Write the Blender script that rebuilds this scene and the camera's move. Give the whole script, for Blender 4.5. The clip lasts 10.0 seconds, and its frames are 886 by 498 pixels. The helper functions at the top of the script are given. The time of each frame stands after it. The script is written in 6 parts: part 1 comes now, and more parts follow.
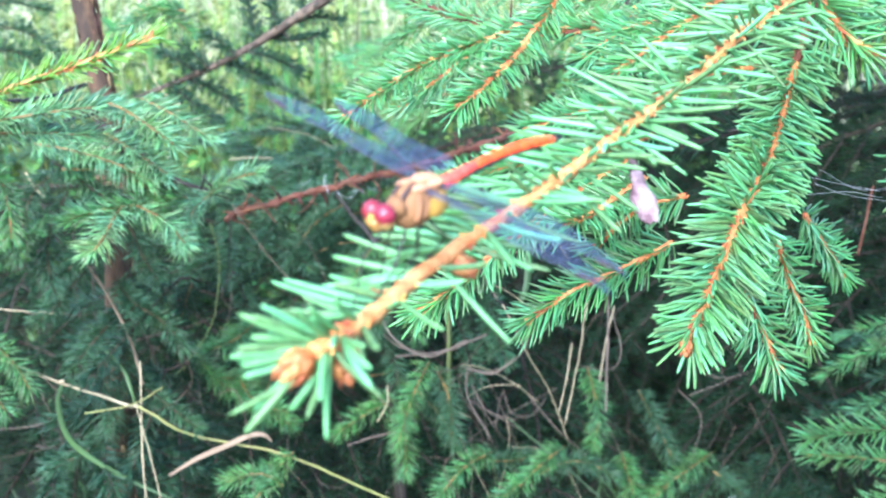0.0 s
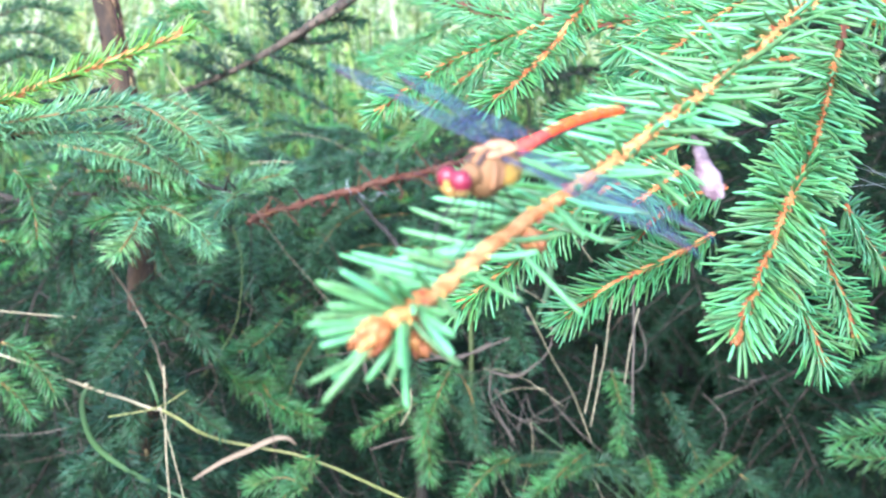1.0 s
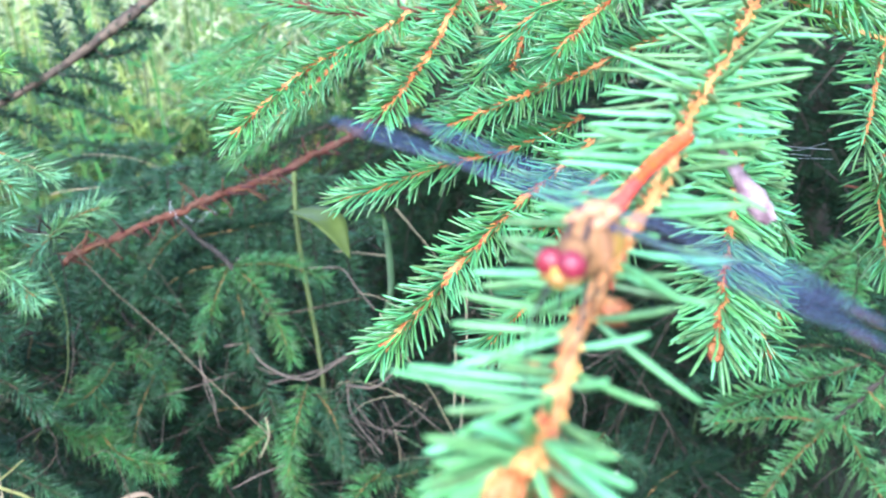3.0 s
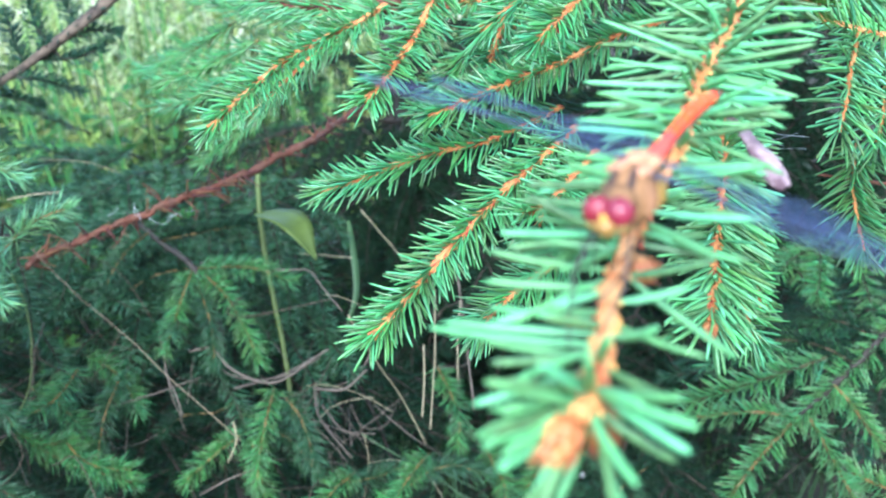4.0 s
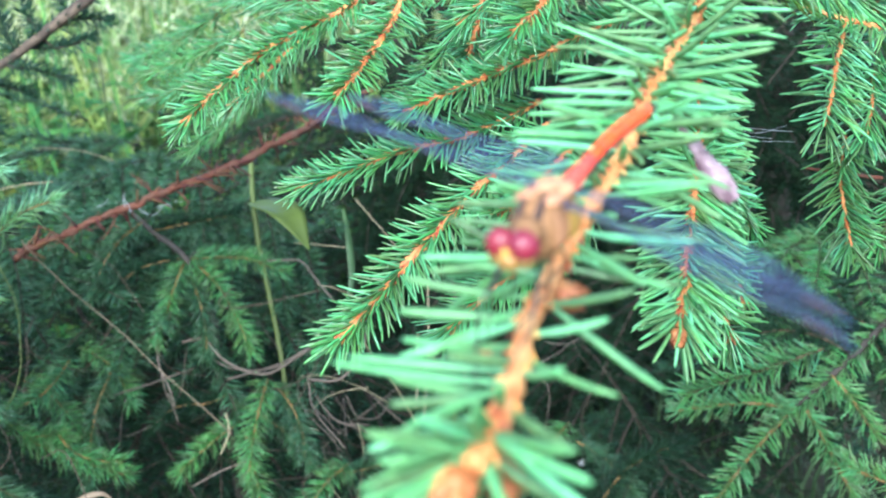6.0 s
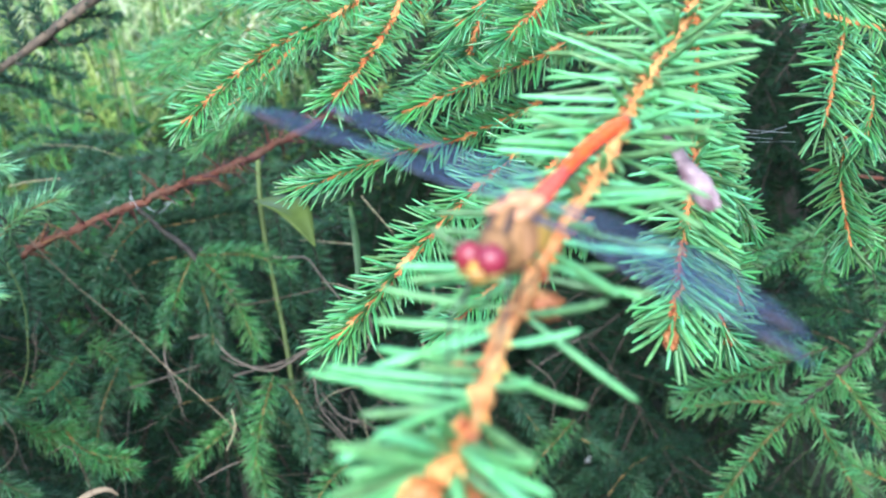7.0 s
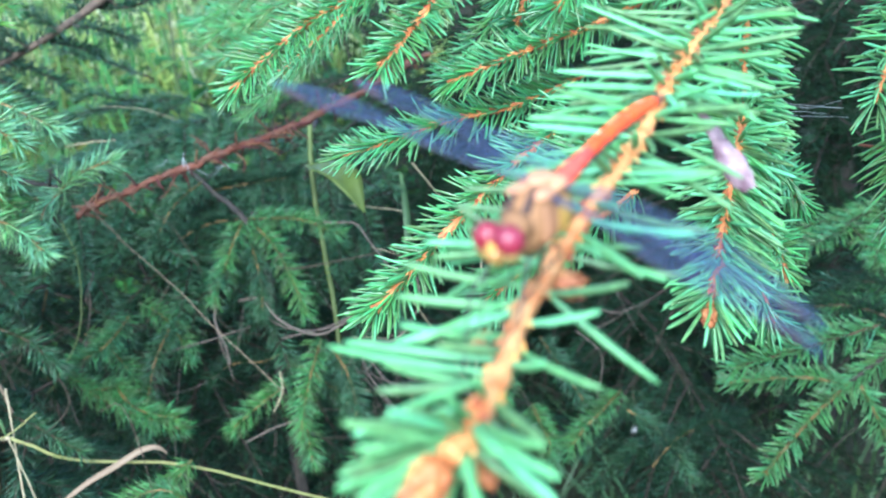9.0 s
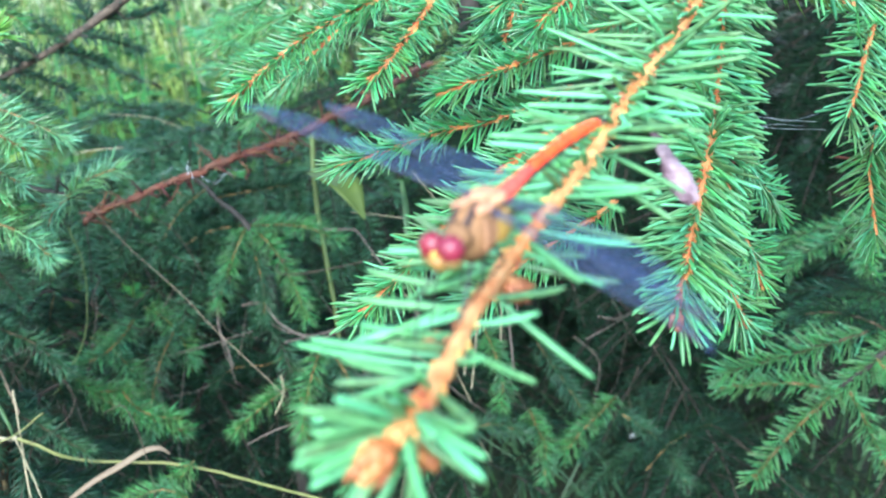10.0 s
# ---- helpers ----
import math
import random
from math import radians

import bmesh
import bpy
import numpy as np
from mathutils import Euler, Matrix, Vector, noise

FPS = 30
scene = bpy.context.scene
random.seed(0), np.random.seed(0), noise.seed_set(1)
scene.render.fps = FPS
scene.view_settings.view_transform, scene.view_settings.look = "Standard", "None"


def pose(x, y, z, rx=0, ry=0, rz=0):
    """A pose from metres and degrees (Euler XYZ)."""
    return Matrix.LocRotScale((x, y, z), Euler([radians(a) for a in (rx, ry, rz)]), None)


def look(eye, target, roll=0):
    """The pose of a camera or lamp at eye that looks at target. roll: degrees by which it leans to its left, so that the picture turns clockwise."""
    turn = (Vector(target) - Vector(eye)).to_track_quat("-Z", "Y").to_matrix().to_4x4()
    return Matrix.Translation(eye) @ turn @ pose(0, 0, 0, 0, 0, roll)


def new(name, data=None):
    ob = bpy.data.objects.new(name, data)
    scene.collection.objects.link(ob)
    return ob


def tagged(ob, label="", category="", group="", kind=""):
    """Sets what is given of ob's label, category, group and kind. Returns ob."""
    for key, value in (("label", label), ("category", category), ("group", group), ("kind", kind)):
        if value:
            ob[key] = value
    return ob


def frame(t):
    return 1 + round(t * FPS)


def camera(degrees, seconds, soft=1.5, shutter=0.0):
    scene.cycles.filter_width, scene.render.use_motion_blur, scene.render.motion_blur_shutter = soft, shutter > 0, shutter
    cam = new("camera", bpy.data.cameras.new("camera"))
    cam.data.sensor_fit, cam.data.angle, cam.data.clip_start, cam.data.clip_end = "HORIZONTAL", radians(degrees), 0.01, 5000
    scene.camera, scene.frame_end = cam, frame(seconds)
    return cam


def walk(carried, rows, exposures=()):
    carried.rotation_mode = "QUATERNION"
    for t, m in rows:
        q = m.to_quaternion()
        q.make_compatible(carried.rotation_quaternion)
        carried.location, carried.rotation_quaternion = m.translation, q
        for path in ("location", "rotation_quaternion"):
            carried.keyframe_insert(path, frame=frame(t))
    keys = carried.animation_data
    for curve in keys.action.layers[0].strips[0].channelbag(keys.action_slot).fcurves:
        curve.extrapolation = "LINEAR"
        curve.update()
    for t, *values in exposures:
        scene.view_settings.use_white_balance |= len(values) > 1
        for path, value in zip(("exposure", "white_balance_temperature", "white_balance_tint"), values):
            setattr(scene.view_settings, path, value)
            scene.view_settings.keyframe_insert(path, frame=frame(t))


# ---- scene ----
cam = camera(41.3, 10.0, soft=2.05, shutter=0.4)
cam.data.dof.use_dof = True
cam.data.dof.focus_distance = 0.27
cam.data.dof.aperture_fstop = 38.0
PATH = [
    (0, (0.00000, 0.00000, 0.55000), (-0.00125, 0.95150, 0.24235), 0.013),
    (0.5, (0.00271, -0.00789, 0.55756), (-0.00938, 0.94289, 0.24793), 0.076),
    (1, (-0.00758, 0.00182, 0.54433), (-0.01566, 0.95639, 0.24644), -0.376),
    (1.5, (-0.01392, 0.01846, 0.55069), (-0.01097, 0.96770, 0.23617), -0.271),
    (1.8, (-0.02676, 0.02667, 0.54632), (0.03503, 0.97306, 0.22926), -2.051),
    (2, (-0.02491, 0.03482, 0.54769), (0.06272, 0.97847, 0.22856), -0.908),
    (2.2, (-0.02253, 0.04005, 0.54753), (0.10000, 0.98336, 0.23904), -1.405),
    (2.5, (-0.02905, 0.03717, 0.54196), (0.12476, 0.97438, 0.22893), -3.129),
    (2.7, (-0.03137, 0.03783, 0.54560), (0.13169, 0.97218, 0.22875), -3.643),
    (3.8, (-0.04017, 0.03994, 0.54641), (0.16566, 0.96466, 0.22621), -4.010),
    (4, (-0.04145, 0.04050, 0.54131), (0.17373, 0.96534, 0.22767), -3.929),
    (4.5, (-0.03564, 0.04404, 0.54426), (0.17859, 0.96642, 0.22282), -4.471),
    (5, (-0.03566, 0.04890, 0.54141), (0.18387, 0.97054, 0.22144), -4.374),
    (5.5, (-0.03153, 0.04640, 0.54211), (0.17715, 0.96979, 0.21994), -4.582),
    (6.8, (-0.03008, 0.04324, 0.54437), (0.16576, 0.96443, 0.20815), -4.074),
    (7, (-0.02759, 0.04292, 0.54462), (0.16339, 0.96660, 0.21244), -4.403),
    (7.5, (-0.02755, 0.04416, 0.54466), (0.16275, 0.96853, 0.21403), -4.283),
    (8, (-0.02446, 0.04255, 0.54595), (0.15657, 0.96536, 0.20588), -4.473),
    (8.5, (-0.02374, 0.04325, 0.54377), (0.13505, 0.96496, 0.18987), -4.851),
    (9, (-0.02475, 0.04227, 0.54562), (0.11692, 0.96580, 0.18920), -4.283),
    (9.5, (-0.02417, 0.03465, 0.54866), (0.11341, 0.95901, 0.19280), -4.039),
    (10, (-0.02116, 0.03082, 0.54944), (0.11334, 0.95758, 0.19871), -4.204),
]
walk(cam, [(t, look(eye, target, roll)) for t, eye, target, roll in PATH], [(0.0, 1.88, 5450, 16), (2.8, 1.78, 5450, 16), (3.7, 1.56, 5260, 8), (5.0, 1.49, 5320, 10), (5.5, 1.46, 5520, 8), (7.2, 1.42, 5550, 7), (8.2, 1.42, 5550, 9), (9.0, 1.54, 5200, 8), (9.5, 1.53, 5350, 5), (10.0, 1.53, 5350, 5)])

# ---- light: open shade under a bright hazy sky, high soft sun from behind the camera ----
world = bpy.data.worlds.new("sky")
scene.world = world
world.use_nodes = True
wn = world.node_tree.nodes
sky = wn.new("ShaderNodeTexSky")
sky.sky_type = "NISHITA"
sky.sun_disc = False
sky.sun_elevation, sky.sun_rotation = radians(40), radians(202)
world.node_tree.links.new(sky.outputs[0], wn["Background"].inputs[0])
wn["Background"].inputs[1].default_value = 0.15
sun = new("sun", bpy.data.lights.new("sun", "SUN"))
sun.data.energy, sun.data.angle, sun.data.color = 3.6, radians(48), (1.0, 0.96, 0.88)
sun.matrix_world = look((-0.9, -2.4, 2.7), (0.0, 0.35, 0.4))


# ---- materials ----
def material(name, colour, rough=0.6, spread=0.25, scale=400.0, bump=0.15, second=None, spec=0.5, trans=0.0, random_by="island", stretch=1.0):
    """A Principled surface: colour varied piece by piece and by two sizes of noise, with fine relief."""
    m = bpy.data.materials.new(name)
    m.use_nodes = True
    n, l = m.node_tree.nodes, m.node_tree.links
    p = n["Principled BSDF"]
    tc = n.new("ShaderNodeTexCoord")
    big, fine = n.new("ShaderNodeTexNoise"), n.new("ShaderNodeTexNoise")
    big.inputs["Scale"].default_value, fine.inputs["Scale"].default_value = scale * 0.15, scale
    big.inputs["Detail"].default_value = fine.inputs["Detail"].default_value = 3
    for t in (big, fine):
        if stretch != 1.0:
            squeeze = n.new("ShaderNodeMapping")
            squeeze.inputs["Scale"].default_value = (1.0, 1.0, stretch)
            l.new(tc.outputs["Object"], squeeze.inputs["Vector"])
            l.new(squeeze.outputs["Vector"], t.inputs["Vector"])
        else:
            l.new(tc.outputs["Object"], t.inputs["Vector"])
    ramp = n.new("ShaderNodeMix")
    ramp.data_type = "RGBA"
    ramp.inputs["A"].default_value = (*colour, 1)
    ramp.inputs["B"].default_value = (*(second or [c * 0.55 for c in colour]), 1)
    patch = n.new("ShaderNodeMapRange")
    patch.inputs["From Min"].default_value, patch.inputs["From Max"].default_value = 0.36, 0.64
    l.new(big.outputs["Fac"], patch.inputs["Value"])
    l.new(patch.outputs["Result"], ramp.inputs["Factor"])
    hsv = n.new("ShaderNodeHueSaturation")
    l.new(ramp.outputs["Result"], hsv.inputs["Color"])
    if random_by == "island":
        rnd = n.new("ShaderNodeNewGeometry").outputs["Random Per Island"]
    else:
        rnd = n.new("ShaderNodeObjectInfo").outputs["Random"]
    add = n.new("ShaderNodeMath")
    add.operation = "ADD"
    l.new(rnd, add.inputs[0])
    l.new(fine.outputs["Fac"], add.inputs[1])
    val = n.new("ShaderNodeMapRange")
    val.inputs["From Min"].default_value, val.inputs["From Max"].default_value = 0.2, 1.8
    val.inputs["To Min"].default_value, val.inputs["To Max"].default_value = 1 - spread, 1 + spread
    l.new(add.outputs[0], val.inputs["Value"])
    l.new(val.outputs["Result"], hsv.inputs["Value"])
    hue = n.new("ShaderNodeMapRange")
    hue.inputs["To Min"].default_value, hue.inputs["To Max"].default_value = 0.5 - 0.05 * spread, 0.5 + 0.05 * spread
    l.new(rnd, hue.inputs["Value"])
    l.new(hue.outputs["Result"], hsv.inputs["Hue"])
    l.new(hsv.outputs["Color"], p.inputs["Base Color"])
    rr = n.new("ShaderNodeMapRange")
    rr.inputs["To Min"].default_value, rr.inputs["To Max"].default_value = rough - 0.12, rough + 0.12
    l.new(fine.outputs["Fac"], rr.inputs["Value"])
    l.new(rr.outputs["Result"], p.inputs["Roughness"])
    p.inputs["Specular IOR Level"].default_value = spec
    if bump:
        b = n.new("ShaderNodeBump")
        b.inputs["Strength"].default_value, b.inputs["Distance"].default_value = bump, 0.0005
        l.new(fine.outputs["Fac"], b.inputs["Height"])
        l.new(b.outputs["Normal"], p.inputs["Normal"])
    if trans:
        tr, mix = n.new("ShaderNodeBsdfTranslucent"), n.new("ShaderNodeMixShader")
        l.new(hsv.outputs["Color"], tr.inputs["Color"])
        mix.inputs["Fac"].default_value = trans
        l.new(p.outputs[0], mix.inputs[1])
        l.new(tr.outputs[0], mix.inputs[2])
        l.new(mix.outputs[0], n["Material Output"].inputs["Surface"])
    return m


NEEDLE = material("young_needle", (0.160, 0.455, 0.200), 0.38, 0.75, 700, 0.1, (0.205, 0.47, 0.135), 0.6, trans=0.28)
NEEDLE_ONE = material("young_needle_single", (0.160, 0.455, 0.200), 0.38, 0.75, 700, 0.1, (0.205, 0.47, 0.135), 0.6, trans=0.28, random_by="object")
NEEDLE_FRESH = material("fresh_green_needle", (0.075, 0.28, 0.092), 0.32, 0.7, 700, 0.1, (0.115, 0.34, 0.080), 1.0, trans=0.22)
NEEDLE_FRESH_ONE = material("fresh_green_needle_single", (0.075, 0.28, 0.092), 0.32, 0.7, 700, 0.1, (0.115, 0.34, 0.080), 1.0, trans=0.22, random_by="object")
NEEDLE_LIME = material("yellow_green_needle", (0.16, 0.36, 0.055), 0.34, 0.6, 700, 0.1, (0.20, 0.38, 0.05), 0.8, trans=0.25)
# old needles, darkened further: background shade is put into the colour
NEEDLE_OLD = material("half_shaded_old_needle", (0.008, 0.026, 0.012), 0.45, 0.6, 500, 0.1, (0.013, 0.040, 0.015), 0.2)
NEEDLE_MID = material("last_year_needle", (0.047, 0.16, 0.052), 0.36, 0.7, 500, 0.1, (0.078, 0.20, 0.046), 0.6)
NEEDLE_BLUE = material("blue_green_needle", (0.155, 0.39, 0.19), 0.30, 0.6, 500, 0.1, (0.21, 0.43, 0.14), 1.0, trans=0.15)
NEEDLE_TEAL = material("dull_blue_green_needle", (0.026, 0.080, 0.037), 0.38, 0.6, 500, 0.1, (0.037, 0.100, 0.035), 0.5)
BARK_OCHRE = material("ochre_shoot_bark", (0.25, 0.14, 0.045), 0.7, 0.4, 900, 0.6, (0.13, 0.085, 0.032))
BARK_DIM = material("dull_brown_shoot_bark", (0.08, 0.05, 0.024), 0.75, 0.4, 900, 0.6, (0.045, 0.03, 0.018))
# dimmed copy of the dull blue-green: weak light is put into the colour
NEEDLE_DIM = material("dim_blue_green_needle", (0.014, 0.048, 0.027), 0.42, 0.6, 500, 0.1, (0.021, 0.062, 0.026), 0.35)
# lit copy of the old needles: brightness of the low branch put into colour
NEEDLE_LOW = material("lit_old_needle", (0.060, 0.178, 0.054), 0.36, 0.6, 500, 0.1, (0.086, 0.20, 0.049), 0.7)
# shaded copy of the old needles: deep shade put into the colour
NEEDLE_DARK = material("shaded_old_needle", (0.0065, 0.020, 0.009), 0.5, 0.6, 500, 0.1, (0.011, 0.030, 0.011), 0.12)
BARK_YOUNG = material("orange_shoot_bark", (0.62, 0.27, 0.10), 0.6, 0.6, 3000, 0.9, (0.52, 0.14, 0.045))
BARK_PERCH = material("pale_orange_shoot_bark", (0.73, 0.36, 0.14), 0.6, 0.7, 2500, 0.9, (0.58, 0.17, 0.05))
BARK_GREY = material("grey_brown_twig_bark", (0.024, 0.020, 0.015), 0.85, 0.4, 900, 0.8, (0.045, 0.037, 0.029))
# bark of the back boughs, darkened: shade is put into the colour
BARK_SHADE = material("shaded_brown_twig_bark", (0.030, 0.021, 0.013), 0.9, 0.4, 900, 0.6, (0.020, 0.014, 0.009))
BARK_LIMB = material("lichen_grey_limb_bark", (0.13, 0.093, 0.066), 0.9, 0.6, 1200, 1.0, (0.05, 0.036, 0.028))
BARK_DEAD = material("dead_inner_twig_bark", (0.085, 0.058, 0.038), 0.9, 0.5, 1200, 0.6, (0.05, 0.034, 0.024))
BARK_RED = material("red_brown_dead_bark", (0.105, 0.025, 0.014), 0.9, 0.8, 1500, 1.0, (0.125, 0.055, 0.035))
BARK_SCALE = material("loose_bark_scale", (0.25, 0.155, 0.075), 0.9, 0.9, 1500, 0.8, (0.09, 0.055, 0.03))
BARK_TRUNK = material("scaly_trunk_bark", (0.11, 0.067, 0.032), 0.9, 0.9, 800, 1.0, (0.032, 0.021, 0.012), stretch=0.22)
BUD = material("bud_scale", (0.46, 0.15, 0.05), 0.55, 0.35, 900, 0.4, (0.38, 0.17, 0.07))
STRAW = material("dry_grass", (0.37, 0.31, 0.19), 0.7, 0.3, 300, 0.2, (0.26, 0.22, 0.13))
STRAW_PALE = material("bleached_straw", (0.40, 0.35, 0.22), 0.6, 0.4, 300, 0.3, (0.27, 0.22, 0.13))
STRAW_BROWN = material("brown_dry_blade", (0.15, 0.10, 0.068), 0.75, 0.3, 120, 0.2, (0.20, 0.15, 0.095))
STRAW_GREEN = material("yellow_green_stem", (0.19, 0.24, 0.055), 0.6, 0.3, 60, 0.2, (0.25, 0.22, 0.09))
STRAW_GREY = material("weathered_stem", (0.15, 0.115, 0.09), 0.8, 0.3, 300, 0.3, (0.085, 0.066, 0.05))
BLADE = material("green_grass_blade", (0.085, 0.15, 0.075), 0.5, 0.3, 120, 0.1, (0.08, 0.16, 0.045), trans=0.3)
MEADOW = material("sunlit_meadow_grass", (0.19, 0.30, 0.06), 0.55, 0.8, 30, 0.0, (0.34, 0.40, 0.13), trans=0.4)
# near-white grass: glare of full sun is put into the colour
MEADOW_PALE = material("sun_bright_grass", (0.78, 0.79, 0.55), 0.6, 0.3, 30, 0.0, (0.5, 0.56, 0.25), trans=0.4)
# lit and shaded herb leaves: sun and shadow gaps put into two colours
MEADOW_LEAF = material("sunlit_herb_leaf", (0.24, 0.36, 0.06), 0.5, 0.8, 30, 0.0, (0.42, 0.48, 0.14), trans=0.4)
MEADOW_DARK = material("shaded_herb_leaf", (0.035, 0.10, 0.022), 0.5, 0.8, 30, 0.0, (0.085, 0.17, 0.032), trans=0.2)
LEAF = material("yellow_green_leaf", (0.17, 0.235, 0.04), 0.5, 0.25, 150, 0.2, (0.11, 0.155, 0.028), trans=0.3)
STALK = material("dull_green_stalk", (0.10, 0.14, 0.03), 0.6, 0.25, 150, 0.2, (0.07, 0.09, 0.022))
HUSK = material("dried_husk", (0.40, 0.29, 0.31), 0.75, 0.6, 2500, 0.9, (0.11, 0.06, 0.075))
SOIL = material("mossy_litter_soil", (0.042, 0.030, 0.019), 0.95, 0.4, 40, 0.6, (0.030, 0.044, 0.016))
FLUFF = material("white_seed_hair", (0.8, 0.8, 0.78), 0.8, 0.1, 300, 0.0)
SILK = material("spider_silk", (0.5, 0.52, 0.55), 0.3, 0.1, 300, 0.0, spec=0.8)


# ---- mesh helpers ----
def unit(v):
    v = np.asarray(v, float)
    return v / np.maximum(np.linalg.norm(v, axis=-1, keepdims=True), 1e-9)


def link_mesh(name, verts, faces, mat, parent=None, smooth=True, label=""):
    me = bpy.data.meshes.new(name)
    me.from_pydata(np.asarray(verts).tolist(), [], faces)
    me.materials.append(mat)
    if smooth:
        me.polygons.foreach_set("use_smooth", [True] * len(me.polygons))
    me.update()
    ob = new(name, me)
    ob.parent = parent
    if label:
        tagged(ob, label)
    return ob


def part(name, bm, mat, parent, label="", smooth=True):
    me = bpy.data.meshes.new(name)
    bm.normal_update()
    bm.to_mesh(me)
    bm.free()
    me.materials.append(mat)
    if smooth:
        me.polygons.foreach_set("use_smooth", [True] * len(me.polygons))
    ob = new(name, me)
    ob.parent = parent
    if label:
        tagged(ob, label)
    return ob


def thing(name, label, category, group="", place=(0, 0, 0)):
    ob = tagged(new(name), label, category, group)
    ob.location = place
    ob.empty_display_size = 0.01
    return ob


def smooth_line(pts, n):
    """n points along a Catmull-Rom curve through pts."""
    p = np.asarray(pts, float)
    if len(p) == 2:
        return p[0] + (p[1] - p[0]) * np.linspace(0, 1, n)[:, None]
    q = np.vstack([2 * p[0] - p[1], p, 2 * p[-1] - p[-2]])
    u = np.linspace(0, len(p) - 1 - 1e-9, n)
    i = u.astype(int)
    f = (u - i)[:, None]
    a, b, c, d = q[i], q[i + 1], q[i + 2], q[i + 3]
    return 0.5 * (2 * b + (c - a) * f + (2 * a - 5 * b + 4 * c - d) * f**2 + (3 * b - a - 3 * c + d) * f**3)


def frames_along(line, up):
    t = unit(np.gradient(line, axis=0))
    b = unit(np.cross(t, np.asarray(up, float)))
    return t, np.cross(b, t), b


def tube_data(line, radii, sides=6, up=(0.05, -0.3, 0.95), rough=0.0, rng=None, start=0):
    t, nrm, b = frames_along(line, up)
    ang = np.arange(sides) * 2 * np.pi / sides
    r = np.broadcast_to(np.asarray(radii, float), (len(line),))[:, None] * np.ones((1, sides))
    if rough:
        r = r * (1 + rough * rng.uniform(-1, 1, r.shape))
    ring = line[:, None] + r[..., None] * (np.cos(ang)[None, :, None] * nrm[:, None] + np.sin(ang)[None, :, None] * b[:, None])
    verts = ring.reshape(-1, 3)
    faces = []
    for i in range(len(line) - 1):
        for k in range(sides):
            j = (k + 1) % sides
            faces.append((start + i * sides + k, start + i * sides + j, start + (i + 1) * sides + j, start + (i + 1) * sides + k))
    faces.append(tuple(start + k for k in reversed(range(sides))))
    faces.append(tuple(start + (len(line) - 1) * sides + k for k in range(sides)))
    return verts, faces


def needle_data(base, way, bend, length, width, fine):
    """Slender four-edged (fine) or three-edged needles, curved and pointed."""
    n = len(base)
    side = unit(np.cross(way, bend + 1e-4))
    flat = np.cross(side, way)
    steps, fat, k = ((0.0, 0.3, 0.7, 0.93), (0.5, 0.95, 0.95, 0.66), 4) if fine else ((0.0, 0.55), (0.6, 1.0), 3)
    out = []
    for s, w in zip(steps, fat):
        mid = base + way * (length * s)[:, None] + bend * (length * s * s)[:, None]
        for a in np.arange(k) * 2 * np.pi / k + 0.4:
            out.append(mid + side * (np.cos(a) * width * w * 0.5)[:, None] + flat * (np.sin(a) * width * w * 0.36)[:, None])
    out.append(base + way * length[:, None] + bend * length[:, None])
    per = len(out)
    verts = np.stack(out, 1).reshape(-1, 3)
    local = []
    for i in range(len(steps) - 1):
        for j in range(k):
            local.append((i * k + j, i * k + (j + 1) % k, (i + 1) * k + (j + 1) % k, (i + 1) * k + j))
    last = (len(steps) - 1) * k
    local += [(last + j, last + (j + 1) % k, per - 1) for j in range(k)]
    faces = [tuple(v + q * per for v in f) for q in range(n) for f in local]
    return verts, faces


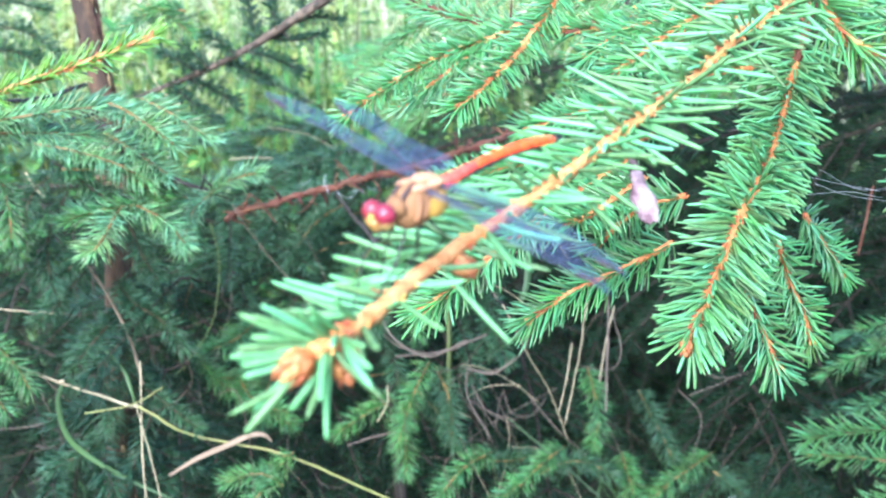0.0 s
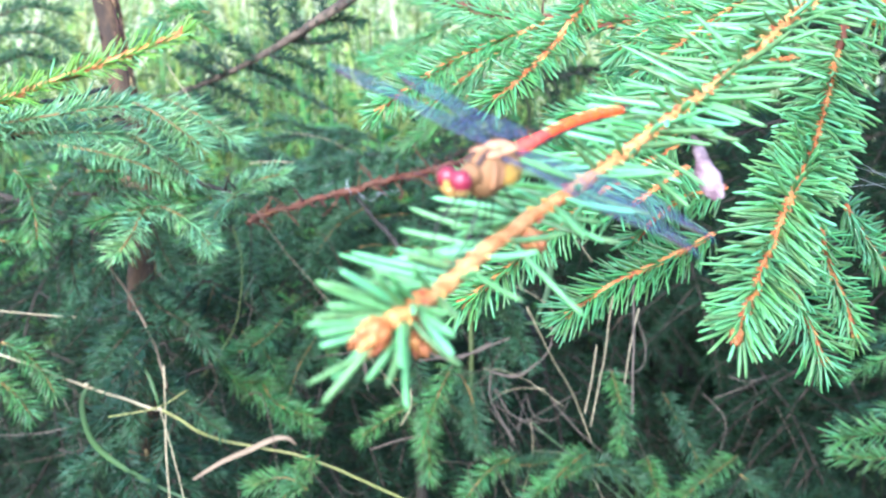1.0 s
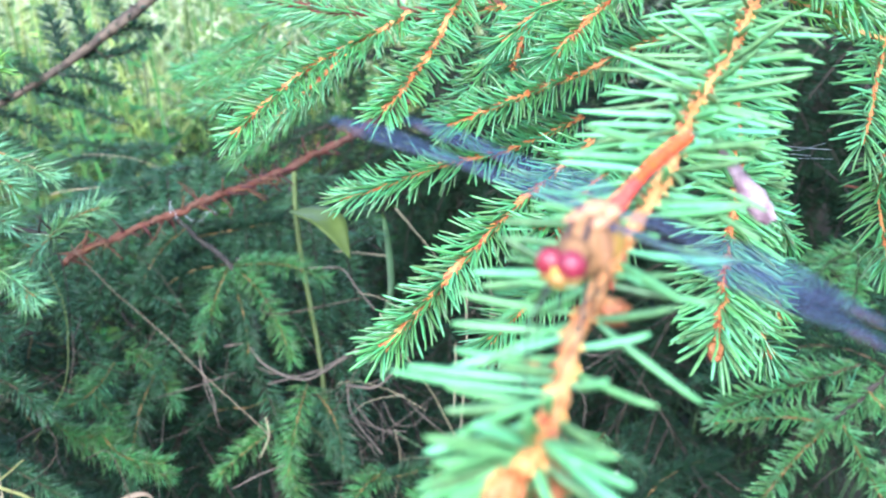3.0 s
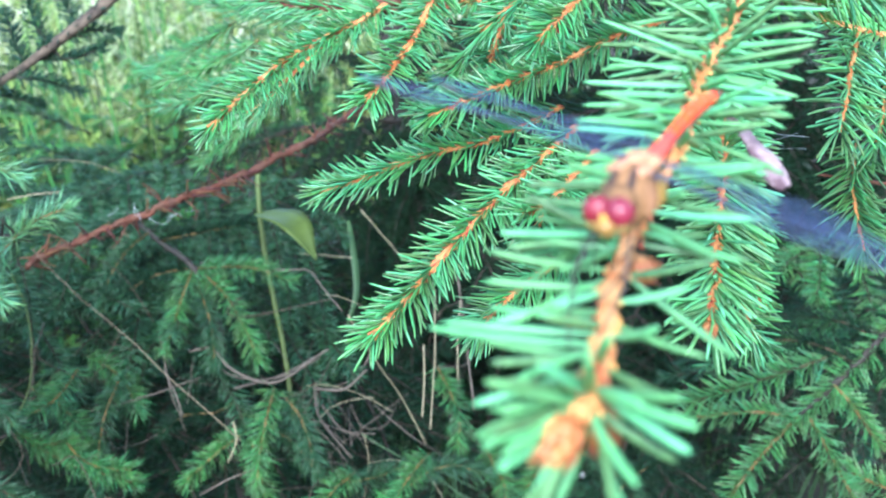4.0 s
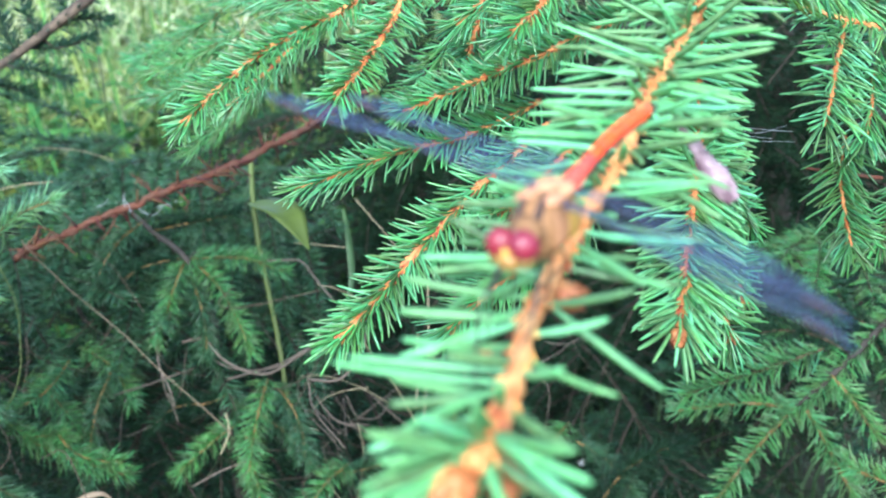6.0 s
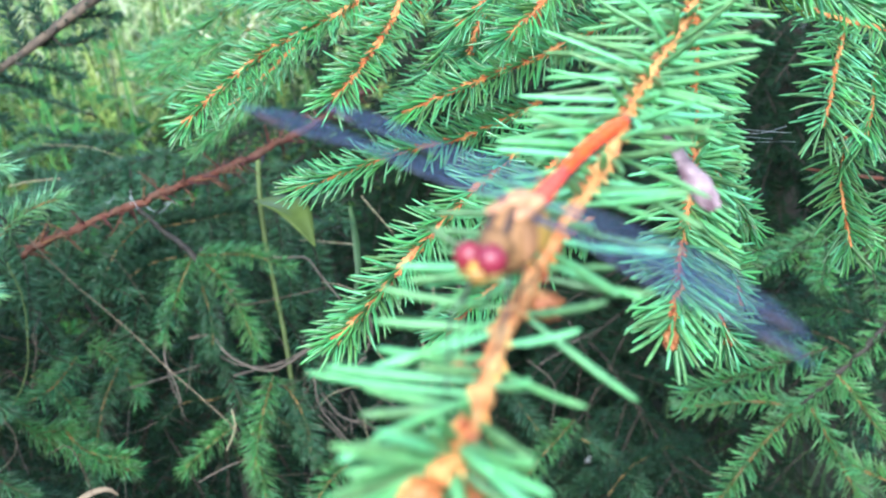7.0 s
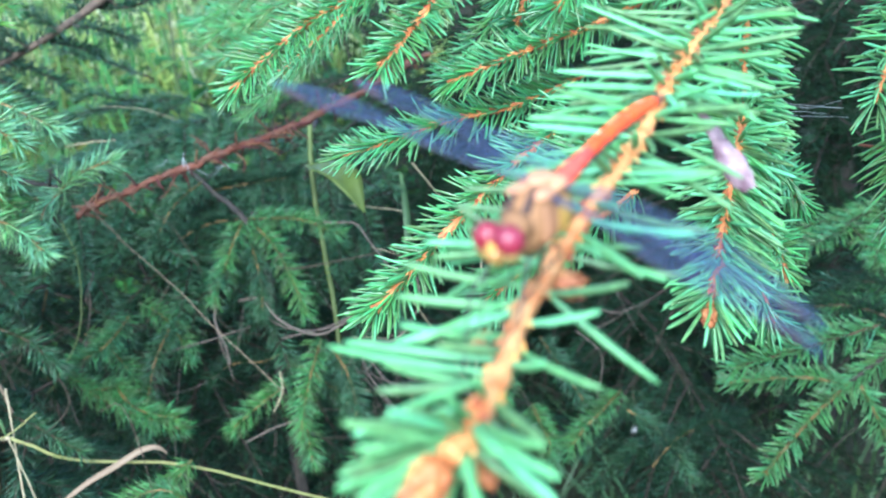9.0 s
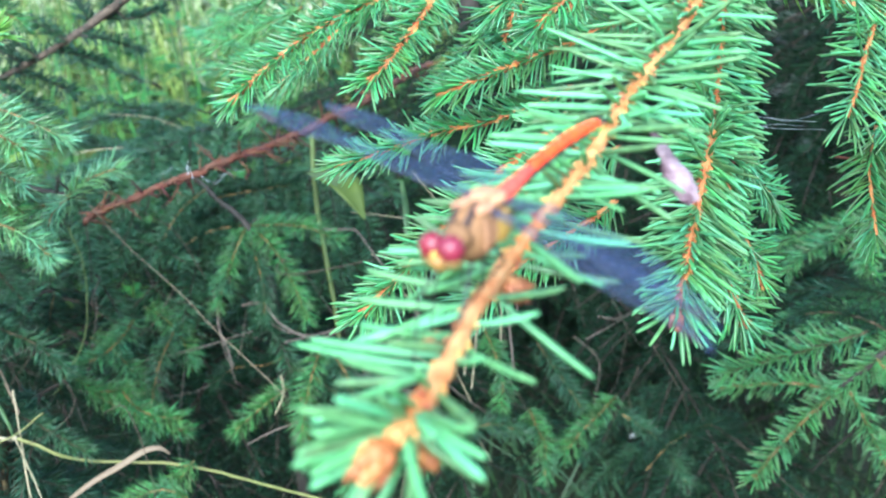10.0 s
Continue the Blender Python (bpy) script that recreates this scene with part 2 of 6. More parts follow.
def shoot_needles(line, up, rng, density, length, spread=62.0, top=0.16, tip_fan=9, width=0.00105, bare=0.0, curl=0.13, share=0.5, grow=0.0):
    """Where the needles of a shoot stand, which way they point, how they bend, and their sizes."""
    t, nrm, b = frames_along(line, up)
    seg = np.linalg.norm(np.diff(line, axis=0), axis=1)
    run = np.r_[0, np.cumsum(seg)]
    count = max(4, int(run[-1] * density))
    s = np.linspace(bare, 0.985, count) + rng.uniform(-0.4, 0.4, count) / count
    at = np.clip(s, 0, 1) * run[-1]
    pick = lambda a: np.stack([np.interp(at, run, a[:, c]) for c in range(3)], 1)
    p, tt, nn, bb = pick(line), unit(pick(t)), unit(pick(nrm)), unit(pick(b))
    phi = np.radians(90 + rng.normal(0, 24, count)) * np.where((np.arange(1, count + 1) * share) % 1 < share - 1e-9, 1, -1)
    upper = rng.random(count) < top
    phi = np.where(upper, np.radians(rng.uniform(-55, 55, count)), phi)
    open_ = np.radians(spread + rng.normal(0, 8, count)) * (1 - 0.35 * np.clip((s - 0.75) / 0.25, 0, 1))
    open_ = np.where(upper, open_ * 0.75, open_)
    radial = np.cos(phi)[:, None] * nn + np.sin(phi)[:, None] * bb
    way = np.cos(open_)[:, None] * tt + np.sin(open_)[:, None] * radial
    bend = curl * tt + 0.07 * nn + rng.normal(0, 0.06, (count, 3))
    size = length * rng.uniform(0.78, 1.1, count) * np.where(upper, 0.8, 1.0) * (1 + grow * (2 * s - 1)) * (1 - 0.18 * np.clip((s - 0.85) / 0.15, 0, 1))
    if tip_fan:
        f = rng.uniform(0, 2 * np.pi, tip_fan)
        o = np.radians(rng.uniform(12, 48, tip_fan))
        e, te, ne, be = line[-1], t[-1], nrm[-1], b[-1]
        rad = np.cos(f)[:, None] * ne + np.sin(f)[:, None] * be
        p = np.vstack([p, np.repeat(e[None] - te * 0.001, tip_fan, 0) + rad * 0.0006])
        way = np.vstack([way, np.cos(o)[:, None] * te + np.sin(o)[:, None] * rad])
        bend = np.vstack([bend, rng.normal(0, 0.05, (tip_fan, 3))])
        size = np.r_[size, length * rng.uniform(0.6, 0.95, tip_fan)]
    wide = width * rng.uniform(0.85, 1.15, len(p))
    return p, unit(way), bend, size, wide


UP = (0.0, -0.45, 0.89)


def shoot(parent, pts, seed, length=0.0118, density=2700, r=(0.0008, 0.0005), up=UP, bark=None, leaf=None, singles=0, fine=True, spread=62.0,
          top=0.16, tip_fan=9, width=0.00078, bare=0.0, name="twig", curl=0.13, share=0.5, grow=0.0, needles=None):
    """One needled shoot under a branch: its bark (with the pegs on which needles sit), and its needles."""
    rng = np.random.default_rng(seed)
    line = smooth_line(pts, (60 if needles else 28) if fine else 12)
    line = line + np.cumsum(rng.normal(0, 0.00007, line.shape), axis=0)
    p, way, bend, size, wide = needles(line, up, rng) if needles else shoot_needles(line, up, rng, density, length, spread, top, tip_fan, width, bare, curl, share, grow)
    radii = np.linspace(r[0], r[1], len(line)) * (1 + 0.08 * np.sin(np.arange(len(line)) * 1.7))
    verts, faces = tube_data(line, radii, 8 if fine else 5, up, 0.12, rng)
    if fine:
        # pegs: short raised cushions that run forward along the bark to each needle's foot
        ax = unit(line[-1] - line[0])
        out = unit(way - (way @ ax)[:, None] * ax)
        pv, pf = needle_data(p + out * r[1] * 0.62 - ax * r[0] * 1.3, unit(ax + 0.42 * out), out * 0.12, np.full(len(p), r[0] * 1.9) * rng.uniform(0.8, 1.25, len(p)), np.full(len(p), r[0] * (0.8 if needles else 0.62)), True)
        faces += [tuple(v + len(verts) for v in f) for f in pf]
        verts = np.vstack([verts, pv])
    twig = link_mesh(name, verts, faces, bark or BARK_YOUNG, parent)
    reach = max(r) * 0.75
    p = p + unit(way) * reach
    order = rng.permutation(len(p)) if singles < len(p) else np.arange(len(p))
    one, rest = order[:singles], order[singles:]
    if len(rest):
        v, f = needle_data(p[rest], way[rest], bend[rest], size[rest], wide[rest], fine)
        link_mesh("needles", v, f, leaf or NEEDLE_FRESH, twig)["kind"] = "stuff"
    for i in one:
        me = SINGLE[int(rng.integers(6)) + (6 if leaf is None else 0)]
        ob = new("needle", me)
        z = Vector(way[i])
        x = Vector(np.cross(way[i], bend[i] + 1e-4)).normalized()
        y = z.cross(x)
        m = Matrix((x, y, z)).transposed().to_4x4()
        ob.matrix_world = Matrix.Translation(p[i]) @ m @ Matrix.Diagonal((wide[i] / 0.001, wide[i] / 0.001, size[i] / 0.01, 1))
        ob.parent = twig
    return twig


SINGLE = []
for k in range(12):
    g = np.random.default_rng(50 + k)
    v, f = needle_data(np.zeros((1, 3)), np.array([[0, 0, 1.0]]), np.array([[g.uniform(-0.04, 0.04), g.uniform(0.02, 0.14), 0]]), np.array([0.01]), np.array([0.001]), True)
    me = bpy.data.meshes.new("needle")
    me.from_pydata(v.tolist(), [], f)
    me.materials.append(NEEDLE_ONE if k < 6 else NEEDLE_FRESH_ONE)
    me.polygons.foreach_set("use_smooth", [True] * len(me.polygons))
    SINGLE.append(me)


def bud(parent, place, way, size, seed, name="bud", label="orange-brown scaly bud"):
    """A pointed bud of overlapping scales."""
    rng = np.random.default_rng(seed)
    w = unit(way)
    a = unit(np.cross(w, (0.3, 0.2, 0.9)))
    b = np.cross(w, a)
    line = np.asarray(place) + w * np.linspace(-0.1, 1, 7)[:, None] * size
    verts, faces = tube_data(line, np.array([0.3, 0.42, 0.45, 0.4, 0.3, 0.17, 0.03]) * size, 8, a, 0.05, rng)
    for ringn, (s, rr, k) in enumerate(((0.05, 0.42, 6), (0.3, 0.40, 6), (0.55, 0.3, 5))):
        for j in range(k):
            f = 2 * np.pi * (j + 0.5 * (ringn % 2)) / k
            rad = np.cos(f) * a + np.sin(f) * b
            side = np.cross(w, rad)
            c = np.asarray(place) + w * s * size + rad * rr * size
            q = [c - side * 0.2 * size, c + side * 0.2 * size, c + side * 0.14 * size + w * 0.3 * size + rad * 0.05 * size,
                 c + w * 0.48 * size + rad * 0.02 * size, c - side * 0.14 * size + w * 0.3 * size + rad * 0.05 * size]
            q += [x - rad * 0.06 * size for x in q]
            o = len(verts)
            verts = np.vstack([verts, q])
            faces += [tuple(o + i for i in (0, 1, 2, 3, 4)), tuple(o + i for i in (9, 8, 7, 6, 5))]
            faces += [(o + i, o + i + 5, o + (i + 1) % 5 + 5, o + (i + 1) % 5) for i in range(5)]
    return link_mesh(name, verts, faces, BUD, parent, True, label)


def bare_stick(name, parent, pts, r, mat, seed, sides=8, stubs=0, label="", rough=0.18, n=26, sway=0.0012):
    """A needleless stem with an uneven skin and, where wanted, short broken stubs."""
    rng = np.random.default_rng(seed)
    line = smooth_line(pts, n)
    length = np.linalg.norm(np.diff(line, axis=0), axis=1).sum()
    line = line + np.cumsum(rng.normal(0, length * sway, line.shape), axis=0)
    verts, faces = tube_data(line, np.linspace(r[0], r[1], n), sides, UP, rough, rng)
    t = unit(np.gradient(line, axis=0))
    for i in rng.integers(1, n - 1, stubs):
        d = unit(rng.normal(0, 1, 3) * 0.8 + 0.7 * t[i])
        sl = line[i] + d * np.linspace(0, 1, 4)[:, None] * min(0.012, r[0] * rng.uniform(2.5, 10)) + np.array([0, 0, -0.2]) * np.linspace(0, 1, 4)[:, None] ** 2 * min(0.003, r[0] * 3)
        v, f = tube_data(sl, np.linspace(0.5, 0.2, 4) * r[0], 5, (0.3, 0.5, 0.8), 0.1, rng, len(verts))
        verts = np.vstack([verts, v])
        faces += f
    return link_mesh(name, verts, faces, mat, parent, True, label)


# ---- ground and meadow ----
def ground():
    rng = np.random.default_rng(3)
    rings = np.r_[np.linspace(0.05, 3, 26), np.geomspace(3.4, 600, 22)]
    verts, faces = [(0, 0.5, 0.0)], []
    k = 64
    for i, r in enumerate(rings):
        for j in range(k):
            a = 2 * np.pi * j / k
            x, y = r * np.cos(a), 0.5 + r * np.sin(a)
            verts.append((x, y, 0.03 * noise.noise(Vector((x * 2.2, y * 2.2, 0.3))) if r < 12 else 0.0))
    for j in range(k):
        faces.append((0, 1 + j, 1 + (j + 1) % k))
    for i in range(len(rings) - 1):
        for j in range(k):
            a, b = 1 + i * k + j, 1 + i * k + (j + 1) % k
            faces.append((a, a + k, b + k, b))
    ob = link_mesh("ground", verts, faces, SOIL)
    tagged(ob, "dark soil and needle litter under spruces", "ground", kind="structure")


def blades(name, label, count, region, tall, wide, mat, seed, lean=0.35):
    """Loose grass: narrow folded blades, each of four bent pieces."""
    rng = np.random.default_rng(seed)
    (x0, x1), (y0, y1) = region
    y = y0 * (y1 / y0) ** rng.random(count)
    mid = (x0 + x1) / 2
    x = rng.uniform(x0, x1, count) * (0.45 + 0.55 * y / y1) + mid * 0.2
    h = tall * rng.uniform(0.45, 1.2, count)
    a = rng.uniform(0, 2 * np.pi, count)
    d = np.stack([np.cos(a), np.sin(a), 0 * a], 1) * (lean * h * rng.uniform(0.2, 1.4, count))[:, None]
    f = rng.uniform(0, 2 * np.pi, count)
    s = np.stack([np.cos(f), np.sin(f), 0 * f], 1)
    w = wide * rng.uniform(0.6, 1.3, count) * np.maximum(1, y / 2.5)
    base = np.stack([x, y, np.full(count, -0.02)], 1)
    up = np.array([0, 0, 1.0])
    rows = []
    for q, fat in ((0, 0.7), (0.35, 1.0), (0.7, 0.75)):
        c = base + up * (h * (q - 0.12 * q * q))[:, None] + d * q * q
        rows += [c - s * (w * fat / 2)[:, None], c + s * (w * fat / 2)[:, None] + np.cross(s, up) * (w * 0.1)[:, None]]
    rows.append(base + up * (h * 0.86)[:, None] + d)
    verts = np.stack(rows, 1).reshape(-1, 3)
    loc = ((0, 1, 3, 2), (2, 3, 5, 4), (4, 5, 6))
    faces = [tuple(v + 7 * i for v in t) for i in range(count) for t in loc]
    ob = link_mesh(name, verts, faces, mat, None, False)
    tagged(ob, label, "grass", kind="stuff")



def herbs(name, label, count, region, mat, seed):
    """Upright leafy plants: a thin stem with folded, pointed leaves set round it."""
    rng = np.random.default_rng(seed)
    (x0, x1), (y0, y1) = region
    verts, faces = [], []

    def sheet(rows, tip):
        o = len(verts)
        verts.extend([*rows, tip])
        n = len(rows) // 3
        for i in range(n - 1):
            for k in (0, 1):
                faces.append((o + 3 * i + k, o + 3 * i + k + 1, o + 3 * i + 4 + k, o + 3 * i + 3 + k))
        faces.extend([(o + 3 * n - 3, o + 3 * n - 2, o + 3 * n), (o + 3 * n - 2, o + 3 * n - 1, o + 3 * n)])

    for _ in range(count):
        y = y0 * (y1 / y0) ** rng.random()
        base = np.array([(x0 + (x1 - x0) * rng.random()) * (0.45 + 0.55 * y / y1), y, -0.02])
        h = rng.uniform(0.16, 0.42)
        lean = np.array([*rng.normal(0, 0.12, 2), 1.0])
        w = 0.0016
        sheet([base + lean * h * q + np.array([e * w, 0, 0]) for q in (0, 0.5, 0.9) for e in (-1, 0, 1)], base + lean * h)
        turn = rng.uniform(0, 6.28)
        for k in range(int(rng.integers(9, 17))):
            q = 0.2 + 0.8 * k / 16 + rng.uniform(0, 0.05)
            turn += 2.4 + rng.normal(0, 0.3)
            out = np.array([np.cos(turn), np.sin(turn), rng.uniform(-0.3, 0.7)])
            across = np.array([-np.sin(turn), np.cos(turn), 0.0])
            size = rng.uniform(0.022, 0.055) * (1.15 - 0.5 * q)
            foot = base + lean * h * min(q, 1.0)
            wide = size * rng.uniform(0.16, 0.34)
            droop = np.array([0, 0, -rng.uniform(0.0, 0.5) * size])
            sheet([foot + out * size * f + droop * f * f + across * e * wide * g + np.array([0, 0, abs(e) * wide * 0.35 * g]) for f, g in ((0.04, 0.2), (0.35, 1.0), (0.7, 0.75)) for e in (-1, 0, 1)], foot + out * size + droop)
    tagged(link_mesh(name, verts, faces, mat, None, False), label, "herbs", kind="stuff")


ground()
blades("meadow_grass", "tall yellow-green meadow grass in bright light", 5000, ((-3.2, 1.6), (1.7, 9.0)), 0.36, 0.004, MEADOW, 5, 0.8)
blades("pale_grass", "pale seed grass, full-sun brightness put into its colour", 3000, ((-3.2, 1.6), (1.9, 9.0)), 0.40, 0.0055, MEADOW_PALE, 7, 0.9)
herbs("meadow_herbs", "leafy meadow herbs, shadowed gaps put into their dark green", 900, ((-1.7, 0.8), (1.25, 3.8)), MEADOW_DARK, 8)
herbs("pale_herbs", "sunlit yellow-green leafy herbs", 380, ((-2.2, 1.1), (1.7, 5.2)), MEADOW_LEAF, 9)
blades("shade_grass", "thin dark green grass under the spruces", 900, ((-0.5, 0.6), (0.62, 1.3)), 0.16, 0.003, BLADE, 6, 0.6)


# ---- the branch on which the dragonfly sits ----
near = thing("spruce_branch", "fresh green spruce branch with orange bark, dragonfly perched on it", "branch", "spruce branches")
NEAR_LINE = [(0.0773, 0.2474, 0.5286), (0.0668, 0.2331, 0.5244), (0.0549, 0.2173, 0.5214), (0.0419, 0.2010, 0.5151), (0.0308, 0.1876, 0.5108), (0.0197, 0.1702, 0.5080), (0.0062, 0.1518, 0.5041), (-0.0034, 0.1378, 0.5018), (-0.0073, 0.1299, 0.5011), (-0.0117, 0.1214, 0.5004), (-0.0146, 0.1172, 0.5000)]

# needles of the free end that stand apart: how far along they sit, and where they point
NEAR_TIPS = [(0.839, 0.0052, 0.1334, 0.5030), (0.831, 0.0074, 0.1347, 0.4938), (0.872, 0.0020, 0.1326, 0.5014), (0.896, -0.0011, 0.1242, 0.4994), (0.912, -0.0048, 0.1218, 0.5026), (0.946, -0.0069, 0.1171, 0.4990), (0.956, -0.0092, 0.1212, 0.4982), (0.985, -0.0082, 0.1156, 0.4953), (0.787, 0.0110, 0.1479, 0.5022), (0.792, 0.0125, 0.1422, 0.4993), (0.923, -0.0212, 0.1344, 0.4995), (0.935, -0.0164, 0.1316, 0.4993), (0.891, -0.0132, 0.1390, 0.4991), (0.953, -0.0194, 0.1243, 0.4979), (0.980, -0.0215, 0.1158, 0.4998), (0.990, -0.0205, 0.1148, 0.4978), (0.988, -0.0196, 0.1196, 0.4966), (0.910, -0.0187, 0.1362, 0.4998), (0.854, -0.0135, 0.1414, 0.5013), (0.831, -0.0126, 0.1440, 0.5027), (0.930, -0.0172, 0.1273, 0.4997), (0.882, -0.0118, 0.1299, 0.5030)]


def perch_needles(line, up, rng):
    """Needles of the perch: close-set and combed to both sides higher up; towards the tip sparse on the lower side, lying forward and drooping."""
    t, nrm, b = frames_along(line, up)
    run = np.r_[0, np.cumsum(np.linalg.norm(np.diff(line, axis=0), axis=1))]
    rows = []
    for hand, density in ((1, 1040), (-1, 760), (0, 620)):
        s = 0.0
        while s < 0.985:
            thin = np.interp(s, [0, 0.5, 0.62, 0.80, 1.0], [1, 1, 0.72, 0.42, 0.36]) if hand < 0 else np.interp(s, [0, 0.7, 0.85, 1.0], [1, 1, 0.72, 0.60])
            if hand == 0:
                thin *= np.interp(s, [0, 0.6, 0.8, 1], [1, 1, 0.25, 0.2])
            s += rng.gamma(2.2, 1 / 2.2) / (density * thin * run[-1])
            if s > 0.985:
                break
            if s > 0.80 and hand and rng.random() < (0.97 if hand < 0 else 0.62):
                continue
            if hand == 0:
                phi, open_, size = rng.uniform(-60, 60), rng.uniform(24, 50), rng.uniform(0.5, 0.85)
            else:
                phi = hand * (90 + rng.normal(15 if hand > 0 else -18, 20))
                open_ = np.interp(s, [0, 0.45, 0.75, 0.9, 1.0], [68, 66, 58, 52, 40] if hand > 0 else [74, 76, 70, 55, 40]) + rng.normal(0, 13)
                size = rng.uniform(0.72, 1.12) * (0.9 if rng.random() < 0.2 else 1.0)
            rows.append((s, phi, open_, size * np.interp(s, [0, 0.6, 0.8, 1], [1.16, 1.16, 0.98, 0.95] if hand > 0 else [1.0, 1.02, 1.0, 1.0]), hand))
    for k in range(22):
        rows.append((rng.uniform(0.965, 1.0), rng.uniform(-180, 180), rng.uniform(16, 50), rng.uniform(0.7, 1.05), 0))
    s, phi, open_, size, hand = (np.array(c) for c in zip(*rows))
    at = s * run[-1]
    pick = lambda q: np.stack([np.interp(at, run, q[:, c]) for c in range(3)], 1)
    p, tt, nn, bb = pick(line), unit(pick(t)), unit(pick(nrm)), unit(pick(b))
    phi, open_ = np.radians(phi), np.radians(open_)
    radial = np.cos(phi)[:, None] * nn + np.sin(phi)[:, None] * bb
    way = np.cos(open_)[:, None] * tt + np.sin(open_)[:, None] * radial
    lie = np.where(hand < 0, np.interp(s, [0, 0.6, 1], [0.16, 0.2, 0.34]), np.interp(s, [0, 0.6, 1], [0.10, 0.16, 0.26])) + rng.normal(0, 0.07, len(s))
    bend = lie[:, None] * tt + rng.normal(0, 0.16, (len(s), 3)) + np.array([0, 0, -0.10]) * np.clip((s - 0.6) / 0.4, 0, 1)[:, None]
    wide = 0.00112 * np.interp(s, [0, 0.5, 0.8, 1], [0.82, 0.9, 1.06, 1.06]) * rng.uniform(0.84, 1.16, len(s))
    length = 0.0125 * size
    for s, *tip in NEAR_TIPS:
        foot = np.array([np.interp(s * run[-1], run, line[:, c]) for c in range(3)])
        sag = np.array([0, 0, -1.0]) * rng.uniform(0.06, 0.14) + rng.normal(0, 0.03, 3)
        d = np.array(tip) - foot
        size = np.linalg.norm(d)
        p, way, bend = np.vstack([p, foot]), np.vstack([way, unit(d) - sag]), np.vstack([bend, sag])
        length, wide = np.r_[length, size], np.r_[wide, 0.00112 * rng.uniform(0.95, 1.12)]
    return p, way / np.linalg.norm(way, axis=1, keepdims=True), bend, length, wide


N_TWIG = shoot(near, NEAR_LINE, 11, leaf=NEEDLE, bark=BARK_PERCH, r=(0.0008, 0.00102), singles=300, up=(-0.12, -0.58, 0.8), needles=perch_needles)
bud(N_TWIG, (-0.0150, 0.1170, 0.4999), (-0.27, -0.24, -0.20), 0.0040, 21)
bud(N_TWIG, (-0.0140, 0.1190, 0.5000), (-0.6, 0.1, -0.05), 0.0026, 26)
bud(N_TWIG, (-0.0115, 0.1215, 0.4990), (0.10, -0.08, -0.34), 0.0042, 22)
bud(N_TWIG, (0.0013, 0.1434, 0.5018), (0.9, -0.2, -0.3), 0.0032, 23)
bud(N_TWIG, (-0.0069, 0.1344, 0.5007), (-0.9, -0.2, 0.1), 0.0022, 24)
F_TWIG = shoot(near, [(0.0907, 0.2999, 0.5089), (0.0851, 0.2891, 0.4972), (0.0785, 0.2758, 0.4853), (0.0712, 0.2592, 0.4813), (0.0645, 0.2464, 0.4783), (0.0578, 0.2363, 0.4687), (0.0530, 0.2274, 0.4631), (0.0493, 0.2214, 0.4590)], 12,
               leaf=NEEDLE, length=0.0116, density=5200, r=(0.0009, 0.0006), singles=220, spread=62, top=0.24, width=0.00096, up=(-0.1, -0.8, 0.55))
bud(F_TWIG, (0.0491, 0.2213, 0.4587), (-0.1, -0.2, -0.9), 0.0032, 25)
shoot(near, [(0.0653, 0.2495, 0.4695), (0.0713, 0.2582, 0.4528), (0.0765, 0.2620, 0.4427), (0.0807, 0.2636, 0.4331)], 13, length=0.0090, density=3779, r=(0.0007, 0.0006), up=(0.1, -0.85, 0.5))
shoot(near, [(0.0824, 0.2781, 0.4632), (0.0892, 0.2852, 0.4488), (0.0949, 0.2888, 0.4381), (0.0985, 0.2907, 0.4293)], 14, length=0.0073, density=3779, r=(0.0007, 0.0005), up=(0.1, -0.85, 0.5))
shoot(near, [(0.0962, 0.3014, 0.4623), (0.1044, 0.3097, 0.4517), (0.1136, 0.3177, 0.4399)], 15, length=0.0073, density=3779, r=(0.0007, 0.0005), up=(0.1, -0.85, 0.5))
shoot(near, [(0.0745, 0.2421, 0.5268), (0.0806, 0.2372, 0.5186), (0.0900, 0.2399, 0.5126), (0.1011, 0.2452, 0.5070)], 16, length=0.0095, density=3779, r=(0.0008, 0.0006), up=(0.1, -0.5, 0.85))
shoot(near, [(0.0773, 0.2467, 0.5300), (0.0880, 0.2503, 0.5228), (0.1032, 0.2609, 0.5192)], 17, length=0.0095, density=3779, r=(0.0008, 0.0006), up=(0.1, -0.5, 0.85))
bare_stick("limb", near, [(0.0882, 0.2948, 0.5040), (0.0949, 0.3085, 0.5208), (0.1022, 0.3188, 0.5526), (0.1054, 0.3177, 0.5858)], (0.0010, 0.0024), BARK_RED, 32, stubs=3)
bare_stick("limb", near, [*[(0.0752, 0.2446, 0.5273), (0.0778, 0.2486, 0.5321), (0.0842, 0.2619, 0.5441), (0.1054, 0.3177, 0.5858), (0.1670, 0.4381, 0.6665)], (0.40, 0.60, 0.86), (0.655, 0.62, 0.98)], (0.0010, 0.0034), BARK_RED, 31, stubs=4)

# ---- the branch behind it, with fans of fresh shoots ----
mid = thing("spruce_branch", "spruce branch with a fan of fresh green side shoots", "branch", "spruce branches")
shoot(mid, [(0.0469, 0.2824, 0.4832), (0.0363, 0.2803, 0.4766), (0.0281, 0.2792, 0.4713), (0.0166, 0.2754, 0.4632), (0.0065, 0.2706, 0.4564), (-0.0021, 0.2658, 0.4508), (-0.0066, 0.2636, 0.4483)], 41, length=0.0084, density=5535, r=(0.0008, 0.0006), singles=260, top=0.26, width=0.0007, spread=58, up=(-0.15, -0.7, 0.7))
